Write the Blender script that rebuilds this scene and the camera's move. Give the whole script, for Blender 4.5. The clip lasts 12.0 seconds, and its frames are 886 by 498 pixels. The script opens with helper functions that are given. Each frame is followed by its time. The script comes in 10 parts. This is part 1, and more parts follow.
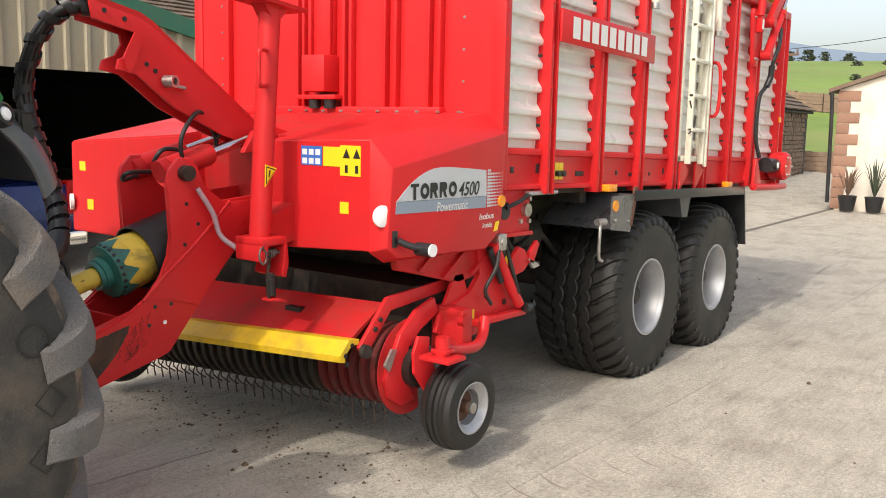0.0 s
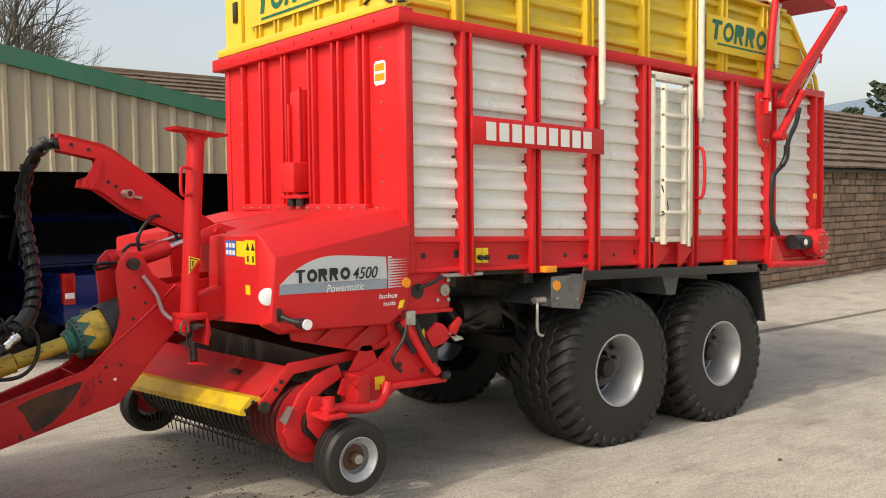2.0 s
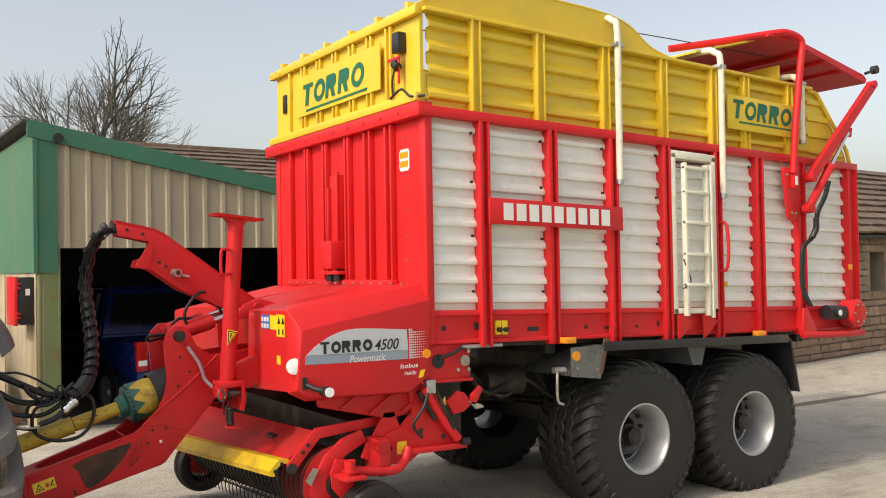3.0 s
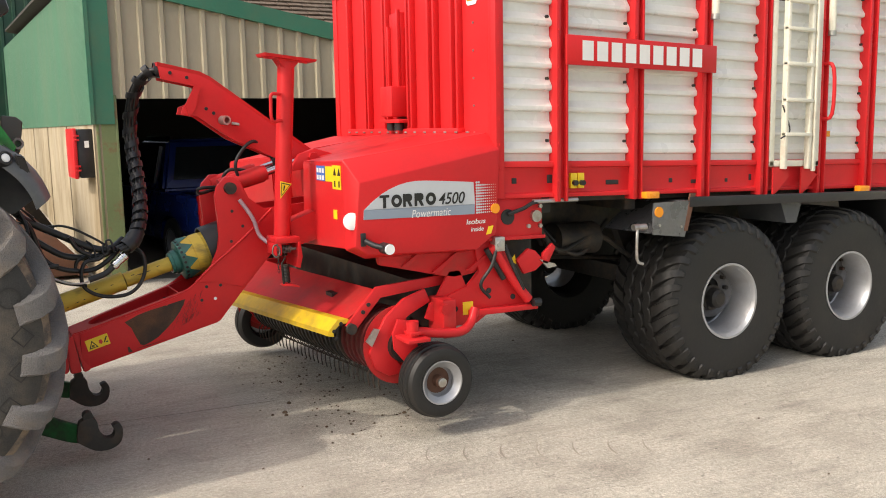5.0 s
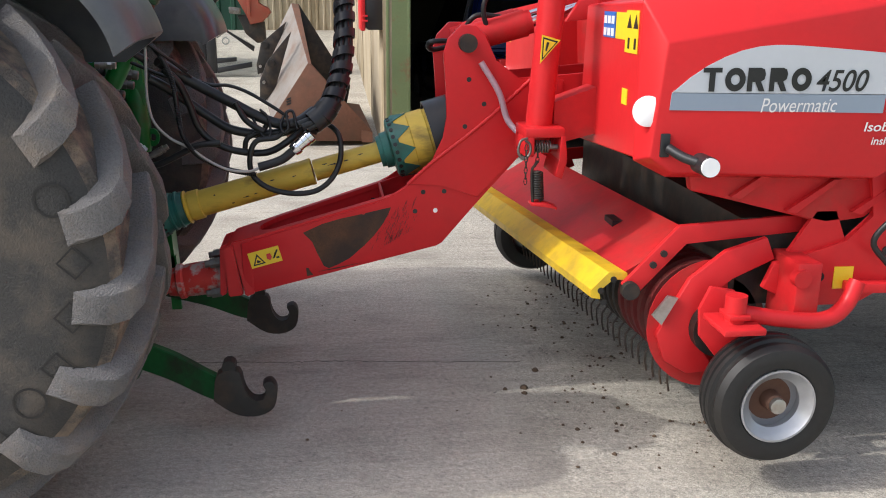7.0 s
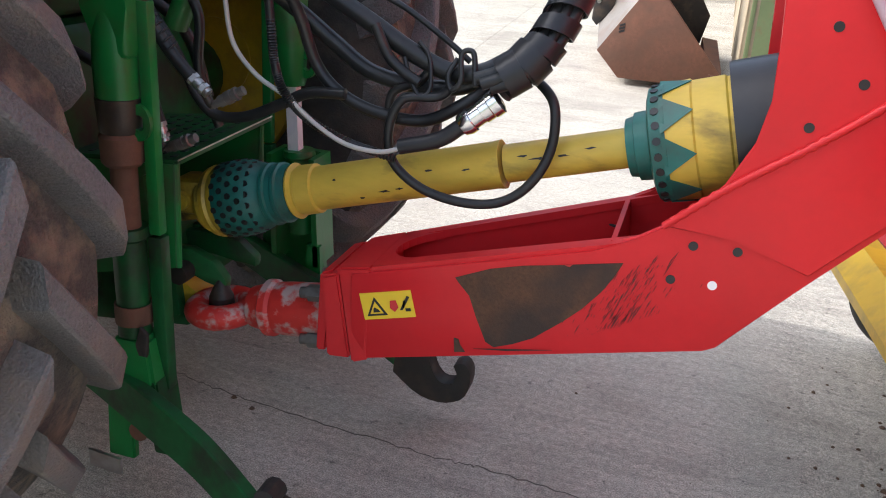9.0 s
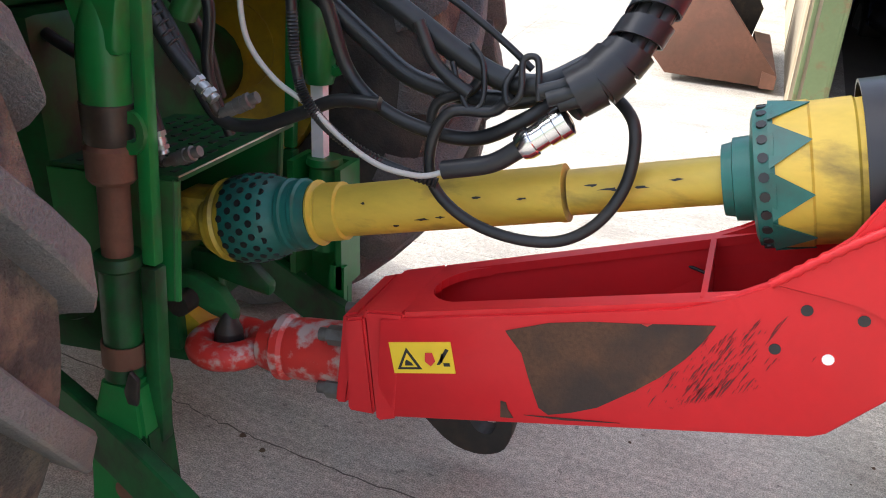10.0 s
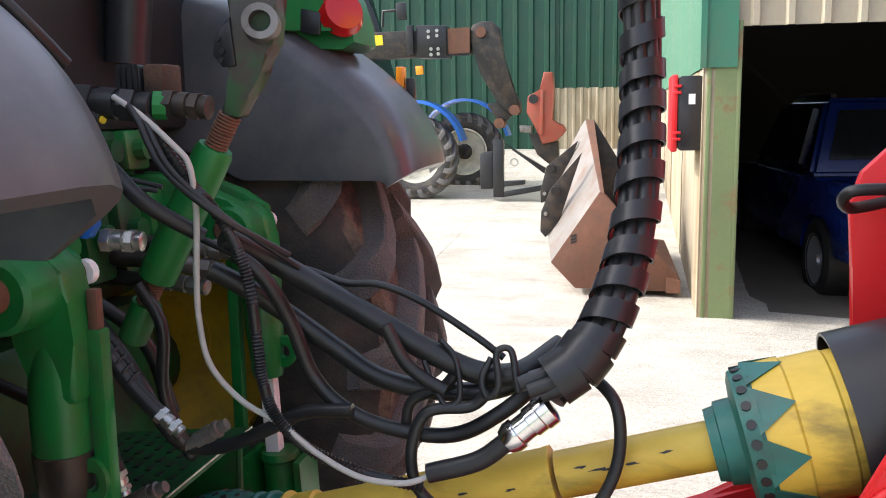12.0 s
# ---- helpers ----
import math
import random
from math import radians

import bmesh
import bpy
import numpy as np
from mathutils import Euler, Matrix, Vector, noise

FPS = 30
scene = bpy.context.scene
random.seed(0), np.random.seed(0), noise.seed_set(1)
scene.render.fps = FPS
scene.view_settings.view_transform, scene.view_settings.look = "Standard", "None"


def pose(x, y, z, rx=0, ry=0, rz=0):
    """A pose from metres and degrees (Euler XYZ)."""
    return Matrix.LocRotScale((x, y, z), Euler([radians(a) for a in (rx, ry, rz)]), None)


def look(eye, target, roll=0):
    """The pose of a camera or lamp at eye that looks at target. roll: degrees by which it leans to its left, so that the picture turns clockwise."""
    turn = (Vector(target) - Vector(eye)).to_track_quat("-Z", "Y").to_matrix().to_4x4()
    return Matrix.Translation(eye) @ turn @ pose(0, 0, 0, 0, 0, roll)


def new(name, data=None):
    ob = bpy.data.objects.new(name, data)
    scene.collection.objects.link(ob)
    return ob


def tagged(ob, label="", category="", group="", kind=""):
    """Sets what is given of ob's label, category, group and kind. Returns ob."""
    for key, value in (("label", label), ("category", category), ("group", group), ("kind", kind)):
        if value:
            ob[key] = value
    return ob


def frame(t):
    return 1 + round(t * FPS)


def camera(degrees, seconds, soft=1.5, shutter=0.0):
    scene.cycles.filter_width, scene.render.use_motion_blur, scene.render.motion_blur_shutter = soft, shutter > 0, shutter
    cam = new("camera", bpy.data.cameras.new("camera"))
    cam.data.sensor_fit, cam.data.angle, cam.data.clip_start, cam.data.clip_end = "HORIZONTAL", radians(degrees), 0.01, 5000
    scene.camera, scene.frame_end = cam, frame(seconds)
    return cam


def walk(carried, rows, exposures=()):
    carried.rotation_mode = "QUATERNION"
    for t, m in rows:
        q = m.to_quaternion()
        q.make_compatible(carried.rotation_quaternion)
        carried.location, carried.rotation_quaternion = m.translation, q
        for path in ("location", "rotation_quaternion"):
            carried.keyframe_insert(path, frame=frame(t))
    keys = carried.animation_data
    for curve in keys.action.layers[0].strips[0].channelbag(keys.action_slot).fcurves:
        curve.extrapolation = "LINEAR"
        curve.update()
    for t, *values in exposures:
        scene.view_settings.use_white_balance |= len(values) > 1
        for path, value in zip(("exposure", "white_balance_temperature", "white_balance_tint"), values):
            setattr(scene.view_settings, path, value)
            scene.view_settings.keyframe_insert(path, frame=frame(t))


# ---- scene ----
cam = camera(52.8, 12.0, soft=1.0)
PATH = [
    (0, (-0.276, -0.311, 1.696), (1.32, 0.863, 1.418), 1.2),
    (0.5, (0.054, -0.79, 1.738), (1.579, 0.474, 1.462), 1.8),
    (1, (0.194, -1.253, 1.774), (1.672, 0.073, 1.533), 0.6),
    (1.5, (0.416, -1.765, 1.819), (1.726, -0.266, 1.624), -0.5),
    (2, (0.434, -2.196, 1.81), (1.686, -0.641, 1.699), -0.6),
    (2.5, (0.487, -2.67, 1.892), (1.635, -1.032, 1.89), -1.4),
    (2.7, (0.509, -2.795, 1.872), (1.636, -1.144, 1.916), -1.3),
    (4.3, (0.538, -2.759, 1.899), (1.555, -1.044, 1.747), -1.0),
    (4.5, (0.556, -2.655, 1.904), (1.589, -0.955, 1.704), -1.1),
    (5, (0.787, -2.361, 1.816), (1.748, -0.63, 1.538), -1.1),
    (5.5, (1.03, -1.978, 1.782), (1.813, -0.166, 1.46), -0.4),
    (6, (1.287, -1.479, 1.773), (1.958, 0.369, 1.403), 0.8),
    (6.5, (1.587, -1.002, 1.653), (2.005, 0.895, 1.178), 1.0),
    (6.7, (1.661, -0.8, 1.644), (2.005, 1.101, 1.128), 0.8),
    (8.5, (2.059, 0.918, 1.533), (1.777, 2.794, 0.9), 2.7),
    (9, (2.101, 1.295, 1.485), (1.603, 3.085, 0.745), 3.8),
    (9.5, (2.091, 1.512, 1.453), (1.522, 3.265, 0.677), 4.5),
    (10, (1.954, 1.629, 1.46), (1.407, 3.388, 0.683), 5.0),
    (10.5, (1.846, 1.675, 1.449), (1.282, 3.416, 0.643), 4.3),
    (11, (1.824, 1.691, 1.466), (1.207, 3.452, 0.747), 2.5),
    (11.5, (1.828, 1.669, 1.554), (1.233, 3.528, 1.114), -0.1),
    (12, (1.815, 1.668, 1.585), (1.406, 3.602, 1.282), -0.8),
]
walk(cam, [(t, look(eye, target, roll)) for t, eye, target, roll in PATH],
     ((0.0, 0.14, 6800, 10), (0.5, 0.01, 7000, 10), (1.5, -0.04, 7050, 10), (2.5, -0.04, 7150, 10), (4.5, 0.07, 7050, 10), (5.5, 0.20, 6600, 10), (6.5, 0.20, 6250, 10), (8.5, 0.60, 5900, 10), (9.5, 1.06, 5900, 10), (10.5, 1.22, 6050, 10), (11.2, 1.20, 6100, 10), (12.0, 1.04, 6100, 10)))

# ---- light ----
SUN = Vector((1.08, 0.13, -1.0)).normalized()          # the way the sunlight goes
world = bpy.data.worlds.new("sky")
scene.world = world
world.use_nodes = True
wn = world.node_tree.nodes
sky = wn.new("ShaderNodeTexSky")
sky.sky_type = "NISHITA"
sky.sun_disc = False
sky.sun_elevation = math.asin(-SUN.z)
sky.sun_rotation = math.atan2(-SUN.x, -SUN.y)
sky.air_density, sky.dust_density, sky.ozone_density = 1.0, 4.2, 0.6
wn["Background"].inputs["Strength"].default_value = 0.212
haze = wn.new("ShaderNodeHueSaturation")               # thin high haze
haze.inputs["Saturation"].default_value, haze.inputs["Value"].default_value = 0.62, 1.12
world.node_tree.links.new(sky.outputs[0], haze.inputs["Color"])
world.node_tree.links.new(haze.outputs[0], wn["Background"].inputs["Color"])
sun = new("sun", bpy.data.lights.new("sun", "SUN"))
sun.data.energy, sun.data.angle, sun.data.color = 1.66, radians(0.5), (1.0, 0.95, 0.87)
sun.matrix_world = look((0, 0, 30), Vector((0, 0, 30)) + SUN)

# ---- materials ----


def material(name, col, rough=0.5, metal=0.0, var=0.15, big=1.5, fine=40.0, bump=0.1, dirt=None, amount=0.4, coat=0.0, dirt_scale=3.0,
             ramp=(0.45, 0.7), stretch=(1, 1, 1), per_piece=0.0, grain=0.5, shine=0.5):
    """A painted, worn surface: base colour varied at two scales, patches of dirt, fine relief."""
    m = bpy.data.materials.new(name)
    m.use_nodes = True
    t, n, k = m.node_tree, m.node_tree.nodes, m.node_tree.links.new
    b = n["Principled BSDF"]
    co = n.new("ShaderNodeTexCoord")
    mp = n.new("ShaderNodeMapping")
    mp.inputs["Scale"].default_value = stretch
    k(co.outputs["Object"], mp.inputs["Vector"])

    def noise_tex(scale, detail=4.0):
        q = n.new("ShaderNodeTexNoise")
        q.inputs["Scale"].default_value, q.inputs["Detail"].default_value, q.inputs["Roughness"].default_value = scale, detail, 0.6
        k(mp.outputs["Vector"], q.inputs["Vector"])
        return q.outputs["Fac"]

    a, f = noise_tex(big), noise_tex(fine, 3.0)
    mixed = n.new("ShaderNodeMath")
    mixed.operation = "MULTIPLY_ADD"
    k(f, mixed.inputs[0])
    mixed.inputs[1].default_value = grain
    k(a, mixed.inputs[2])
    rng = n.new("ShaderNodeMapRange")
    k(mixed.outputs[0], rng.inputs["Value"])
    rng.inputs["From Min"].default_value, rng.inputs["From Max"].default_value = 0.3 + 0.3 * grain, 0.7 + 0.7 * grain
    rng.inputs["To Min"].default_value, rng.inputs["To Max"].default_value = 1 - var, 1 + var
    last = rng.outputs[0]
    if per_piece:
        info = n.new("ShaderNodeObjectInfo")
        r2 = n.new("ShaderNodeMapRange")
        k(info.outputs["Random"], r2.inputs["Value"])
        r2.inputs["To Min"].default_value, r2.inputs["To Max"].default_value = 1 - per_piece, 1 + per_piece
        mu = n.new("ShaderNodeMath")
        mu.operation = "MULTIPLY"
        k(last, mu.inputs[0]), k(r2.outputs[0], mu.inputs[1])
        last = mu.outputs[0]
    sc = n.new("ShaderNodeVectorMath")
    sc.operation = "SCALE"
    sc.inputs[0].default_value = col
    k(last, sc.inputs["Scale"])
    colour = sc.outputs[0]
    if dirt:
        d = noise_tex(dirt_scale, 8.0)
        r = n.new("ShaderNodeMapRange")
        k(d, r.inputs["Value"])
        r.inputs["From Min"].default_value, r.inputs["From Max"].default_value = ramp
        r.inputs["To Max"].default_value = amount
        mx = n.new("ShaderNodeMix")
        mx.data_type = "RGBA"
        k(r.outputs[0], mx.inputs["Factor"])
        k(colour, mx.inputs[6])
        mx.inputs[7].default_value = (*dirt, 1)
        colour = mx.outputs[2]
    k(colour, b.inputs["Base Color"])
    rr = n.new("ShaderNodeMapRange")
    k(a, rr.inputs["Value"])
    rr.inputs["From Min"].default_value, rr.inputs["From Max"].default_value = 0.3, 0.7
    rr.inputs["To Min"].default_value, rr.inputs["To Max"].default_value = max(0.02, rough - 0.1), min(1, rough + 0.12)
    k(rr.outputs[0], b.inputs["Roughness"])
    b.inputs["Metallic"].default_value = metal
    b.inputs["Specular IOR Level"].default_value = shine
    b.inputs["Coat Weight"].default_value = coat
    b.inputs["Coat Roughness"].default_value = 0.15
    if bump:
        bp = n.new("ShaderNodeBump")
        bp.inputs["Strength"].default_value, bp.inputs["Distance"].default_value = bump, 0.01
        k(mixed.outputs[0], bp.inputs["Height"])
        k(bp.outputs[0], b.inputs["Normal"])
    return m


RED = material("red_paint", (0.60, 0.021, 0.025), 0.36, var=0.07, dirt=(0.42, 0.03, 0.03), amount=0.3, coat=0.0, shine=0.25, bump=0.03, big=1.2)
REDDUST = material("dusty_red_paint", (0.52, 0.017, 0.020), 0.5, var=0.15, dirt=(0.24, 0.06, 0.045), amount=0.5, shine=0.3, bump=0.06, dirt_scale=6)
YELLOW = material("yellow_paint", (0.72, 0.50, 0.035), 0.42, var=0.08, dirt=(0.40, 0.28, 0.08), amount=0.3, coat=0.1, bump=0.03)
WHITE = material("white_sheet_steel", (0.78, 0.78, 0.74), 0.32, metal=0.0, var=0.06, dirt=(0.50, 0.48, 0.42), amount=0.35, coat=0.15, bump=0.03)
CREAM = material("cream_pipe_paint", (0.72, 0.69, 0.58), 0.45, var=0.1, dirt=(0.35, 0.2, 0.1), amount=0.4, dirt_scale=8, ramp=(0.55, 0.75))
RUBBER = material("black_rubber", (0.017, 0.0165, 0.016), 0.52, var=0.3, dirt=(0.028, 0.024, 0.02), amount=0.45, shine=0.4, bump=0.2, big=3, dirt_scale=5)
OLDRUBBER = material("brown_worn_rubber", (0.085, 0.074, 0.064), 0.85, var=0.5, dirt=(0.25, 0.185, 0.13), amount=0.85, bump=0.9, big=9, fine=170, grain=1.0, dirt_scale=13, ramp=(0.44, 0.62))
SIDERUBBER = material("dark_sidewall_rubber", (0.034, 0.032, 0.030), 0.7, var=0.4, dirt=(0.12, 0.095, 0.07), amount=0.6, bump=0.4, big=7, fine=150, grain=1.0, dirt_scale=7, ramp=(0.46, 0.7))
LUGRUBBER = material("grey_lug_rubber", (0.132, 0.125, 0.122), 0.70, var=0.4, dirt=(0.21, 0.165, 0.125), amount=0.6, bump=0.8, big=7, fine=170, grain=1.0, dirt_scale=9, ramp=(0.48, 0.7))
HOSE = material("hose_rubber", (0.017, 0.0175, 0.0185), 0.40, var=0.3, bump=0.1, dirt=(0.045, 0.04, 0.034), amount=0.45, shine=0.4, dirt_scale=12)
BLACK = material("black_plastic", (0.020, 0.020, 0.022), 0.36, var=0.25, bump=0.06, dirt=(0.045, 0.04, 0.035), amount=0.35, shine=0.4)
FENDER = material("dark_grey_fender", (0.072, 0.076, 0.085), 0.38, var=0.18, dirt=(0.17, 0.165, 0.16), amount=0.5, bump=0.05, dirt_scale=4)
SILVER = material("silver_rim_paint", (0.40, 0.41, 0.43), 0.38, metal=0.5, var=0.08, dirt=(0.3, 0.26, 0.22), amount=0.35, dirt_scale=7)
STEEL = material("bare_steel", (0.50, 0.49, 0.47), 0.35, metal=0.9, var=0.15, dirt=(0.2, 0.12, 0.07), amount=0.5, dirt_scale=15)
DARKSTEEL = material("dark_oily_steel", (0.026, 0.024, 0.022), 0.5, metal=0.3, var=0.3, dirt=(0.12, 0.08, 0.05), amount=0.5, dirt_scale=9)
RUST = material("rusty_steel", (0.155, 0.070, 0.042), 0.8, metal=0.1, var=0.35, dirt=(0.10, 0.055, 0.035), amount=0.8, bump=0.3, dirt_scale=5)
GREEN = material("green_machine_paint", (0.014, 0.17, 0.035), 0.40, shine=0.4, var=0.15, dirt=(0.07, 0.055, 0.035), amount=0.7, dirt_scale=7, ramp=(0.48, 0.72), bump=0.08)
DIRTYGREEN = material("greasy_green_paint", (0.010, 0.085, 0.022), 0.45, shine=0.3, var=0.35, dirt=(0.022, 0.02, 0.015), amount=0.85, dirt_scale=9, ramp=(0.44, 0.66), bump=0.1)
JDYELLOW = material("machine_yellow_rim", (0.62, 0.42, 0.02), 0.45, var=0.12, dirt=(0.14, 0.09, 0.04), amount=0.6, dirt_scale=6)
PTOYELLOW = material("worn_yellow_plastic", (0.60, 0.41, 0.05), 0.5, var=0.2, dirt=(0.10, 0.075, 0.025), amount=0.9, dirt_scale=8, ramp=(0.53, 0.70), stretch=(0.4, 1, 1), bump=0.06)
PTOGREEN = material("teal_plastic", (0.015, 0.125, 0.10), 0.45, var=0.2, dirt=(0.04, 0.05, 0.04), amount=0.6, dirt_scale=14)
BARYELLOW = material("yellow_bar_paint", (0.78, 0.52, 0.02), 0.4, var=0.08, dirt=(0.30, 0.20, 0.06), amount=0.5, dirt_scale=9)
ORANGE = material("amber_lens", (0.85, 0.30, 0.02), 0.2, var=0.05, bump=0)
STICKER = material("yellow_sticker", (0.85, 0.58, 0.02), 0.4, var=0.04, bump=0)
BLUESTICK = material("blue_sticker", (0.03, 0.14, 0.50), 0.4, var=0.04, bump=0)
INK = material("black_ink", (0.015, 0.015, 0.015), 0.45, var=0.1, bump=0)
PALE = material("pale_lettering", (0.78, 0.76, 0.74), 0.45, var=0.05, bump=0)
GREYPANEL = material("silver_grey_decal", (0.52, 0.54, 0.57), 0.35, var=0.04, bump=0)
BLUEGREY = material("blue_grey_decal", (0.26, 0.31, 0.38), 0.35, var=0.04, bump=0)
LOGOGREEN = material("dark_green_lettering", (0.006, 0.12, 0.065), 0.45, var=0.06, bump=0)
REFLECT = material("white_reflector", (0.85, 0.85, 0.85), 0.3, var=0.05, bump=0.0)


def yard_concrete():
    """Brushed, worn concrete: speckle, fine streaks, broad stains and scattered dark spots."""
    m = material("yard_concrete", (0.425, 0.392, 0.330), 0.92, var=0.18, big=1.4, fine=70, grain=1.0, dirt=(0.23, 0.20, 0.162), amount=0.55, bump=0.6, dirt_scale=2.4, per_piece=0.04, ramp=(0.47, 0.70), stretch=(0.8, 1.0, 1.0))
    n, k = m.node_tree.nodes, m.node_tree.links.new
    b = n["Principled BSDF"]
    base = b.inputs["Base Color"].links[0].from_socket
    co = n.new("ShaderNodeTexCoord")

    def layer(base, scale, stretch, turn, lo, hi, t0, t1, detail=5.0):
        mp = n.new("ShaderNodeMapping")
        mp.inputs["Scale"].default_value = stretch
        mp.inputs["Rotation"].default_value = (0, 0, radians(turn))
        k(co.outputs["Object"], mp.inputs["Vector"])
        q = n.new("ShaderNodeTexNoise")
        q.inputs["Scale"].default_value, q.inputs["Detail"].default_value, q.inputs["Roughness"].default_value = scale, detail, 0.7
        k(mp.outputs["Vector"], q.inputs["Vector"])
        r = n.new("ShaderNodeMapRange")
        k(q.outputs["Fac"], r.inputs["Value"])
        for key, val in (("From Min", lo), ("From Max", hi), ("To Min", t0), ("To Max", t1)):
            r.inputs[key].default_value = val
        v = n.new("ShaderNodeVectorMath")
        v.operation = "SCALE"
        k(base, v.inputs[0])
        k(r.outputs[0], v.inputs["Scale"])
        return v.outputs[0]

    base = layer(base, 230.0, (1, 1, 1), 0, 0.36, 0.64, 0.50, 1.48, 3.0)       # speckle
    base = layer(base, 48.0, (1, 1, 1), 20, 0.34, 0.66, 0.80, 1.18, 3.0)       # coarser mottling
    base = layer(base, 60.0, (0.05, 1.0, 1), 42, 0.34, 0.66, 0.93, 1.06, 3.0)  # fine brush lines
    base = layer(base, 12.0, (0.16, 1.3, 1), 8, 0.52, 0.66, 1.0, 0.86, 6.0)    # dragged marks
    base = layer(base, 4.0, (0.25, 1.6, 1), -30, 0.54, 0.70, 1.0, 0.86)        # faint tyre scuffs
    base = layer(base, 26.0, (1, 1, 1), 0, 0.66, 0.72, 1.0, 0.55, 2.0)         # dark spots
    k(base, b.inputs["Base Color"])
    return m


CONCRETE = yard_concrete()
JOINT = material("joint_dirt", (0.12, 0.105, 0.085), 0.95, var=0.3)
PANELCON = material("stained_concrete_panel", (0.38, 0.32, 0.225), 0.9, var=0.2, dirt=(0.19, 0.135, 0.065), amount=0.8, bump=0.2, dirt_scale=2.2, stretch=(1, 1, 0.4))
CLADGREEN = material("dark_green_cladding", (0.012, 0.060, 0.035), 0.45, var=0.12, dirt=(0.05, 0.07, 0.05), amount=0.35, dirt_scale=2, bump=0.03)
LIGHTGREEN = material("pale_green_cladding", (0.075, 0.20, 0.125), 0.5, var=0.12, dirt=(0.14, 0.20, 0.13), amount=0.5, dirt_scale=2, stretch=(1, 1, 0.3), bump=0.03)
TRIMGREEN = material("green_trim_sheet", (0.035, 0.17, 0.105), 0.45, var=0.1, dirt=(0.10, 0.14, 0.08), amount=0.4)
BEIGE = material("beige_cladding", (0.40, 0.355, 0.26), 0.5, var=0.08, dirt=(0.25, 0.21, 0.14), amount=0.35, dirt_scale=2, stretch=(1, 1, 0.3), bump=0.03)
POSTGREEN = material("flaking_green_steel", (0.155, 0.20, 0.085), 0.6, var=0.15, dirt=(0.20, 0.10, 0.05), amount=0.8, dirt_scale=6, ramp=(0.55, 0.68))
SLATE = material("brown_stone_slate", (0.125, 0.085, 0.060), 0.85, var=0.25, dirt=(0.20, 0.17, 0.13), amount=0.6, bump=0.4, dirt_scale=4, per_piece=0.25)
STONE = material("brown_stone", (0.24, 0.165, 0.115), 0.9, var=0.25, dirt=(0.12, 0.09, 0.07), amount=0.6, bump=0.5, dirt_scale=5, per_piece=0.28)
SANDSTONE = material("red_sandstone", (0.29, 0.165, 0.115), 0.9, var=0.15, bump=0.3, per_piece=0.15)
MORTAR = material("mortar", (0.22, 0.18, 0.14), 0.95, var=0.2)
RENDERWHITE = material("white_render", (0.72, 0.66, 0.57), 0.9, var=0.08, dirt=(0.55, 0.40, 0.30), amount=0.6, dirt_scale=1.2, bump=0.2)
# near-black on purpose: the gloom inside the buildings is put into this colour
SHADEWALL = material("shade_darkened_interior", (0.055, 0.05, 0.046), 0.9, var=0.2)
WOOD = material("weathered_wood", (0.16, 0.10, 0.07), 0.8, var=0.3, stretch=(1, 1, 0.2))
BARK = material("bark", (0.13, 0.115, 0.10), 0.9, var=0.3)
LEAF = material("evergreen_leaves", (0.05, 0.065, 0.04), 0.8, var=0.4)
GRASS = material("pasture_grass", (0.155, 0.235, 0.045), 0.95, var=0.25, big=0.05, fine=0.6, dirt=(0.22, 0.23, 0.085), amount=0.7, dirt_scale=0.08, bump=0.0)
HILL = material("haze_tinted_far_hill", (0.19, 0.25, 0.33), 1.0, var=0.06, big=0.004, fine=0.02, bump=0)
BLUE = material("blue_car_paint", (0.005, 0.020, 0.14), 0.25, metal=0.2, var=0.05, coat=0.5, bump=0)
BLUETRACTOR = material("blue_tractor_paint", (0.02, 0.12, 0.48), 0.35, var=0.08, coat=0.2)
GLASS = material("dark_tinted_glass", (0.010, 0.013, 0.015), 0.06, var=0.05, bump=0)
CHROME = material("chrome", (0.75, 0.75, 0.76), 0.15, metal=1.0, var=0.05, bump=0)
TAIL = material("tail_lamp_red", (0.45, 0.01, 0.01), 0.2, var=0.05, bump=0)
CASERED = material("red_case_plastic", (0.62, 0.02, 0.025), 0.35, var=0.06, bump=0.02)
ORANGERED = material("orange_red_steel", (0.30, 0.055, 0.03), 0.55, var=0.15, dirt=(0.2, 0.09, 0.05), amount=0.6, dirt_scale=6)
CREAMRIM = material("cream_wheel_paint", (0.70, 0.66, 0.54), 0.5, var=0.1, dirt=(0.3, 0.25, 0.18), amount=0.5, dirt_scale=7)
SOIL = material("dry_soil_crumbs", (0.10, 0.065, 0.04), 0.95, var=0.4)

# ---- mesh helpers ----
K = 0.9                     # metres in one unit of the plan below
BASE = {}
REACH = {"k": 1.0}          # stretch of the plan beyond the yard, about one fixed corner


def spread(p):
    c = Vector((2.12, 1.87, 1.69))
    return c + (Vector(p) - c) * REACH["k"]


LEAN = {"on": 0.0}          # how the coupling gear leans about the hitch: 0 upright, 1 with the drawbar, or (degrees, size, from x, z, to x, z)


def leaned(p):
    deg, size, x0, z0, x1, z1 = (5.7, 1.0, 1.0, 0.374, 1.0, 0.374) if LEAN["on"] == 1.0 else LEAN["on"]
    a = radians(deg)
    x, z = (p[0] - x0) * size, (p[2] - z0) * size
    return Vector((x1 + x * math.cos(a) - z * math.sin(a), p[1] - 0.085, z1 + x * math.sin(a) + z * math.cos(a)))


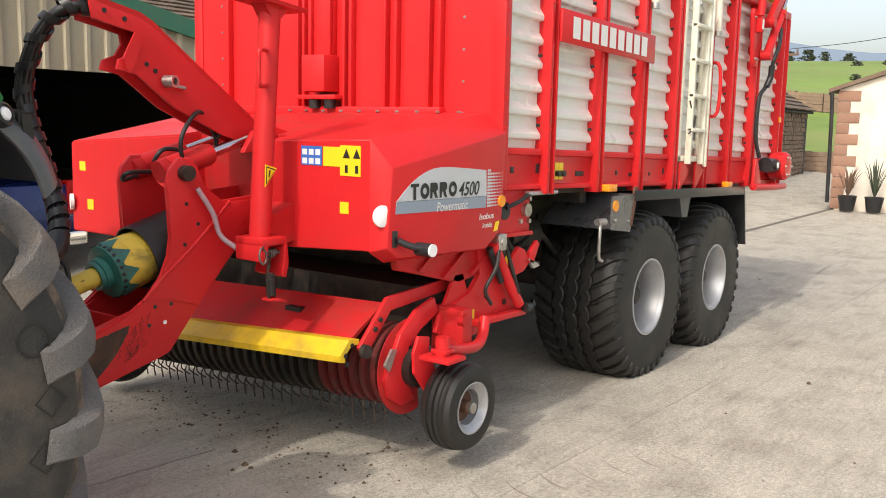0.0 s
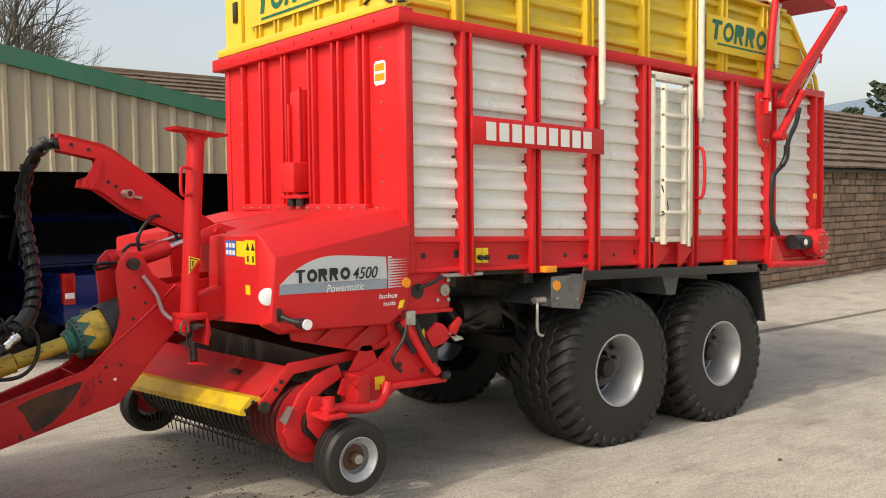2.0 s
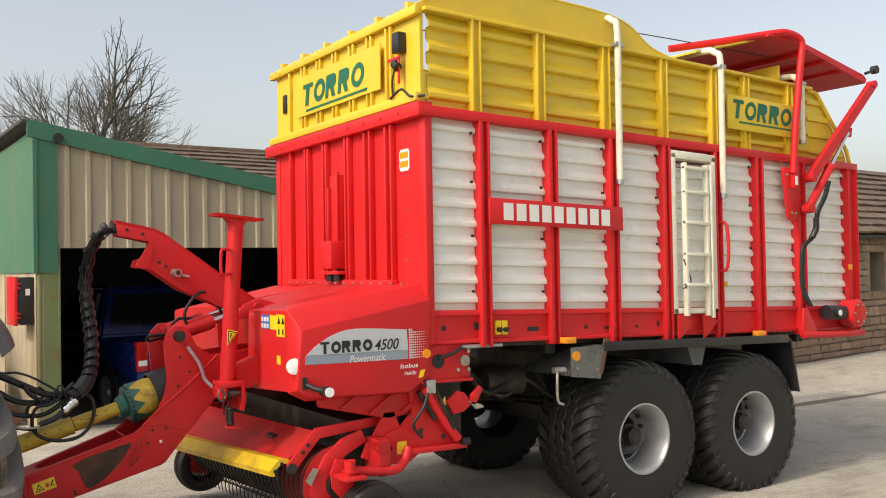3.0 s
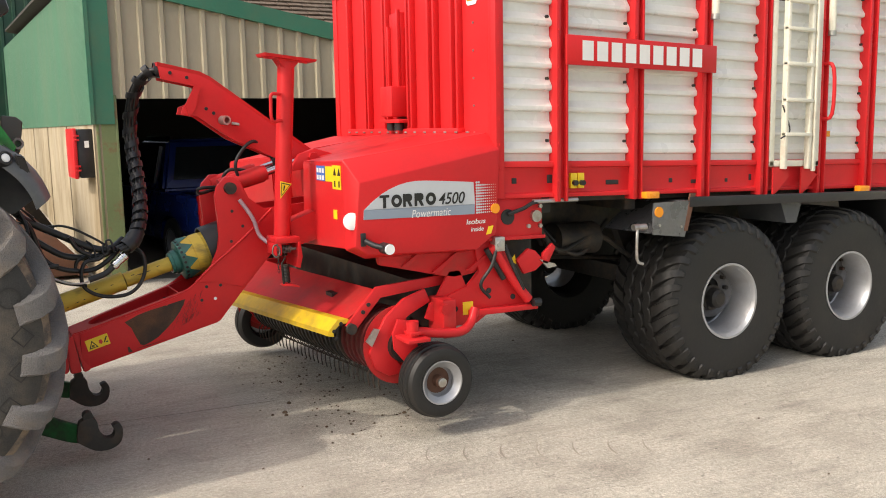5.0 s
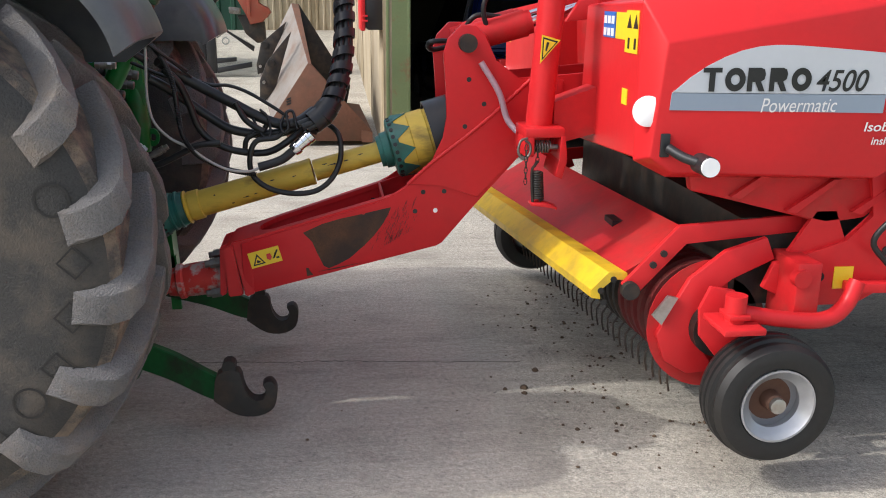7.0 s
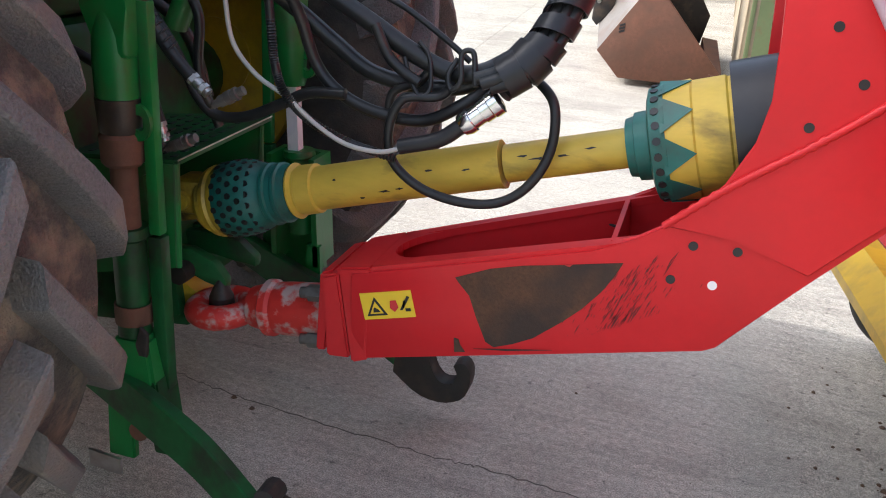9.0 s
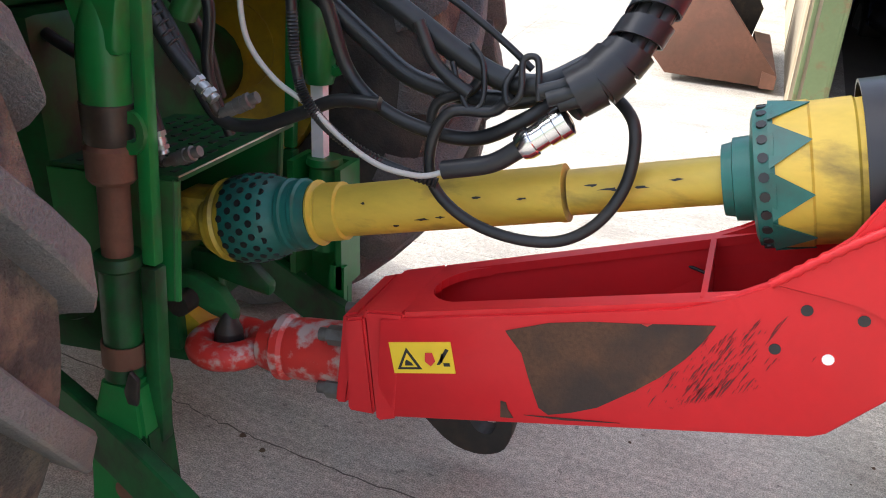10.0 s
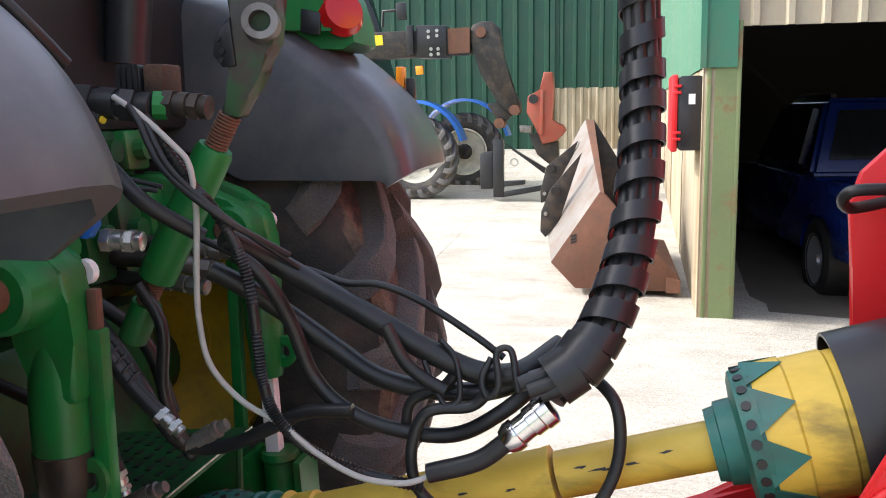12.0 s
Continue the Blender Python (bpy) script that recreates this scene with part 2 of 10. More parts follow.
def thing(name, x, y, z, label, category, group="", kind="", tilt=0.0):
    ob = new(name)
    ob.empty_display_size = 0.1
    ob.location = spread(Vector((x, y, z))) * K
    ob.rotation_euler = (0, tilt, 0)
    BASE[ob.name] = ob.location.copy()
    return tagged(ob, label, category, group, kind)


def part(name, bm, mat, parent, label="", smooth=True, angle=35, **tags):
    """Links bm (built at its place in the plan) as one mesh under a thing or a part; with no parent it stands alone."""
    me = bpy.data.meshes.new(name)
    off = BASE[parent.name] if parent else Vector((0, 0, 0))
    if not parent:
        lo = spread(Vector([min(v.co[i] for v in bm.verts) for i in range(3)]))
        hi = spread(Vector([max(v.co[i] for v in bm.verts) for i in range(3)]))
        off = Vector(((lo[0] + hi[0]) / 2, (lo[1] + hi[1]) / 2, lo[2])) * K
    sloped = parent and (parent.name == "loader_wagon" or (parent.parent and parent.parent.name == "loader_wagon"))
    for v in bm.verts:
        if sloped:                    # the wagon's body stands a little lower at its rear
            v.co.z -= 0.0314 * max(0.0, v.co.x - 4.17)
        if LEAN["on"]:
            v.co = leaned(v.co)
        v.co = spread(v.co) * K - off
    bmesh.ops.recalc_face_normals(bm, faces=bm.faces)
    if smooth:
        for f in bm.faces:
            f.smooth = True
    bm.to_mesh(me)
    bm.free()
    if smooth:
        me.set_sharp_from_angle(angle=radians(angle))
    for m in (mat if isinstance(mat, (list, tuple)) else [mat]):
        me.materials.append(m)
    ob = new(name, me)
    if parent:
        ob.parent = parent
    else:
        ob.location = off
    BASE[ob.name] = off
    return tagged(ob, label, **tags)


def B():
    return bmesh.new()


def box(bm, x0, x1, y0, y1, z0, z1, bev=0.0):
    xs = [bm.verts.new((x, y, z)) for x in (x0, x1) for y in (y0, y1) for z in (z0, z1)]
    fs = [bm.faces.new([xs[i] for i in q]) for q in ((0, 1, 3, 2), (4, 6, 7, 5), (0, 4, 5, 1), (2, 3, 7, 6), (0, 2, 6, 4), (1, 5, 7, 3))]
    if bev:
        bmesh.ops.bevel(bm, geom=list({e for f in fs for e in f.edges}), offset=bev, segments=2, affect="EDGES", profile=0.5)
    return bm


def prism(bm, pts, a0, a1, axis="y", bev=0.0):
    """A flat outline pushed out along an axis from a0 to a1: pts are (x, z) for y, (y, z) for x, (x, y) for z."""
    def at(p, a):
        return {"y": (p[0], a, p[1]), "x": (a, p[0], p[1]), "z": (p[0], p[1], a)}[axis]
    v0 = [bm.verts.new(at(p, a0)) for p in pts]
    v1 = [bm.verts.new(at(p, a1)) for p in pts]
    n = len(pts)
    fs = [bm.faces.new(v0), bm.faces.new(v1[::-1])] + [bm.faces.new((v0[i], v1[i], v1[(i + 1) % n], v0[(i + 1) % n])) for i in range(n)]
    if bev:
        bmesh.ops.bevel(bm, geom=list({e for f in fs for e in f.edges}), offset=bev, segments=2, affect="EDGES", profile=0.5)
    return bm


def hexa(bm, lower, upper):
    """A solid between two outlines of the same count."""
    a, b = [bm.verts.new(p) for p in lower], [bm.verts.new(p) for p in upper]
    n = len(a)
    bm.faces.new(a), bm.faces.new(b[::-1])
    for i in range(n):
        bm.faces.new((a[i], b[i], b[(i + 1) % n], a[(i + 1) % n]))
    return bm


def rings(bm, loops, closed=False, caps=True):
    made = [[bm.verts.new(p) for p in lp] for lp in loops]
    n = len(made[0])
    for a, b in zip(made, made[1:] + ([made[0]] if closed else [])):
        for i in range(n):
            bm.faces.new((a[i], a[(i + 1) % n], b[(i + 1) % n], b[i]))
    if caps and not closed:
        bm.faces.new(made[0][::-1]), bm.faces.new(made[-1])
    return bm


def frame_of(d):
    d = Vector(d).normalized()
    u = d.cross(Vector((0, 0, 1)) if abs(d.z) < 0.9 else Vector((1, 0, 0))).normalized()
    return d, u, d.cross(u)


def cyl(bm, p, q, r, r2=None, seg=20):
    p, q = Vector(p), Vector(q)
    d, u, w = frame_of(q - p)
    r2 = r if r2 is None else r2
    lp = [[c + (u * math.cos(2 * math.pi * i / seg) + w * math.sin(2 * math.pi * i / seg)) * rr for i in range(seg)] for c, rr in ((p, r), (q, r2))]
    return rings(bm, lp)


def lathe(bm, profile, centre, axis, seg=48, closed=False):
    """profile: (along the axis, radius)."""
    d, u, w = frame_of(axis)
    c = Vector(centre)
    lp = [[c + d * a + (u * math.cos(2 * math.pi * i / seg) + w * math.sin(2 * math.pi * i / seg)) * r for i in range(seg)] for a, r in profile]
    return rings(bm, lp, closed=closed)


def curve_points(pts, n=8):
    """A smooth line through the points."""
    p = [Vector(q) for q in pts]
    p = [p[0] * 2 - p[1]] + p + [p[-1] * 2 - p[-2]]
    out = []
    for i in range(1, len(p) - 2):
        for j in range(n):
            t = j / n
            out.append(0.5 * (2 * p[i] + (p[i + 1] - p[i - 1]) * t + (2 * p[i - 1] - 5 * p[i] + 4 * p[i + 1] - p[i + 2]) * t * t
                              + (3 * p[i] - p[i - 1] - 3 * p[i + 1] + p[i + 2]) * t ** 3))
    return out + [p[-2]]


def sweep(bm, pts, r, seg=10, n=6, smooth=True):
    seg = max(seg, 12)
    c = curve_points(pts, n) if smooth else [Vector(q) for q in pts]
    loops, u = [], None
    for i, q in enumerate(c):
        d = (c[min(i + 1, len(c) - 1)] - c[max(i - 1, 0)]).normalized()
        if u is None:
            u = frame_of(d)[1]
        u = (u - d * u.dot(d)).normalized()
        w = d.cross(u)
        rr = r(i / (len(c) - 1)) if callable(r) else r
        loops.append([q + (u * math.cos(2 * math.pi * j / seg) + w * math.sin(2 * math.pi * j / seg)) * rr for j in range(seg)])
    return rings(bm, loops)


def coil(bm, p, q, radius, wire, turns, seg=6, per=14):
    d, u, w = frame_of(Vector(q) - Vector(p))
    n = turns * per
    pts = [Vector(p).lerp(Vector(q), i / n) + (u * math.cos(2 * math.pi * i / per) + w * math.sin(2 * math.pi * i / per)) * radius for i in range(n + 1)]
    return sweep(bm, pts, wire, seg, smooth=False)


def bolt(bm, p, axis, r=0.014, h=0.012):
    d = Vector(axis).normalized()
    return cyl(bm, Vector(p), Vector(p) + d * h, r, seg=6)


def lettering(name, text, height, place, right, up, mat, parent, label="", shear=0.0, width=None, depth=0.003, bold=0.0):
    """Raised letters in the built-in font, their lower left corner at place, along right and up."""
    cu = bpy.data.curves.new(name, "FONT")
    cu.body, cu.size, cu.shear, cu.offset = text, 1.0, shear, bold
    tmp = bpy.data.objects.new(name, cu)
    scene.collection.objects.link(tmp)
    me = bpy.data.meshes.new_from_object(tmp.evaluated_get(bpy.context.evaluated_depsgraph_get()))
    bpy.data.objects.remove(tmp)
    xs, ys = [v.co.x for v in me.vertices], [v.co.y for v in me.vertices]
    lo, hi, h = min(xs), max(xs), max(ys) - min(ys)
    sy = height / h
    sx = (width / (hi - lo)) if width else sy
    bm = B()
    bm.from_mesh(me)
    bpy.data.meshes.remove(me)
    r, u = Vector(right).normalized(), Vector(up).normalized()
    nrm = r.cross(u)
    for v in bm.verts:
        v.co = Vector(place) + r * ((v.co.x - lo) * sx) + u * ((v.co.y - min(ys)) * sy) + nrm * depth
    return part(name, bm, mat, parent, label, smooth=False)


def plate(bm, place, right, up, pts, lift=0.002):
    """A thin flat outline (along right and up from place), a hair proud of what it lies on."""
    r, u = Vector(right).normalized(), Vector(up).normalized()
    n = r.cross(u)
    lower = [Vector(place) + r * a + u * b for a, b in pts]
    return hexa(bm, lower, [p + n * lift for p in lower])


def ring_pts(cx, cy, rx, ry, n=20, shear=0.0):
    return [(cx + rx * math.cos(2 * math.pi * i / n) + shear * ry * math.sin(2 * math.pi * i / n), cy + ry * math.sin(2 * math.pi * i / n)) for i in range(n)]


def ring_shape(bm, place, right, up, cx, cy, rx, ry, inner, shear=0.0, n=24, lift=0.003):
    r, u = Vector(right).normalized(), Vector(up).normalized()
    nn = r.cross(u)
    o, i2 = ring_pts(cx, cy, rx, ry, n, shear), ring_pts(cx, cy, rx * inner, ry * inner, n, shear)
    a = [bm.verts.new(Vector(place) + r * p[0] + u * p[1] + nn * lift) for p in o]
    b = [bm.verts.new(Vector(place) + r * p[0] + u * p[1] + nn * lift) for p in i2]
    for j in range(n):
        bm.faces.new((a[j], a[(j + 1) % n], b[(j + 1) % n], b[j]))
    return bm


def ground_z(x, y):
    """The yard falls gently behind the wagon and rises far behind it (plan units)."""
    k = min(max((x - 5.0) / 4.0, 0.0), 1.0)
    start = 10.65 - 5.15 * k
    dip = -0.15 * min(max((y - 9.6) / 1.2, 0.0), 1.0) * min(max((x - 2.9) / 0.6, 0.0), 1.0) * (1 - k)
    return -0.0316 * min(max(x - 2.9, 0.0), 3.7) - 0.01 * min(max(x - 6.6, 0.0), 8.0) + 0.055 * max(0.0, min(y, 30.0) - start) + dip


# ---- ground ----


def sheet(name, xs, ys, zf, mat, label, category):
    bm = B()
    vs = [[bm.verts.new((x, y, zf(x, y))) for y in ys] for x in xs]
    for i in range(len(xs) - 1):
        for j in range(len(ys) - 1):
            bm.faces.new((vs[i][j], vs[i + 1][j], vs[i + 1][j + 1], vs[i][j + 1]))
    return part(name, bm, mat, None, label, kind="structure", category=category)


# ---- loader wagon ----
WY0, WY1, WYC = 2.55, 5.30, 3.92          # near side, far side, middle
WX0, WX1 = 4.17, 9.72                     # front wall, rear
wagon = thing("loader_wagon", WX0, WYC, 0, "red loader wagon with white corrugated sides and yellow top, raised pickup", "farm wagon")


def corrugated(bm, x0, x1, y, z0, z1, pitch, depth, out=-1, thick=0.012):
    """A sheet with trapezoid ribs running along x, facing out."""
    n = max(1, round((z1 - z0) / pitch))
    p = (z1 - z0) / n
    zs = [(z0, 0.0)]
    for i in range(n):
        b = z0 + i * p
        zs += [(b + 0.34 * p, 0.0), (b + 0.40 * p, 0.9), (b + 0.46 * p, 1.0), (b + 0.60 * p, 1.0), (b + 0.92 * p, 0.06)]
    zs.append((z1, 0.0))
    a = [(y + out * depth * d, z) for z, d in zs]
    b = [(y - out * thick + out * depth * d, z) for z, d in zs]
    prism(bm, a + b[::-1], x0, x1, "x")
    return bm


def channel_post(bm, x0, x1, y, z0, z1, depth=0.06):
    """A folded steel post: two flanges and a web set back between them."""
    w = (x1 - x0)
    box(bm, x0, x0 + w * 0.32, y - depth, y + 0.02, z0, z1, 0.004)
    box(bm, x0 + w * 0.32, x1 - w * 0.16, y - depth * 0.45, y + 0.02, z0, z1)
    box(bm, x1 - w * 0.16, x1, y - depth, y + 0.02, z0, z1, 0.003)
    return bm


POSTS = [(4.645, 4.745), (5.345, 5.44), (6.03, 6.13), (6.69, 6.785), (7.385, 7.485), (8.0, 8.115), (8.66, 8.79), (9.54, 9.72)]


def wagon_side(near):
    y, s = (WY0, 1) if near else (WY1, -1)

    def Y(a):                       # distance outwards from the side
        return y - s * a
    bm = B()
    prism(bm, [(Y(-0.10), 1.50), (Y(0.018), 1.50), (Y(0.018), 1.53), (Y(0.0), 1.535), (Y(0.0), 1.71), (Y(0.022), 1.715), (Y(0.022), 1.755), (Y(-0.10), 1.755)], WX0, WX1, "x", 0.004)
    beam = part("lower_beam", bm, RED, wagon)
    bm = B()
    box(bm, WX0 - 0.06, WX1 + 0.02, *sorted((Y(-0.10), Y(0.055))), 3.225, 3.30, 0.010)
    part("top_rail", bm, RED, wagon)
    ends = [WX0 + 0.05] + [p[0] for p in POSTS]
    starts = [WX0 + 0.05] + [p[1] for p in POSTS[:-1]]
    for i, (a, b) in enumerate(zip(starts, [p[0] for p in POSTS])):
        if i == 4 and near:
            continue
        bm = B()
        corrugated(bm, a - 0.02, b + 0.02, Y(-0.035), 1.755, 3.225, 0.147, 0.034, -s)
        pan = part("side_panel", bm, WHITE, wagon, smooth=False)
        for z in (1.90, 2.33, 2.75, 3.13):
            bm = B()
            bolt(bm, (b - 0.05, Y(0.0), z), (0, -s, 0), 0.012, 0.02)
            part("panel_bolt", bm, DARKSTEEL, pan)
    bm = B()
    box(bm, WX0 - 0.012, WX0 + 0.055, *sorted((Y(-0.06), Y(0.03))), 1.50, 3.225, 0.006)
    for i in range(9):
        bolt(bm, (WX0 + 0.02, Y(0.03), 1.70 + i * 0.17), (0, -s, 0), 0.009, 0.006)
    part("corner_post", bm, RED, wagon)
    for x0, x1 in POSTS:
        bm = B()
        for q in ((x0, x0 + 0.034), (x1 - 0.018, x1)):
            box(bm, q[0], q[1], *sorted((Y(-0.04), Y(0.060))), 1.47, 3.225, 0.004)
        box(bm, x0 + 0.034, x1 - 0.018, *sorted((Y(-0.04), Y(0.020))), 1.47, 3.225)
        for i in range(6):
            bolt(bm, (x0 + 0.016, Y(0.06), 1.62 + i * 0.26), (0, -s, 0), 0.010, 0.008)
        part("side_post", bm, RED, wagon)
    # yellow upper side
    bm = B()
    corrugated(bm, WX0 + 0.06, 8.95, Y(-0.04), 3.30, 4.02, 0.172, 0.042, -s)
    part("upper_side_panel", bm, YELLOW, wagon, smooth=False)
    bm = B()
    prism(bm, [(8.95, 3.30), (9.66, 3.30), (9.62, 3.42), (9.12, 4.0), (8.95, 4.02)], *sorted((Y(-0.05), Y(-0.03))), "y")
    for i in range(4):
        z = 3.36 + i * 0.172
        prism(bm, [(8.95, z), (9.58 - (z - 3.36) * 0.75, z), (9.56 - (z - 3.36) * 0.75, z + 0.06), (8.95, z + 0.06)], *sorted((Y(-0.03), Y(-0.005))), "y", 0.006)
    sweep(bm, [(8.93, Y(0.0), 4.02), (9.10, Y(0.0), 4.00), (9.62, Y(0.0), 3.44), (9.67, Y(0.0), 3.30)], 0.022, 8, smooth=False)
    part("sloped_rear_panel", bm, YELLOW, wagon, smooth=False)
    for x in (4.60, 5.25, 5.98, 6.70, 7.38, 7.86, 8.55):
        bm = B()
        box(bm, x, x + 0.022, *sorted((Y(-0.04), Y(0.045))), 3.30, 4.02, 0.004)
        box(bm, x + 0.022, x + 0.075, *sorted((Y(-0.04), Y(0.015))), 3.30, 4.02)
        box(bm, x + 0.075, x + 0.09, *sorted((Y(-0.04), Y(0.045))), 3.30, 4.02, 0.004)
        part("upper_post", bm, YELLOW, wagon)
    bm = B()
    box(bm, WX0, 8.97, *sorted((Y(-0.05), Y(0.05))), 4.015, 4.045, 0.005)
    part("upper_rail", bm, YELLOW, wagon)
    # arched top board
    top = [(WX0 + 0.02, 4.10), (4.55, 4.26), (5.0, 4.335), (5.6, 4.345), (6.1, 4.33), (6.38, 4.27), (6.62, 4.13), (6.85, 4.07), (7.15, 4.045)]
    bm = B()
    prism(bm, [(WX0 + 0.02, 4.045)] + top + [(7.15, 4.04)], *sorted((Y(-0.03), Y(-0.018))), "y")
    tb = part("arched_top_board", bm, YELLOW, wagon, smooth=False)
    bm = B()
    sweep(bm, [(p[0], Y(-0.024), p[1]) for p in top], 0.012, 8)
    part("edge_bead", bm, YELLOW, tb)
    return beam


wagon_side(True)
wagon_side(False)

# front wall, red below, yellow above
bm = B()
box(bm, WX0, WX0 + 0.03, WY0 + 0.06, WY1 - 0.06, 1.3, 3.23)
front = part("front_wall", bm, RED, wagon, smooth=False)
for y in (2.965, 3.05, 3.31, 3.40, 3.69, 3.75, 4.12, 4.18, 4.50, 4.56, 4.90):
    bm = B()
    box(bm, WX0 - 0.05, WX0, y, y + 0.026, 1.98, 3.21, 0.004)
    part("stiffening_rib", bm, RED, wagon)
bm = B()
box(bm, WX0 - 0.065, WX0, 2.95, 4.94, 1.93, 1.985, 0.008)
part("lower_rib", bm, RED, wagon)
bm = B()
box(bm, WX0 - 0.075, WX0 + 0.05, WY0 - 0.05, WY1 + 0.16, 3.215, 3.325, 0.010)
for i in range(9):
    bolt(bm, (WX0 - 0.075, 2.8 + i * 0.28, 3.27), (-1, 0, 0), 0.012, 0.008)
part("front_rail", bm, RED, wagon)
for y in (WY0 + 0.03, 2.80, WY1 - 0.30):
    for i in range(7):
        bm = B()
        bolt(bm, (WX0, y + 0.02, 1.95 + i * 0.19), (-1, 0, 0), 0.009, 0.006)
        part("rivet", bm, STEEL, front)
bm = B()
box(bm, WX0 - 0.045, WX0, 3.86, 4.06, 2.22, 2.90, 0.006)
box(bm, WX0 - 0.075, WX0 - 0.045, 3.86, 3.885, 2.22, 2.92, 0.004)
box(bm, WX0 - 0.075, WX0 - 0.045, 4.035, 4.06, 2.22, 2.80, 0.004)
slide = part("slide_plate", bm, RED, wagon)
bm = B()
box(bm, WX0 - 0.15, WX0, 3.84, 4.05, 2.08, 2.32, 0.010)
box(bm, WX0 - 0.13, WX0, 3.76, 4.12, 2.03, 2.06, 0.006)
part("lamp_bracket", bm, RED, wagon)
for y in (3.85, 3.99):
    bm = B()
    cyl(bm, (WX0 - 0.08, y, 1.97), (WX0 - 0.08, y, 2.03), 0.04, seg=14)
    part("rubber_buffer", bm, BLACK, wagon)
bm = B()
plate(bm, (WX0 - 0.001, 2.90, 2.83), (0, -1, 0), (0, 0, 1), [(0, 0.02), (0.02, 0), (0.12, 0), (0.14, 0.02), (0.14, 0.15), (0.12, 0.17), (0.02, 0.17), (0, 0.15)], 0.006)
st = part("rating_plate", bm, REFLECT, wagon, "white and orange printed plate")
bm = B()
plate(bm, (WX0 - 0.007, 2.89, 2.86), (0, -1, 0), (0, 0, 1), [(0, 0), (0.12, 0), (0.12, 0.05), (0, 0.05)], 0.002)
part("print_bar", bm, ORANGE, st)
bm = B()
plate(bm, (WX0 - 0.007, 2.89, 2.93), (0, -1, 0), (0, 0, 1), [(0, 0), (0.12, 0), (0.12, 0.05), (0, 0.05)], 0.002)
part("print_bar", bm, ORANGE, st)

bm = B()
box(bm, WX0 - 0.01, WX0 + 0.02, WY0 + 0.02, WY1 - 0.02, 3.33, 4.06)
part("upper_front_panel", bm, YELLOW, wagon, smooth=False)
for z0, z1, d in ((3.33, 3.40, 0.07), (3.99, 4.06, 0.06)):
    bm = B()
    box(bm, WX0 - d, WX0, WY0, WY1 + 0.05, z0, z1, 0.008)
    part("upper_front_rail", bm, YELLOW, wagon)
bm = B()
prism(bm, [(WX0 - 0.05, 4.06), (WX0 + 0.10, 4.16), (WX0 + 0.12, 4.16), (WX0 + 0.02, 4.06)], WY0 + 0.02, WY1, "y")
for i in range(6):
    box(bm, WX0 - 0.02, WX0 + 0.05, 2.72 + i * 0.48, 2.77 + i * 0.48, 4.06, 4.13, 0.006)
part("top_flap", bm, YELLOW, wagon)
for y in (2.95, 3.02, 3.27, 3.34, 3.58, 3.65, 3.90, 3.97, 4.22, 4.29, 4.55, 4.62, 4.90):
    bm = B()
    box(bm, WX0 - 0.045, WX0 - 0.01, y, y + 0.026, 3.40, 3.99, 0.004)
    part("upper_rib", bm, YELLOW, wagon)
bm = B()
box(bm, WX0 - 0.056, WX0 - 0.047, 3.10, 4.74, 3.515, 3.885)
part("name_board", bm, YELLOW, wagon)


def block_word(parent, place, right, up, height, width, shapes, mat, shear=0.18, label="", weight=0.34):
    """A word mark as plain shapes, each a piece of its own: b and p are blocks, o a ring, t a bar on a stem."""
    n = len(shapes)
    step = width / n
    r, u = Vector(right).normalized(), Vector(up).normalized()
    nn = r.cross(u)
    for i, c in enumerate(shapes):
        bm = B()
        x0 = i * step
        if c == "o":
            ring_shape(bm, place, right, up, x0 + step * 0.46 + shear * height * 0.5, height * 0.5, step * 0.46, height * 0.5, 1 - weight * 1.35, shear)
        else:
            w = step * 0.84
            outline = {"p": [(0.02, 0), (0.92, 0), (0.92, 1), (0.02, 1)], "t": [(0.34, 0), (0.66, 0), (0.66, 0.8), (1, 0.8), (1, 1), (0, 1), (0, 0.8), (0.34, 0.8)],
                       "b": [(0, 0), (0.28, 0), (0.28, 0.40), (0.42, 0.40), (0.66, 0), (0.98, 0), (0.74, 0.42), (0.92, 0.52), (0.96, 0.74), (0.88, 0.93), (0.68, 1), (0, 1)]}[c]
            bm.faces.new([bm.verts.new(Vector(place) + r * (x0 + a * w + shear * b * height) + u * (b * height) + nn * 0.004) for a, b in outline])
        part("word_mark", bm, mat, parent, label, smooth=False)


block_word(wagon, (WX0 - 0.057, 4.58, 3.60), (0, -1, 0), (0, 0, 1), 0.20, 1.22, "tobbo", LOGOGREEN, label="dark green word mark in plain shapes")
bm = B()
plate(bm, (WX0 - 0.058, 4.50, 3.545), (0, -1, 0), (0, 0, 1), [(0, 0), (1.18, 0), (1.19, 0.02), (0.01, 0.02)])
part("underline", bm, LOGOGREEN, wagon)
# socket and cable at the top corner
bm = B()
box(bm, WX0 - 0.09, WX0 - 0.01, 2.76, 2.86, 3.74, 3.90, 0.01)
cyl(bm, (WX0 - 0.08, 2.83, 3.66), (WX0 - 0.08, 2.78, 3.62), 0.035)
part("control_box", bm, BLACK, wagon)
bm = B()
sweep(bm, [(WX0 - 0.05, 2.85, 3.66), (WX0 - 0.06, 2.90, 3.55), (WX0 - 0.05, 2.91, 3.42)], 0.008, 6)
sweep(bm, [(WX0 - 0.08, 2.90, 3.40), (WX0 - 0.09, 2.72, 3.44), (WX0 - 0.08, 2.60, 3.37), (WX0, 2.52, 3.37)], 0.010, 6)
part("cable", bm, HOSE, wagon)
bm = B()
box(bm, WX0 - 0.075, WX0 - 0.06, 2.775, 2.80, 3.50, 3.72, 0.004)
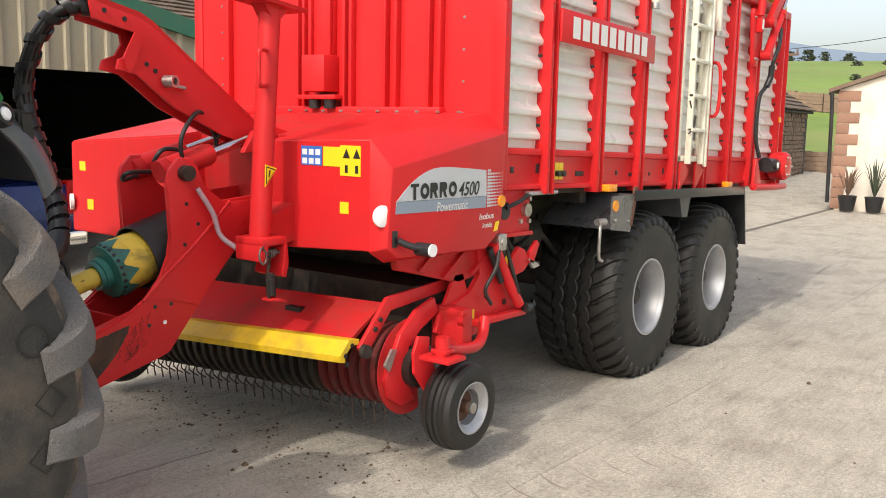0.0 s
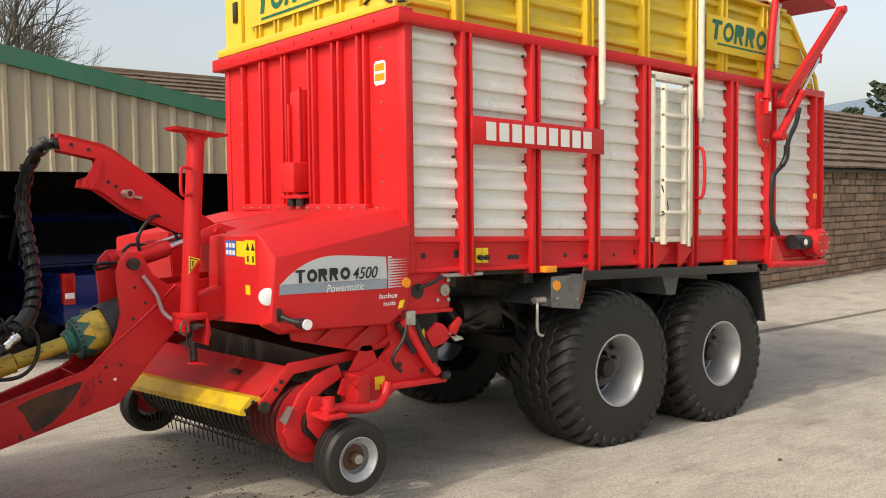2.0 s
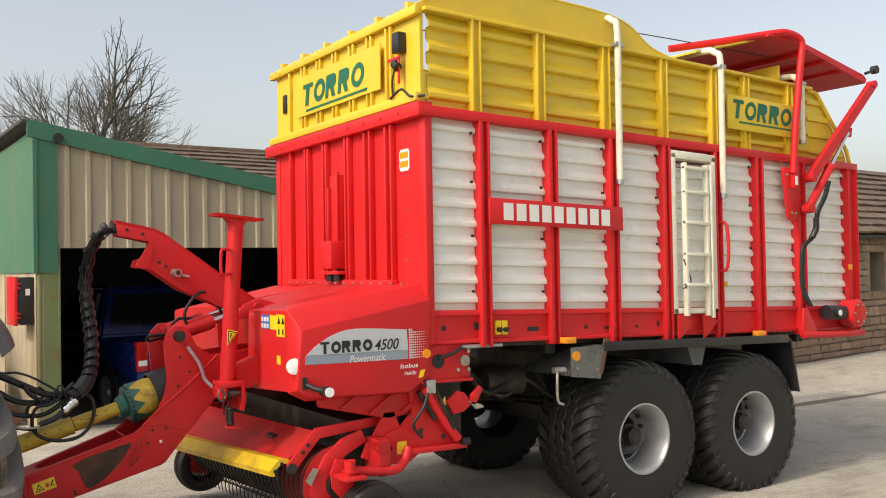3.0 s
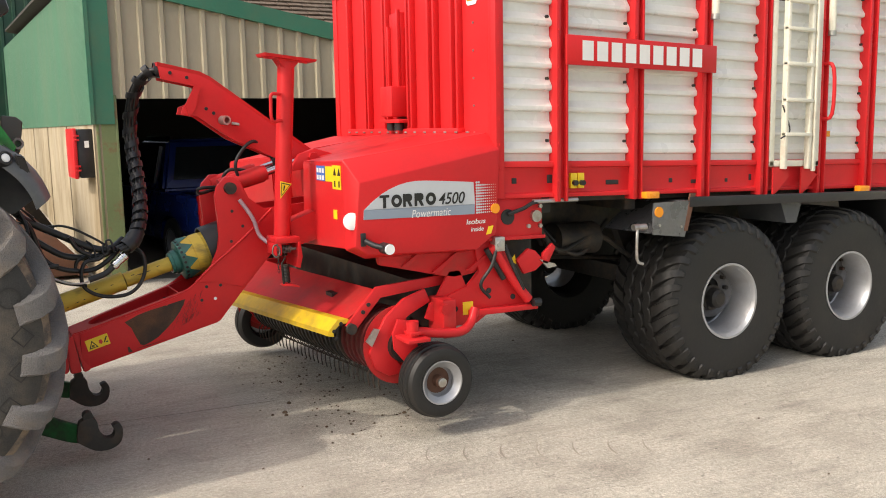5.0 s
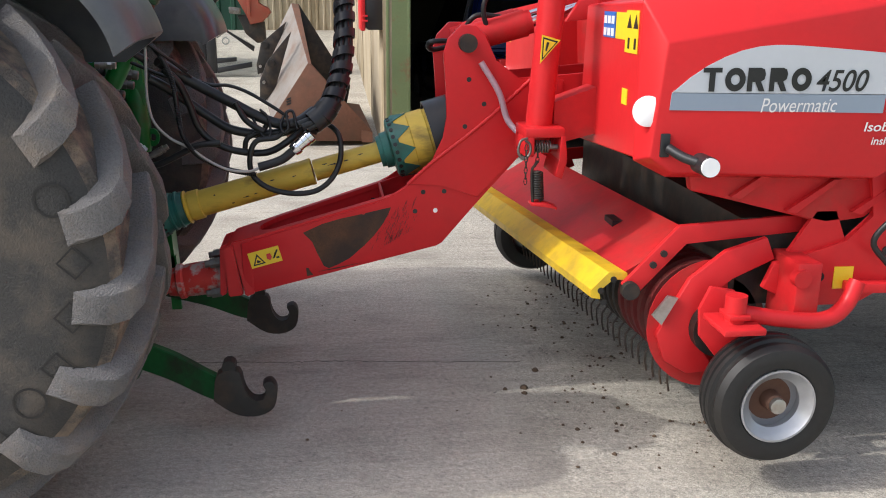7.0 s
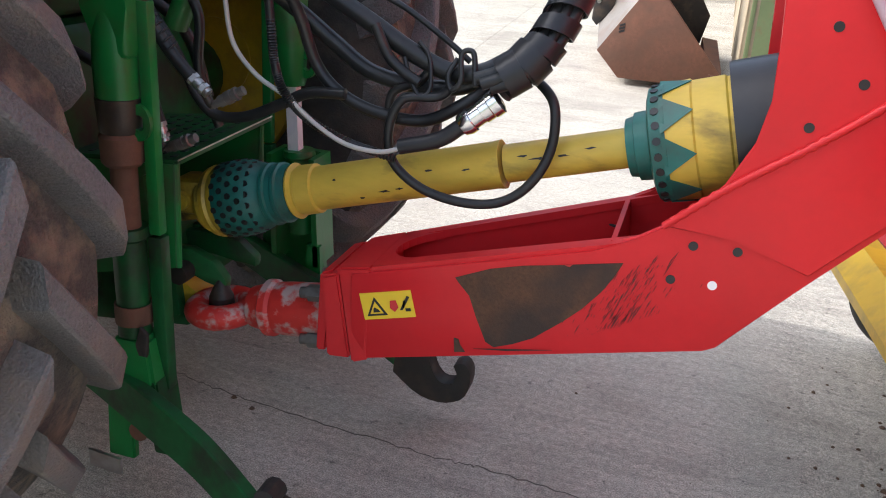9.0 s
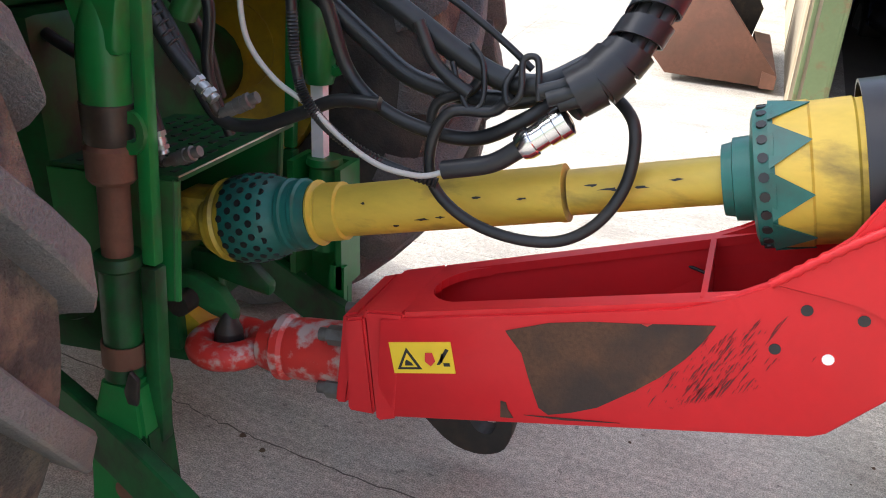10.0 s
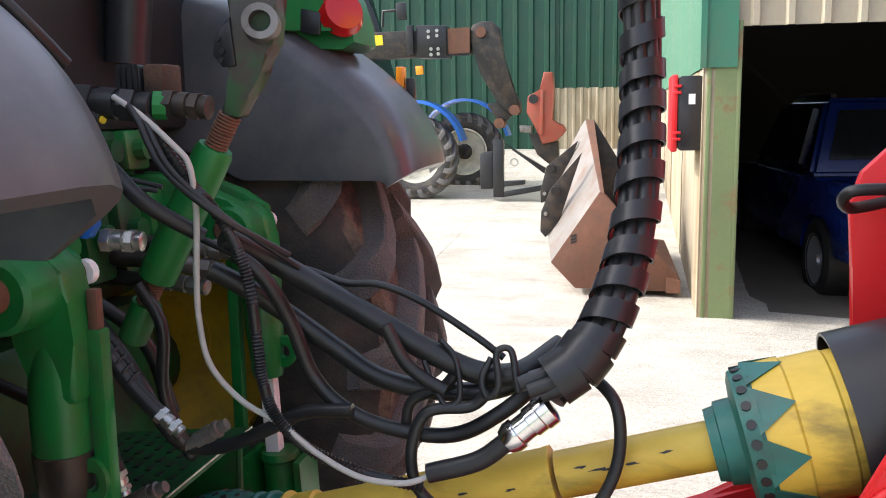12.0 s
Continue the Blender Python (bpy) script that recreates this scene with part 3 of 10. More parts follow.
box(bm, WX0 - 0.08, WX0 - 0.06, 2.77, 2.95, 3.69, 3.715, 0.004)
part("pull_lever", bm, CASERED, wagon)
bm = B()
box(bm, WX0 - 0.03, WX0 - 0.009, 5.03, 5.10, 3.62, 3.80, 0.003)
part("slotted_vent", bm, BLACK, wagon)

# name boards on the side
bm = B()
box(bm, 4.70, 6.13, WY0 - 0.10, WY0 - 0.078, 2.425, 2.63, 0.006)
nb = part("side_name_board", bm, RED, wagon)
block_word(nb, (4.83, WY0 - 0.10, 2.46), (1, 0, 0), (0, 0, 1), 0.136, 1.17, "ppppppppp", PALE, 0.0, "pale grey maker's mark in plain shapes", 0.28)
bm = B()
box(bm, 7.58, 8.72, WY0 - 0.07, WY0 - 0.05, 3.47, 3.80, 0.004)
nb = part("upper_name_board", bm, YELLOW, wagon)
block_word(nb, (7.63, WY0 - 0.07, 3.575), (1, 0, 0), (0, 0, 1), 0.185, 0.93, "tobbo", LOGOGREEN, label="dark green word mark in plain shapes")
bm = B()
plate(bm, (7.74, WY0 - 0.071, 3.535), (1, 0, 0), (0, 0, 1), [(0, 0), (0.86, 0), (0.865, 0.018), (0.005, 0.018)])
part("underline", bm, LOGOGREEN, nb)

# side door with its folding ladder
bm = B()
corrugated(bm, 6.80, 7.38, WY0 + 0.03, 1.755, 3.05, 0.147, 0.03)
part("door_panel", bm, WHITE, wagon, smooth=False)
bm = B()
for x0, x1, z0, z1 in ((6.79, 6.85, 1.70, 3.17), (7.335, 7.395, 1.70, 3.17), (6.79, 7.395, 3.12, 3.19), (6.79, 7.395, 1.70, 1.75)):
    box(bm, x0, x1, WY0 - 0.06, WY0 + 0.02, z0, z1, 0.008)
part("door_frame", bm, CREAM, wagon)
bm = B()
for x in (6.90, 7.19):
    box(bm, x, x + 0.035, WY0 - 0.12, WY0 - 0.07, 1.68, 3.08, 0.006)
for z in (1.95, 2.23, 2.52, 2.80, 3.02):
    box(bm, 6.90, 7.22, WY0 - 0.13, WY0 - 0.08, z, z + 0.03, 0.006)
box(bm, 7.24, 7.27, WY0 - 0.13, WY0 - 0.10, 1.66, 3.08, 0.006)
part("folding_ladder", bm, CREAM, wagon)
bm = B()
sweep(bm, [(7.43, WY0 - 0.03, 2.10), (7.45, WY0 - 0.13, 2.14), (7.45, WY0 - 0.13, 2.52), (7.43, WY0 - 0.03, 2.56)], 0.016, 8, 4)
part("grab_handle", bm, RED, wagon)
for x in (6.83, 7.17):
    bm = B()
    prism(bm, [(x, 1.69), (x + 0.06, 1.69), (x + 0.20, 1.63), (x + 0.06, 1.50), (x, 1.46)], WY0 - 0.07, WY0 - 0.055, "y")
    part("ladder_bracket", bm, RED, wagon)
bm = B()
sweep(bm, [(6.88, WY0 - 0.10, 2.2), (6.95, WY0 - 0.12, 2.0), (6.86, WY0 - 0.11, 1.93)], 0.006, 6)
part("pull_cord", bm, BLACK, wagon)

# lower beam fittings
for x, z, w, h in ((4.30, 1.60, 0.04, 0.04), (4.60, 1.60, 0.045, 0.06), (5.13, 1.58, 0.12, 0.035), (5.75, 1.585, 0.035, 0.035), (5.98, 1.575, 0.06, 0.03), (6.35, 1.58, 0.03, 0.03), (6.62, 1.59, 0.03, 0.05)):
    bm = B()
    box(bm, x, x + w, WY0 - 0.004, WY0 + 0.03, z, z + h, 0.003)
    part("beam_slot", bm, BLACK, wagon)
for x in (4.79, 4.855):
    bm = B()
    box(bm, x, x + 0.055, WY0 - 0.03, WY0, 1.56, 1.67, 0.004)
    v = part("valve_plate", bm, STICKER, wagon)
    bm = B()
    cyl(bm, (x + 0.027, WY0 - 0.06, 1.60), (x + 0.027, WY0 - 0.03, 1.60), 0.02, seg=14)
    part("valve_knob", bm, BLACK, v)
for x in (5.42, 7.88):
    bm = B()
    box(bm, x, x + 0.13, WY0 - 0.12, WY0 - 0.06, 1.475, 1.525, 0.006)
    part("side_marker", bm, ORANGE, wagon, "amber side marker lamp")
bm = B()
box(bm, 9.50, 9.56, WY0 - 0.075, WY0 - 0.062, 2.14, 2.20, 0.004)
box(bm, 7.52, 7.60, WY0 - 0.005, WY0 + 0.02, 1.95, 2.0, 0.004)
part("side_reflector", bm, ORANGE, wagon)

# loading floor and chassis
bm = B()
box(bm, WX0, WX1, WY0 + 0.08, WY1 - 0.08, 1.46, 1.56)
part("floor_deck", bm, DARKSTEEL, wagon)
bm = B()
for y in (3.25, 4.45):
    box(bm, 4.3, 9.5, y, y + 0.14, 1.16, 1.46, 0.01)
for x in (4.6, 5.4, 6.3, 7.1, 7.9, 8.8):
    box(bm, x, x + 0.10, WY0 + 0.10, WY1 - 0.10, 1.38, 1.47)
part("chassis_frame", bm, DARKSTEEL, wagon)
for x in (6.42, 7.92):
    bm = B()
    box(bm, x - 0.08, x + 0.08, 2.95, 4.90, 0.58, 0.74, 0.01)
    for y in (3.28, 4.55):
        hexa(bm, [(x - 0.45, y - 0.04, 0.86), (x + 0.45, y - 0.04, 0.86), (x + 0.45, y + 0.04, 0.86), (x - 0.45, y + 0.04, 0.86)],
             [(x - 0.6, y - 0.04, 1.16), (x + 0.6, y - 0.04, 1.16), (x + 0.6, y + 0.04, 1.16), (x - 0.6, y + 0.04, 1.16)])
    part("axle", bm, DARKSTEEL, wagon)
bm = B()
cyl(bm, (5.05, 3.1, 1.12), (5.45, 3.1, 1.12), 0.13)
part("air_tank", bm, DARKSTEEL, wagon)
for pts in ([(4.7, 2.9, 1.35), (5.0, 2.95, 1.05), (5.4, 3.0, 1.15), (5.8, 3.05, 0.95)], [(4.9, 3.2, 1.3), (5.2, 3.0, 1.0), (5.6, 3.1, 1.25)], [(4.6, 3.6, 0.95), (5.4, 3.6, 0.9), (6.2, 3.6, 0.85)]):
    bm = B()
    sweep(bm, pts, 0.02, 8)
    part("brake_pipe", bm, DARKSTEEL, wagon)


# rim silver taken darker: the shade inside the deep rim is in this colour
SHADEDISC = material("shade_darkened_wheel_paint", (0.115, 0.115, 0.12), 0.5, metal=0.3, var=0.2, dirt=(0.06, 0.05, 0.045), amount=0.7, dirt_scale=9)


def flotation_wheel(x, y, z, R, w, side, rim_r, name="wheel"):
    """A wide low-pressure tyre with ribbed shoulders on a dished silver rim; side: +1 faces +y."""
    s = side
    # carcass
    prof = [(-w * 0.40, rim_r * 0.99), (-w * 0.47, rim_r * 1.07), (-w * 0.50, R * 0.80), (-w * 0.47, R * 0.92), (-w * 0.40, R * 0.945), (-w * 0.2, R * 0.952), (w * 0.2, R * 0.952),
            (w * 0.40, R * 0.945), (w * 0.47, R * 0.92), (w * 0.50, R * 0.80), (w * 0.47, rim_r * 1.07), (w * 0.40, rim_r * 0.99)]
    bm = B()
    lathe(bm, prof, (x, y, z), (0, s, 0), 72, closed=True)
    tyre_root = part(name, bm, RUBBER, wagon, "wide low-pressure tyre on a silver rim")
    # tread: three wavy ribs between sweeping shoulder lugs
    n = 34
    bm = B()
    for c, half in ((-0.155, 0.062), (0.0, 0.066), (0.155, 0.062)):
        loops = []
        for i in range(n * 4):
            a = 2 * math.pi * i / (n * 4)
            sh = 0.020 * (0, 1, 0, -1)[i % 4] * (1 if abs(c) < 0.01 else -1)
            nick = 0.012 if i % 2 else 0.0
            loops.append([(x + R * q * math.cos(a), y + s * w * (c + sh + e), z + R * q * math.sin(a)) for e, q in
                          ((-half - 0.012 + nick, 0.945), (-half + nick, 0.992), (-half + 0.012 + nick, 1.0), (half - 0.012 - nick, 1.0), (half - nick, 0.992), (half + 0.012 - nick, 0.945))])
        rings(bm, loops, closed=True)
    part("centre_tread", bm, RUBBER, tyre_root, "worn wavy tread ribs", angle=30)
    step = 2 * math.pi / n
    for sg in (-1, 1):
        bm = B()
        for i in range(n):
            loops = []
            for c, q, low, adv, wid in ((0.235, 0.998, 0.94, 0.0, 0.80), (0.30, 0.994, 0.935, 0.22, 0.74), (0.385, 0.982, 0.925, 0.62, 0.66), (0.455, 0.955, 0.905, 0.95, 0.60), (0.498, 0.905, 0.865, 1.12, 0.50), (0.512, 0.845, 0.825, 1.18, 0.36)):
                a = (i + (0.5 if sg > 0 else 0)) * step - adv * step * 0.8
                hw = wid * step / 2
                loops.append([(x + R * rr * math.cos(a + d), y + s * sg * w * (c if rr == q else c - 0.012), z + R * rr * math.sin(a + d)) for rr, d in ((low, -hw * 1.2), (q, -hw * 0.86), (q, hw * 0.86), (low, hw * 1.2))])
            rings(bm, loops)
        part("shoulder_tread", bm, RUBBER, tyre_root, angle=30)
    bm = B()
    lathe(bm, [(w * 0.30, rim_r * 0.80), (w * 0.43, rim_r * 0.93), (w * 0.44, rim_r * 1.03), (w * 0.475, rim_r * 1.05), (w * 0.475, rim_r * 0.99), (w * 0.44, rim_r * 0.94), (w * 0.30, rim_r * 0.86),
               (w * 0.29, rim_r * 0.83), (w * 0.10, rim_r * 0.81), (w * 0.09, rim_r * 0.78), (-0.12, rim_r * 0.77), (-0.14, rim_r * 0.80), (-0.05, rim_r * 0.85), (w * 0.12, rim_r * 0.87)],
          (x, y, z), (0, s, 0), 64, closed=True)
    rim = part("rim", bm, SILVER, tyre_root, "deep silver rim with stepped well")
    bm = B()
    lathe(bm, [(0.14, rim_r * 0.79), (0.115, rim_r * 0.70), (0.105, rim_r * 0.62), (0.125, rim_r * 0.58), (0.125, rim_r * 0.30), (0.11, rim_r * 0.30), (0.11, rim_r * 0.56), (0.09, rim_r * 0.64), (0.10, rim_r * 0.72), (0.12, rim_r * 0.79)],
          (x, y, z), (0, s, 0), 48, closed=True)
    part("wheel_disc", bm, SHADEDISC, rim, "wheel disc deep in the rim, painted darker for the shade there, with grimy patches")
    bm = B()
    lathe(bm, [(0.0, 0.0001), (0.0, rim_r * 0.36), (0.15, rim_r * 0.36), (0.155, rim_r * 0.29), (0.22, rim_r * 0.26), (0.24, rim_r * 0.17), (0.24, 0.0001)], (x, y, z), (0, s, 0), 24)
    for i in range(10):
        a = 2 * math.pi * i / 10
        nut = B()
        cyl(nut, (x + rim_r * 0.5 * math.cos(a), y + s * 0.12, z + rim_r * 0.5 * math.sin(a)), (x + rim_r * 0.5 * math.cos(a), y + s * 0.165, z + rim_r * 0.5 * math.sin(a)), 0.018, seg=6)
        part("wheel_nut", nut, DARKSTEEL, rim)
    part("hub", bm, DARKSTEEL, tyre_root)
    return tyre_root


for x, zz in ((6.40, 0.605), (7.90, 0.622)):
    flotation_wheel(x, 2.85, zz, 0.70, 0.72, -1, 0.30)
    flotation_wheel(x, 5.00, zz, 0.70, 0.72, 1, 0.30)

BENTSTEEL = material("bent_dark_sheet", (0.16, 0.165, 0.175), 0.30, metal=0.5, var=0.35, big=5.0, dirt=(0.20, 0.19, 0.18), amount=0.6, dirt_scale=6, bump=0.6)
# mudguard over both wheels
for y0, y1, sy in ((2.44, 3.05, -1), (4.80, 5.41, 1)):
    bm = B()
    pts = [(5.86, 1.445), (8.34, 1.475), (8.42, 1.43), (8.54, 0.90), (8.52, 0.90), (8.40, 1.41), (8.33, 1.45), (5.86, 1.42)]
    prism(bm, pts, y0, y1, "y")
    box(bm, 5.86, 8.36, *sorted((y0 if sy < 0 else y1, (y0 - 0.015) if sy < 0 else (y1 + 0.015))), 1.40, 1.478, 0.004)
    mg = part("mudguard", bm, BLACK, wagon, "black sheet mudguard over the tandem wheels")
    bm = B()
    hexa(bm, [(5.52, y0 + 0.014, 1.20), (5.54, y0 + 0.014, 1.20), (5.54, y1 - 0.014, 1.20), (5.52, y1 - 0.014, 1.20)], [(5.84, y0 + 0.014, 1.45), (5.87, y0 + 0.014, 1.45), (5.87, y1 - 0.014, 1.45), (5.84, y1 - 0.014, 1.45)])
    yo = y0 if sy < 0 else y1
    prism(bm, [(5.50, 1.44), (5.90, 1.45), (5.82, 1.17), (5.50, 1.20)], *sorted((yo, yo - sy * 0.012)), "y")
    ff = part("front_flap", bm, BENTSTEEL, mg, "dark bent sheet at the front of the mudguard")
    bm = B()
    prism(bm, [(5.875, 1.45), (5.925, 1.45), (5.845, 1.165), (5.81, 1.165)], *sorted((yo + sy * 0.004, yo - sy * 0.016)), "y")
    part("flap_edge", bm, RUST, ff, "rusty bent edge")
    for bx, bz in ((5.56, 1.225), (5.78, 1.20)):
        bm = B()
        cyl(bm, (bx, yo, bz), (bx, yo + sy * 0.008, bz), 0.011, seg=8)
        part("flap_bolt", bm, STEEL, ff)
    bm = B()
    prism(bm, [(6.98, 1.45), (7.28, 1.45), (7.20, 1.22), (7.08, 1.22)], y0 + 0.1, y1, "y")
    part("middle_gusset", bm, FENDER, mg)
bm = B()
cyl(bm, (5.55, 2.43, 1.37), (5.55, 2.445, 1.37), 0.04)
part("side_marker", bm, ORANGE, wagon, "round amber reflector")
bm = B()
sweep(bm, [(5.40, 2.50, 1.27), (5.36, 2.46, 1.24), (5.36, 2.46, 1.02), (5.42, 2.46, 0.98)], 0.012, 6, 3)
cyl(bm, (5.33, 2.47, 1.26), (5.45, 2.47, 1.26), 0.025, seg=10)
part("winding_crank", bm, STEEL, wagon)

# white hoops over the top, red rear hoop, raised rear flap
for x, zb, zt in ((6.12, 2.86, 4.28), (7.47, 2.82, 4.20), (8.72, 3.45, 4.12)):
    bm = B()
    r = 0.03
    ya, yb = WY0 - 0.085, WY1 + 0.085
    sweep(bm, [(x, ya, zb), (x, ya, (zb + zt) / 2), (x, ya, zt - 0.12), (x - 0.01, ya + 0.05, zt - 0.02), (x - 0.02, ya + 0.25, zt + 0.02), (x - 0.02, (ya + yb) / 2, zt + 0.04), (x - 0.02, yb - 0.25, zt + 0.02),
               (x - 0.01, yb - 0.05, zt - 0.02), (x, yb, zt - 0.12), (x, yb, zb)], r, 10, 5)
    hp = part("top_hoop", bm, CREAM, wagon, "cream painted steel pipe hoop")
    bm = B()
    box(bm, x - 0.05, x + 0.05, ya - 0.03, ya + 0.06, 4.02, 4.06, 0.005)
    part("hoop_clamp", bm, STEEL, hp)
    bm = B()
    cyl(bm, (x, ya, zb - 0.03), (x, ya, zb + 0.01), 0.034)
    part("pipe_cap", bm, STEEL, hp)
bm = B()
sweep(bm, [(4.4, WY0 + 0.3, 4.15), (6.6, WY0 + 0.4, 4.36), (8.8, WY0 + 0.3, 4.4)], 0.005, 5)
sweep(bm, [(4.4, WY0 + 0.9, 4.15), (6.6, WY0 + 1.0, 4.30), (8.6, WY0 + 0.9, 4.22)], 0.005, 5)
part("top_cord", bm, BLACK, wagon)
for ya, yb in ((WY0 - 0.12, 1), (WY1 + 0.12, -1)):
    bm = B()
    sweep(bm, [(8.50, ya, 3.10), (8.56, ya, 3.6), (8.66, ya, 4.2), (8.70, ya, 4.42), (8.66, ya + yb * 0.01, 4.50), (8.52, ya + yb * 0.04, 4.535), (8.36, ya + yb * 0.09, 4.515), (7.9, ya + yb * 0.35, 4.42), (7.4, ya + yb * 0.6, 4.32)], 0.036, 12, 6)
    hoop = part("flap_hoop", bm, RED, wagon, "bent red pipe hoop that carries the rear flap")
    bm = B()
    hexa(bm, [(8.73, ya - 0.03, 3.10), (8.84, ya - 0.03, 3.05), (8.84, ya + 0.03, 3.05), (8.73, ya + 0.03, 3.10)], [(9.88, ya - 0.03, 4.19), (9.99, ya - 0.03, 4.15), (9.99, ya + 0.03, 4.15), (9.88, ya + 0.03, 4.19)])
    bmesh.ops.bevel(bm, geom=list(bm.edges), offset=0.006, segments=1, affect="EDGES")
    arm = part("flap_arm", bm, RED, wagon)
    bm = B()
    cyl(bm, (8.775, ya - 0.06, 3.075), (8.775, ya + 0.05, 3.075), 0.05, seg=16)
    part("arm_pin", bm, RED, arm)
    bm = B()
    cyl(bm, (9.945, ya - 0.045, 4.185), (9.945, ya + 0.045, 4.185), 0.04, seg=16)
    part("arm_pin", bm, RED, arm)
    bm = B()
    prism(bm, [(9.40, 3.66), (9.52, 3.66), (9.50, 3.56), (9.43, 3.55)], ya - 0.02, ya + 0.02, "y")
    part("ram_lug", bm, RED, arm)
    bm = B()
    cyl(bm, (8.725, ya - 0.01, 2.755), (9.11, ya - 0.01, 3.204), 0.042, seg=18)
    cyl(bm, (8.725, ya - 0.06, 2.755), (8.725, ya + 0.04, 2.755), 0.05, seg=14)
    cyl(bm, (9.09, ya - 0.01, 3.18), (9.125, ya - 0.01, 3.222), 0.048, seg=18)
    ram = part("lift_cylinder", bm, RED, wagon)
    bm = B()
    cyl(bm, (9.12, ya - 0.01, 3.216), (9.45, ya - 0.01, 3.60), 0.02, seg=12)
    part("piston_rod", bm, CHROME, ram)
    bm = B()
    prism(bm, [(8.385, 3.12), (8.40, 3.16), (8.64, 3.155), (8.65, 3.0), (8.60, 2.66), (8.585, 2.63), (8.47, 2.63), (8.455, 2.66)], *sorted((ya + yb * 0.03, ya + yb * 0.065)), "y", 0.006)
    pp = part("flap_pivot_plate", bm, RED, wagon)
    bm = B()
    box(bm, 8.49, 8.56, *sorted((ya - yb * 0.02, ya + yb * 0.035)), 2.95, 3.12, 0.006)
    part("pivot_box", bm, RED, pp)
    bm = B()
    box(bm, 8.505, 8.545, *sorted((ya - yb * 0.024, ya - yb * 0.02)), 2.98, 3.07)
    part("print_panel", bm, PALE, pp)
    for x, z in ((8.50, 2.70), (8.56, 2.70), (8.44, 3.08), (8.60, 3.10)):
        bm = B()
        bolt(bm, (x, ya + yb * 0.03, z), (0, -yb, 0), 0.014, 0.014)
        part("plate_bolt", bm, STEEL, pp)
bm = B()
prism(bm, [(8.25, 4.47), (8.27, 4.50), (8.60, 4.53), (9.90, 4.30), (9.96, 4.26), (9.94, 4.21), (9.80, 4.24), (8.60, 4.48)], WY0 - 0.05, WY1 + 0.05, "y")
fl = part("rear_flap", bm, RED, wagon, "raised red rear flap of the wagon")
for k in range(3):
    bm = B()
    x = 8.9 + k * 0.3
    box(bm, x, x + 0.05, WY0, WY1, 4.38 - k * 0.053, 4.43 - k * 0.053)
    part("flap_rib", bm, RED, fl)
bm = B()
prism(bm, [(7.35, 4.22), (8.24, 4.47), (8.24, 4.45), (7.35, 4.20)], WY0 + 0.10, WY1 - 0.10, "y")
part("flap_sheet", bm, YELLOW, wagon)
bm = B()
box(bm, 8.60, 8.63, WY0 + 0.1, WY1 - 0.1, 3.9, 4.25)
part("rear_board", bm, YELLOW, wagon)
bm = B()
cyl(bm, (9.86, WY0 - 0.10, 4.30), (10.04, WY0 - 0.10, 4.36), 0.016)
cyl(bm, (10.04, WY0 - 0.13, 4.365), (10.04, WY0 - 0.07, 4.365), 0.045)
part("flap_roller", bm, BLACK, wagon)
for dx in (0, 0.035):
    bm = B()
    sweep(bm, [(9.02 + dx, WY0 - 0.16, 3.05), (8.90 + dx, WY0 - 0.19, 2.88), (8.79 + dx, WY0 - 0.18, 2.72), (8.80 + dx, WY0 - 0.15, 2.58), (8.74 + dx, WY0 - 0.13, 2.45), (8.63 + dx, WY0 - 0.11, 2.33), (8.61 + dx, WY0 - 0.11, 1.96), (8.70 + dx, WY0 - 0.13, 1.76)], 0.015, 8)
    part("hydraulic_hose", bm, HOSE, wagon)
bm = B()
sweep(bm, [(8.79, WY0 - 0.17, 2.66), (8.80, WY0 - 0.16, 2.55), (8.76, WY0 - 0.14, 2.46)], 0.03, 10)
part("hose_sleeve", bm, BLACK, wagon)
bm = B()
prism(bm, [(8.60, 1.74), (8.65, 1.74), (8.80, 1.52), (8.80, 1.46), (8.56, 1.46)], WY0 - 0.14, WY0 - 0.11, "y", 0.004)
gb = part("guard_bar", bm, RED, wagon)
bm = B()
sweep(bm, [(8.58, WY0 - 0.13, 1.47), (9.1, WY0 - 0.14, 1.465), (9.62, WY0 - 0.13, 1.47)], 0.036, 10)
part("guard_pipe", bm, RED, gb)
bm = B()
lathe(bm, [(0, 0.0001), (0, 0.11), (0.02, 0.145), (0.16, 0.15), (0.19, 0.12), (0.20, 0.0001)], (9.46, WY0 - 0.02, 1.68), (0, -1, 0), 32)
gear = part("gearbox", bm, RED, wagon)
for i in range(6):
    bm = B()
    a = 2 * math.pi * i / 6
    bolt(bm, (9.46 + 0.10 * math.cos(a), WY0 - 0.21, 1.68 + 0.10 * math.sin(a)), (0, -1, 0), 0.012, 0.015)
    part("gear_bolt", bm, STEEL, gear)
bm = B()
cyl(bm, (9.02, WY0 - 0.10, 1.69), (9.34, WY0 - 0.10, 1.685), 0.075)
motor = part("hydraulic_motor", bm, BLACK, wagon)
bm = B()
cyl(bm, (9.12, WY0 - 0.20, 1.69), (9.12, WY0 - 0.10, 1.69), 0.05)
part("motor_port", bm, BLACK, motor)
bm = B()
cyl(bm, (9.12, WY0 - 0.205, 1.69), (9.12, WY0 - 0.20, 1.69), 0.03)
part("motor_cap", bm, REFLECT, motor)
# rear end frame
bm = B()
for y in (WY0, WY1 - 0.1):
    box(bm, WX1 - 0.1, WX1 + 0.01, y, y + 0.1, 1.5, 3.22, 0.008)
box(bm, WX1 - 0.05, WX1, WY0 + 0.1, WY1 - 0.1, 1.5, 3.2)
part("tailgate", bm, RED, wagon)

# ---- pickup hood over the feed rotor ----
HX, HY = 3.08, 2.50
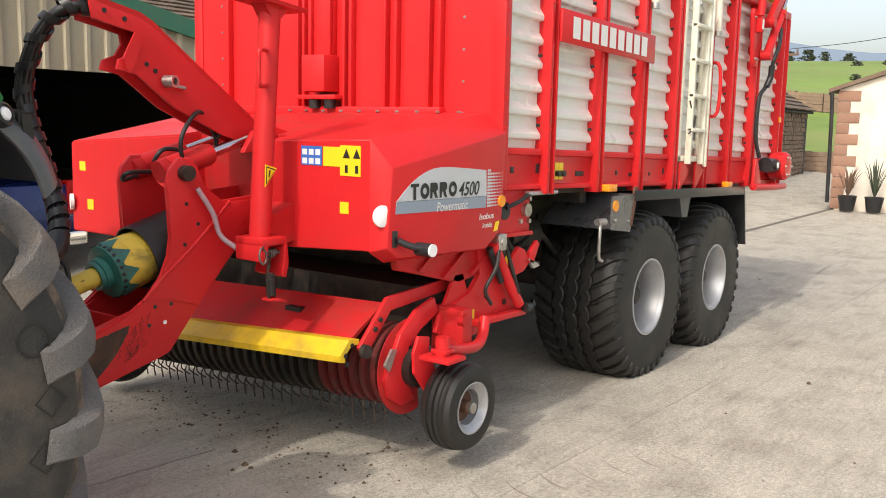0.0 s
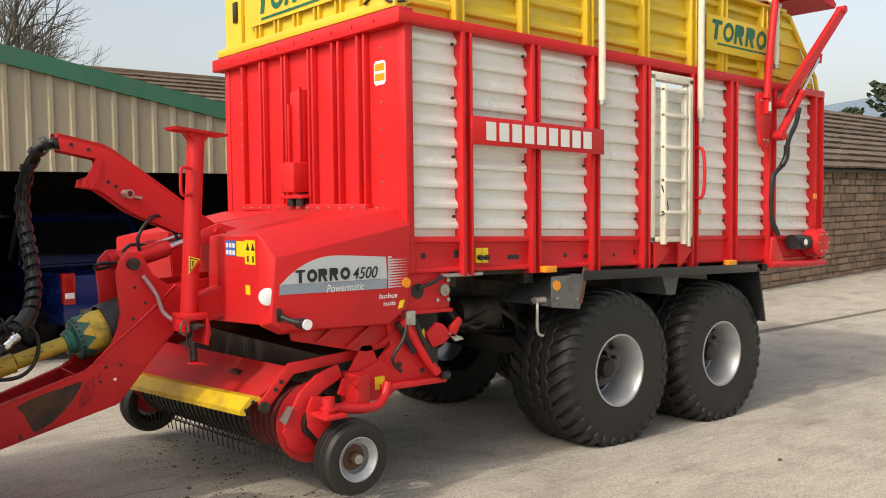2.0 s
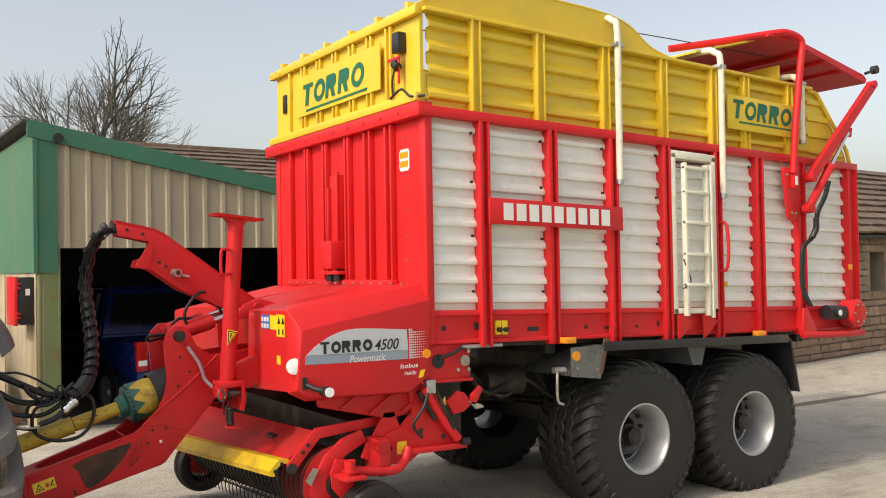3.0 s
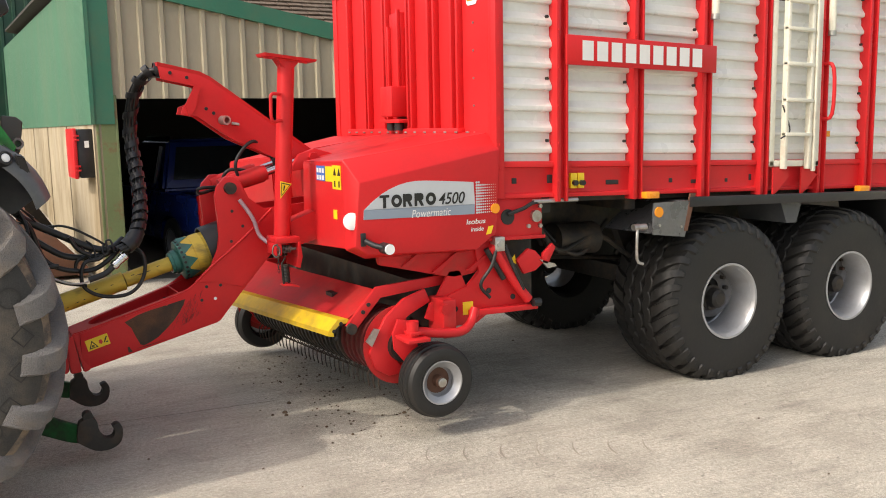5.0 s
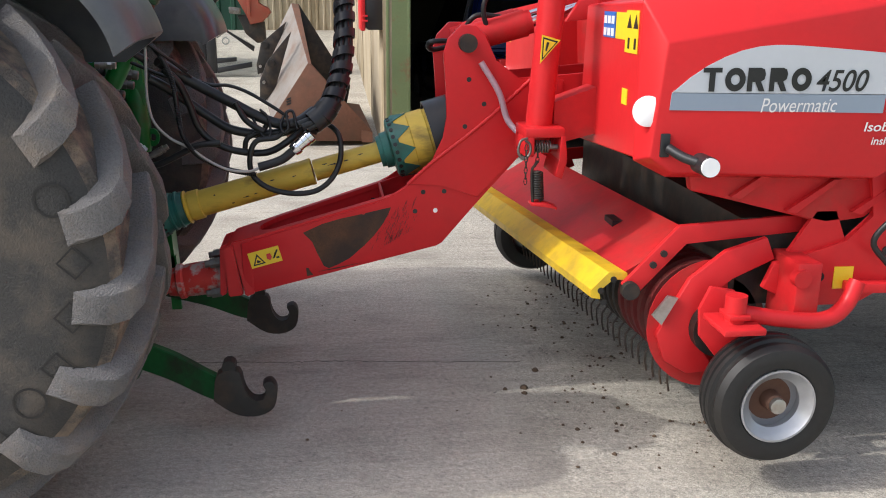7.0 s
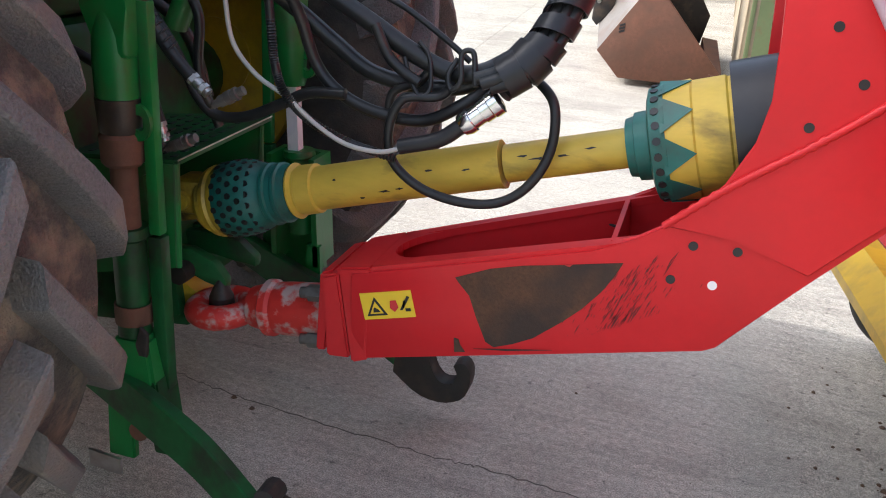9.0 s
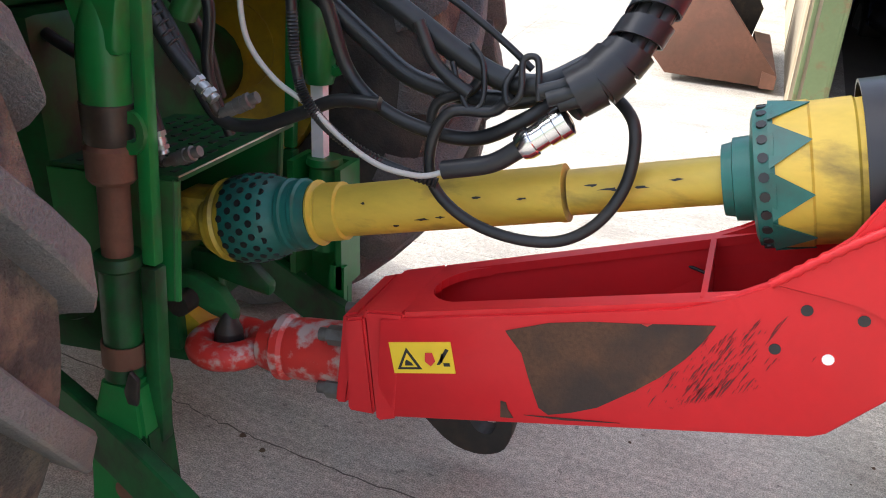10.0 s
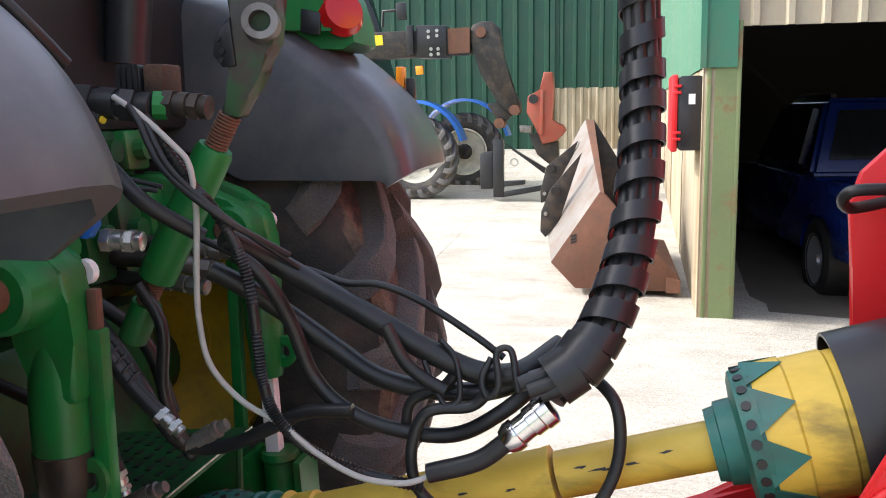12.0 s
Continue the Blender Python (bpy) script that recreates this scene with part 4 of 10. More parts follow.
bm = B()
# near side cover: flat side, chamfered top, front face leaning into it
side = [(3.13, HY, 1.66), (3.09, HY, 1.26), (3.18, HY, 1.20), (3.98, HY, 1.17), (4.14, HY, 1.27), (4.172, HY, 1.84)]
inner = [(3.06, HY + 0.10, 1.81), (3.06, HY + 0.10, 1.23), (3.20, HY + 0.12, 1.16), (3.98, HY + 0.12, 1.14), (4.15, HY + 0.12, 1.25), (4.165, HY + 0.14, 1.95)]
hexa(bm, side, inner)
bmesh.ops.bevel(bm, geom=list(bm.edges), offset=0.008, segments=2, affect="EDGES", profile=0.5)
cover = part("side_cover", bm, RED, wagon, "red side cover with a silver grey decal")
bm = B()
hexa(bm, [(HX, 2.60, 1.235), (HX, 3.40, 1.19), (4.16, 3.40, 1.19), (4.16, 2.60, 1.235)], [(HX, 2.60, 1.80), (HX, 3.35, 1.775), (4.16, 3.35, 1.96), (4.16, 2.64, 1.95)])
bmesh.ops.bevel(bm, geom=list(bm.edges), offset=0.006, segments=1, affect="EDGES")
part("hood_front_cover", bm, RED, wagon)
bm = B()
hexa(bm, [(3.28, 3.40, 1.22), (3.28, 4.10, 1.22), (4.16, 4.10, 1.22), (4.16, 3.40, 1.22)], [(3.24, 3.36, 1.80), (3.24, 4.14, 1.80), (4.16, 4.14, 1.955), (4.16, 3.36, 1.955)])
part("hood_middle", bm, REDDUST, wagon)
bm = B()
hexa(bm, [(HX + 0.05, 4.10, 1.10), (HX + 0.05, 5.38, 1.10), (4.14, 5.40, 1.12), (4.14, 4.10, 1.12)],
     [(HX + 0.02, 4.12, 1.79), (HX + 0.04, 5.35, 1.715), (4.16, 5.40, 1.92), (4.16, 4.12, 1.95)])
bmesh.ops.bevel(bm, geom=list(bm.edges), offset=0.010, segments=2, affect="EDGES")
far_cover = part("far_side_cover", bm, RED, wagon)
for i in range(14):
    bm = B()
    bolt(bm, (4.10, 2.80 + i * 0.16, 1.95), (0, 0, 1), 0.014, 0.012)
    part("hood_bolt", bm, STEEL, wagon)
# decals on the side cover
PY = HY - 0.001


def side_plate(name, pts, mat, parent, lift=0.002, y=PY, label=""):
    bm = B()
    plate(bm, (0, y, 0), (1, 0, 0), (0, 0, 1), pts, lift)
    return part(name, bm, mat, parent, label, smooth=False)


def decal_edge(t):
    """The upper curve of the decal, t from its front to its rear end."""
    return 1.47 + 0.185 * (math.sin(min(1, t * 2.6) * math.pi / 2) ** 0.7) - 0.085 * max(0, t - 0.42) ** 1.2


xs = [3.155 + 0.99 * i / 16 for i in range(17)]
up = [(x, decal_edge(i / 16)) for i, x in enumerate(xs)]
side_plate("decal", [(3.155, 1.488), (3.97, 1.478)] + [p for p in up[::-1] if p[0] < 3.98 and p[1] > 1.49], GREYPANEL, cover, 0.003, label="silver grey swoosh decal")
side_plate("decal_band", [(3.15, 1.428), (3.965, 1.412), (3.968, 1.480), (3.155, 1.490)], BLUEGREY, cover, 0.003)
bm = B()
for i in range(10):
    for j in range(12):
        x = 3.985 + i * 0.0165
        z = 1.42 + j * 0.0185
        r = 0.0085 * (1 - i / 11)
        if z < decal_edge((x - 3.155) / 0.99):
            plate(bm, (x, PY, z), (1, 0, 0), (0, 0, 1), ring_pts(0, 0, r, r, 6), 0.003)
part("decal_dot", bm, GREYPANEL, cover, smooth=False, kind="stuff")
block_word(cover, (3.262, PY - 0.003, 1.493), (1, 0, 0), (0, 0, 1), 0.083, 0.415, "tobbo", INK, 0.0, "black model mark in plain shapes", 0.42)
lettering("model_number", "4500", 0.078, (3.69, PY - 0.002, 1.491), (1, 0, 0), (0, 0, 1), INK, cover, "black model number", 0.25, 0.20, 0.004, 0.012)
lettering("script", "Powermatic", 0.05, (3.49, PY - 0.002, 1.418), (1, 0, 0), (0, 0, 1), PALE, cover, "", 0.2, 0.29, 0.004)
lettering("script", "Isobus", 0.034, (3.90, PY, 1.345), (1, 0, 0), (0, 0, 1), PALE, cover, "", 0.15, 0.15, 0.003, 0.01)
lettering("script", "inside", 0.03, (3.935, PY, 1.295), (1, 0, 0), (0, 0, 1), PALE, cover, "", 0.15, 0.10, 0.003, 0.01)
side_plate("sticker", [(4.055, 1.265), (4.095, 1.27), (4.115, 1.325), (4.075, 1.32)], STICKER, cover)
bm = B()
cyl(bm, (4.128, HY, 1.44), (4.128, HY - 0.012, 1.44), 0.034)
part("side_reflector", bm, ORANGE, cover, "round amber reflector")
bm = B()
lathe(bm, [(0, 0.0001), (0, 0.055), (0.012, 0.055), (0.018, 0.04), (0.018, 0.0001)], (3.085, HY + 0.035, 1.42), (-0.25, -1, 0), 28)
part("round_reflector", bm, REFLECT, wagon, "round white reflector")
bm = B()
box(bm, 3.125, 3.16, HY - 0.012, HY, 1.26, 1.345, 0.004)
sweep(bm, [(3.15, HY - 0.02, 1.295), (3.19, HY - 0.07, 1.27), (3.24, HY - 0.12, 1.255)], 0.018, 10)
cyl(bm, (3.25, HY - 0.16, 1.25), (3.25, HY - 0.07, 1.25), 0.036)
lamp = part("marker_lamp_arm", bm, BLACK, cover, "black rubber arm with a position lamp")
bm = B()
cyl(bm, (3.25, HY - 0.17, 1.25), (3.25, HY - 0.16, 1.25), 0.033)
part("lamp_glass", bm, REFLECT, lamp)


def front_plate(name, y, z, w, h, mat, parent, x=HX - 0.001):
    bm = B()
    plate(bm, (x, y, z), (0, -1, 0), (0, 0, 1), [(0, 0), (w, 0), (w, h), (0, h)], 0.003)
    return part(name, bm, mat, parent, smooth=False)


bs = front_plate("sticker", 3.09, 1.655, 0.15, 0.10, BLUESTICK, wagon)
front_plate("sticker", 2.93, 1.655, 0.12, 0.10, STICKER, wagon)
w = front_plate("sticker", 2.81, 1.61, 0.14, 0.155, STICKER, wagon)
for y in (2.79, 2.72):
    for dy, z, pts in ((0, 1.70, [(0, 0), (0.05, 0), (0.025, 0.05)]), (0.015, 1.625, [(0, 0), (0.02, 0), (0.02, 0.04), (0, 0.04)])):
        bm = B()
        plate(bm, (HX - 0.005, y - dy, z), (0, -1, 0), (0, 0, 1), pts, 0.001)
        part("warning_mark", bm, INK, w, smooth=False)
for i in range(2):
    for j in range(3):
        bm = B()
        plate(bm, (HX - 0.005, 3.08 - j * 0.048, 1.662 + i * 0.047), (0, -1, 0), (0, 0, 1), [(0, 0), (0.034, 0), (0.034, 0.03), (0, 0.03)], 0.001)
        part("sticker_print", bm, PALE, bs, smooth=False)
front_plate("sticker", 2.81, 1.415, 0.06, 0.06, STICKER, wagon)
front_plate("sticker", 5.26, 1.52, 0.07, 0.14, STICKER, far_cover, HX + 0.045)
front_plate("sticker", 5.18, 1.26, 0.07, 0.07, STICKER, far_cover, HX + 0.045)
bm = B()
cyl(bm, (HX + 0.05, 5.36, 1.30), (HX + 0.03, 5.37, 1.30), 0.055)
part("round_reflector", bm, REFLECT, far_cover)
# rear bracket behind the cover
bm = B()
prism(bm, [(4.16, 1.50), (4.56, 1.50), (4.565, 1.23), (4.30, 1.23), (4.05, 1.20), (4.10, 1.35)], HY + 0.06, HY + 0.10, "y", 0.006)
box(bm, 4.10, 4.58, HY + 0.04, HY + 0.20, 1.21, 1.235, 0.004)
part("rear_bracket", bm, RED, wagon)
bm = B()
cyl(bm, (4.27, HY + 0.055, 1.37), (4.27, HY + 0.062, 1.37), 0.055)
part("bracket_hole", bm, BLACK, wagon)
bm = B()
cyl(bm, (4.50, HY + 0.03, 1.37), (4.50, HY + 0.07, 1.37), 0.042)
for x, z in ((4.44, 1.30), (4.54, 1.30), (4.54, 1.44)):
    bolt(bm, (x, HY + 0.06, z), (0, -1, 0), 0.016, 0.02)
part("pivot_washer", bm, STEEL, wagon)
bm = B()
sweep(bm, [(4.27, HY + 0.05, 1.39), (4.38, HY + 0.02, 1.43), (4.48, HY + 0.02, 1.47), (4.70, HY + 0.05, 1.475), (4.85, HY + 0.04, 1.48)], 0.014, 8)
part("cable", bm, HOSE, wagon)
bm = B()
cyl(bm, (4.46, HY + 0.02, 1.475), (4.86, HY + 0.04, 1.478), 0.016, seg=10)
part("brake_line", bm, STEEL, wagon)

# ---- pickup under the hood ----
NY, FY = 2.70, 4.92                       # near and far end of the pickup


def tilt_z(y):
    """The pickup hangs a little lower on the far side."""
    return -0.09 * (y - NY) / (FY - NY)


bm = B()
prof = [(-0.085, -0.030), (-0.088, 0.004), (-0.02, 0.075), (0.055, 0.07), (0.06, 0.04), (0.0, 0.045), (-0.055, -0.002), (-0.050, -0.036)]
rings(bm, [[(3.055 + a - 0.19 * k, NY + (FY - NY) * k, 0.69 + b + tilt_z(NY + (FY - NY) * k)) for a, b in prof] for k in (0, 0.5, 1)])
bar = part("crop_guide_bar", bm, BARYELLOW, wagon, "yellow folded crop guide bar")
for k in range(5):
    bm = B()
    y = NY + 0.12 + k * 0.48
    xb = 3.0 - 0.19 * (y - NY) / (FY - NY)
    box(bm, xb - 0.01, xb, y, y + 0.02, 0.70 + tilt_z(y), 0.715 + tilt_z(y))
    part("bar_slot", bm, INK, bar)
for a, b in ((0.005, 0.045), (-0.045, 0.0), (-0.03, -0.05)):
    bm = B()
    cyl(bm, (3.05 + a, NY - 0.004, 0.69 + b), (3.05 + a, NY + 0.01, 0.69 + b), 0.013, seg=10)
    part("bar_hole", bm, INK, bar)
bm = B()
hexa(bm, [(3.12, NY + 0.08, 0.735), (2.94, FY, 0.66), (2.95, FY, 0.64), (3.13, NY + 0.08, 0.715)], [(3.40, NY + 0.08, 0.90), (3.26, FY, 0.86), (3.26, FY, 0.845), (3.40, NY + 0.08, 0.885)])
part("deflector_plate", bm, REDDUST, wagon, "red deflector plate")
for y in (3.25, 4.1):
    bm = B()
    box(bm, 3.22, 3.30, y, y + 0.12, 0.80 + tilt_z(y) * 0.6, 0.845 + tilt_z(y) * 0.6)
    part("plate_slot", bm, BLACK, wagon)
for y, nm in ((NY - 0.03, 0), (FY + 0.02, 1)):
    dz = tilt_z(y)
    bm = B()
    pts = [(3.08, 0.72 + dz), (3.30, 0.955 + dz), (3.95, 1.0 + dz), (3.95, 0.93 + dz), (3.33, 0.885 + dz), (3.13, 0.66 + dz)]
    prism(bm, pts, y, y + 0.025, "y", 0.004)
    arm = part("guide_arm", bm, RED, wagon)
    bm = B()
    cyl(bm, (3.11, y - 0.03, 0.70 + dz), (3.11, y, 0.70 + dz), 0.036, seg=14)
    part("arm_pin", bm, DARKSTEEL, arm)
    for q in ((3.20, 0.80), (3.24, 0.845)):
        bm = B()
        cyl(bm, (q[0], y - 0.012, q[1] + dz), (q[0], y, q[1] + dz), 0.014, seg=8)
        part("arm_bolt", bm, DARKSTEEL, arm)
# reel with bands and tines
TINE = material("dark_spring_steel", (0.05, 0.038, 0.03), 0.5, metal=0.4, var=0.2, dirt=(0.10, 0.055, 0.03), amount=0.5)
DARKRED = material("dark_dirty_red", (0.13, 0.010, 0.010), 0.6, var=0.2, dirt=(0.07, 0.05, 0.04), amount=0.6, dirt_scale=8)


def reel_axis(k):
    return 3.47 - 0.12 * k, NY - 0.02 + (FY - NY) * k, 0.55 - 0.07 * k


bm = B()
rings(bm, [[(reel_axis(k)[0] + 0.195 * math.cos(a), reel_axis(k)[1], reel_axis(k)[2] + 0.195 * math.sin(a)) for a in [2 * math.pi * i / 28 for i in range(28)]] for k in (0, 1)])
reel = part("pickup_reel", bm, DARKSTEEL, wagon, "dark pickup reel with spring tines")
for i in range(30):
    bm = B()
    lathe(bm, [(-0.022, 0.196), (-0.018, 0.232), (0.018, 0.232), (0.022, 0.196)], reel_axis((i + 0.5) / 30), (0, 1, 0), 28)
    part("reel_band", bm, DARKRED if i < 6 else DARKSTEEL, reel)
for i in range(30):
    cx, y, cz = reel_axis(i / 29)
    for a in (232, 268):
        c, s = math.cos(radians(a)), math.sin(radians(a))
        c2, s2 = math.cos(radians(a + 12)), math.sin(radians(a + 12))
        bm = B()
        sweep(bm, [(cx + c * 0.18, y, cz + s * 0.18), (cx + c * 0.27, y, cz + s * 0.27), (cx + c2 * 0.355, y, cz + s2 * 0.335)], 0.0045, 5, 2)
        part("spring_tine", bm, TINE, reel)
# round shield at the near end and the gear behind it
for y, s in ((NY - 0.10, -1), (FY + 0.08, 1)):
    k = 0 if s < 0 else 1
    cx, cz = 3.45 - 0.14 * k, 0.56 - 0.08 * k
    bm = B()
    pts = [(cx - 0.20, cz + 0.05), (cx - 0.24, cz - 0.03), (cx - 0.20, cz - 0.14), (cx - 0.10, cz - 0.20), (cx + 0.02, cz - 0.19), (cx - 0.05, cz - 0.10), (cx - 0.09, cz), (cx - 0.05, cz + 0.12),
           (cx + 0.05, cz + 0.20), (cx + 0.22, cz + 0.27), (cx + 0.18, cz + 0.36), (cx + 0.02, cz + 0.31), (cx - 0.12, cz + 0.20)]
    prism(bm, pts, y, y + 0.03, "y", 0.005)
    sh = part("reel_shield", bm, RED, wagon)
    bm = B()
    rings(bm, [[(cx + 0.27 * math.cos(a), yy, cz + 0.27 * math.sin(a)) for a in [math.pi * (0.45 + 1.15 * i / 20) for i in range(21)] + [math.pi * 1.6]] for yy in (y + 0.031, y + 0.034)])
    part("shield_rim", bm, REDDUST, sh)
    bm = B()
    cyl(bm, (cx, y + 0.04 * -s, cz), (cx, y - 0.05 * -s, cz), 0.11, seg=24)
    cyl(bm, (cx, y + 0.05 * s, cz), (cx, y, cz), 0.045, seg=12)
    part("reel_bearing", bm, DARKSTEEL, wagon)
    bm = B()
    prism(bm, [(3.18, 0.62), (3.24, 0.70), (3.28, 0.69), (3.22, 0.58)], y - 0.02, y - 0.005, "y")
    part("catch_plate", bm, STEEL, sh)


def gauge_wheel(x, y, z, s):
    r = 0.245
    bm = B()
    lathe(bm, [(-0.07, 0.135), (-0.095, 0.15), (-0.105, 0.19), (-0.095, 0.222), (-0.07, 0.238), (-0.045, r), (-0.04, r - 0.012), (-0.03, r - 0.012), (-0.025, r + 0.002), (-0.005, r + 0.002), (0.0, r - 0.012), (0.006, r - 0.012),
               (0.01, r + 0.002), (0.03, r), (0.035, r - 0.012), (0.045, r - 0.014), (0.07, 0.238), (0.095, 0.222), (0.105, 0.19), (0.095, 0.15), (0.07, 0.135)], (x, y, z), (0, s, 0), 56, closed=True)
    w = part("gauge_wheel", bm, RUBBER, wagon, "small black gauge wheel hanging clear of the ground")
    bm = B()
    lathe(bm, [(0.065, 0.10), (0.085, 0.125), (0.10, 0.138), (0.10, 0.146), (0.07, 0.142), (0.02, 0.12), (0.02, 0.02), (0.01, 0.02), (0.01, 0.115)], (x, y, z), (0, s, 0), 40, closed=True)
    part("rim", bm, SILVER, w)
    bm = B()
    lathe(bm, [(0.021, 0.0001), (0.021, 0.085), (0.026, 0.085), (0.026, 0.04), (0.075, 0.036), (0.088, 0.025), (0.088, 0.0001)], (x, y, z), (0, s, 0), 24)
    part("hub", bm, RUST, w)
    bm = B()
    lathe(bm, [(0.0, 0.0001), (0.0, 0.03), (0.10, 0.03), (0.105, 0.015), (0.105, 0.0001)], (x, y, z), (0, s, 0), 16)
    part("axle_cap", bm, STEEL, w)
    bm = B()
    yi = y - s * 0.13
    prism(bm, [(x - 0.20, z + 0.40), (x - 0.10, z + 0.38), (x - 0.11, z + 0.29), (x + 0.05, z + 0.03), (x - 0.02, z - 0.05), (x - 0.08, z + 0.02), (x - 0.23, z + 0.20), (x - 0.24, z + 0.31)], *sorted((yi, yi - s * 0.02)), "y", 0.004)
    box(bm, x - 0.24, x - 0.08, y - 0.10, y + 0.10, z + 0.285, z + 0.31, 0.006)
    cyl(bm, (x - 0.16, y, z + 0.28), (x - 0.16, y, z + 0.41), 0.04)
    box(bm, x - 0.20, x - 0.12, y - 0.05, y + 0.05, z + 0.325, z + 0.345, 0.004)
    part("wheel_fork", bm, RED, w)
    bm = B()
    sweep(bm, [(x - 0.16, y, z + 0.345), (x + 0.05, y + 0.02 * -s, z + 0.30), (x + 0.22, y - s * 0.04, z + 0.285), (x + 0.31, y - s * 0.06, z + 0.33), (x + 0.36, y - s * 0.08, z + 0.42)], 0.032, 12, 6)
    part("wheel_arm", bm, RED, w)


gauge_wheel(3.580, 2.385, 0.355, -1)
gauge_wheel(3.27, 5.06, 0.30, 1)

# feed rotor housing and its linkage, near side
bm = B()
prism(bm, [(3.28, 1.21), (4.05, 1.20), (4.12, 1.08), (4.02, 0.99), (3.86, 0.97), (3.55, 1.05), (3.30, 1.11)], 2.60, 2.65, "y", 0.01)
part("rotor_housing", bm, REDDUST, wagon)
bm = B()
for x, z in ((3.45, 1.09), (3.68, 1.03), (3.95, 1.02)):
    prism(bm, [(x, z), (x + 0.18, z + 0.12), (x + 0.21, z + 0.12), (x + 0.04, z - 0.01)], 2.575, 2.60, "y")
part("housing_rib", bm, REDDUST, wagon)
bm = B()
prism(bm, [(4.0, 1.22), (4.22, 1.22), (4.30, 1.02), (4.47, 0.78), (4.46, 0.72), (4.10, 0.695), (4.02, 0.64), (3.78, 0.64), (3.62, 0.72), (3.66, 0.82), (3.95, 0.90), (4.05, 1.0)], 2.58, 2.61, "y", 0.005)
sp = part("side_plate", bm, RED, wagon)
for x, z in ((4.12, 0.86), (4.20, 1.0), (4.32, 0.80), (3.85, 0.76)):
    bm = B()
    cyl(bm, (x, 2.574, z), (x, 2.585, z), 0.02, seg=12)
    part("plate_hole", bm, BLACK, sp)
bm = B()
sweep(bm, [(4.12, 2.54, 1.18), (4.30, 2.53, 0.92), (4.42, 2.53, 0.78)], 0.035, 10, 4)
box(bm, 3.95, 4.50, 2.52, 2.58, 0.705, 0.745, 0.006)
part("push_rod", bm, RED, wagon)
bm = B()
cyl(bm, (4.08, 2.54, 1.16), (4.22, 2.54, 0.94), 0.02, seg=10)
sweep(bm, [(4.16, 2.52, 1.20), (4.10, 2.50, 1.05), (4.02, 2.52, 0.92), (4.10, 2.53, 0.82)], 0.012, 8)
sweep(bm, [(4.22, 2.52, 1.18), (4.28, 2.50, 1.02), (4.36, 2.50, 0.86)], 0.012, 8)
cyl(bm, (4.44, 2.50, 0.76), (4.50, 2.50, 0.76), 0.03, seg=8)
part("hydraulic_line", bm, HOSE, wagon)
bm = B()
prism(bm, [(4.53, 1.06), (4.66, 1.02), (4.68, 1.0), (4.60, 0.99)], 2.54, 2.56, "y")
part("bracket_plate", bm, STEEL, wagon)
bm = B()
box(bm, 4.13, 4.21, 2.50, 2.57, 1.14, 1.24, 0.006)
cyl(bm, (4.17, 2.49, 1.19), (4.17, 2.51, 1.19), 0.025, seg=12)
part("pivot_lug", bm, STEEL, wagon)
bm = B()
prism(bm, [(4.34, 1.06), (4.44, 1.14), (4.50, 1.12), (4.58, 1.04), (4.50, 0.98), (4.40, 0.96)], 2.55, 2.58, "y", 0.004)
prism(bm, [(4.56, 1.10), (4.64, 1.17), (4.67, 1.14), (4.60, 1.02), (4.55, 1.03)], 2.54, 2.57, "y", 0.004)
part("linkage_plate", bm, RED, wagon)
side_plate("sticker", [(3.91, 0.71), (3.99, 0.71), (3.99, 0.80), (3.91, 0.80)], STICKER, sp, 0.004, 2.579)
side_plate("sticker", [(4.30, 1.06), (4.34, 1.10), (4.35, 1.03)], STICKER, sp, 0.004, 2.579)
bm = B()
box(bm, 3.68, 3.78, 2.44, 2.66, 0.60, 0.86, 0.01)
cyl(bm, (3.70, 2.43, 0.80), (3.70, 2.47, 0.80), 0.035)
part("tine_box", bm, REDDUST, wagon)
bm = B()
prism(bm, [(3.82, 1.02), (3.90, 1.02), (3.98, 0.84), (3.72, 0.86)], 2.60, 2.62, "y")
part("gusset", bm, RED, wagon)
bm = B()
box(bm, 4.0, 4.6, 2.75, 4.9, 0.75, 1.35)
box(bm, 3.55, 4.05, 2.68, 4.9, 0.62, 0.98)
part("rotor_body", bm, DARKSTEEL, wagon)

# ---- drawbar ----
DULLSTEEL = material("dull_steel", (0.20, 0.19, 0.175), 0.45, metal=0.6, var=0.3, dirt=(0.08, 0.05, 0.035), amount=0.7, dirt_scale=14)
DY0, DY1 = 3.405, 3.84


def far_y(x):
    """The drawbar narrows towards its nose."""
    return DY1 - 0.15 * min(1.0, max(0.0, (2.3 - x) / 0.75))


def top_z(x):
    return 0.724 + 0.281 * (x - 1.502)


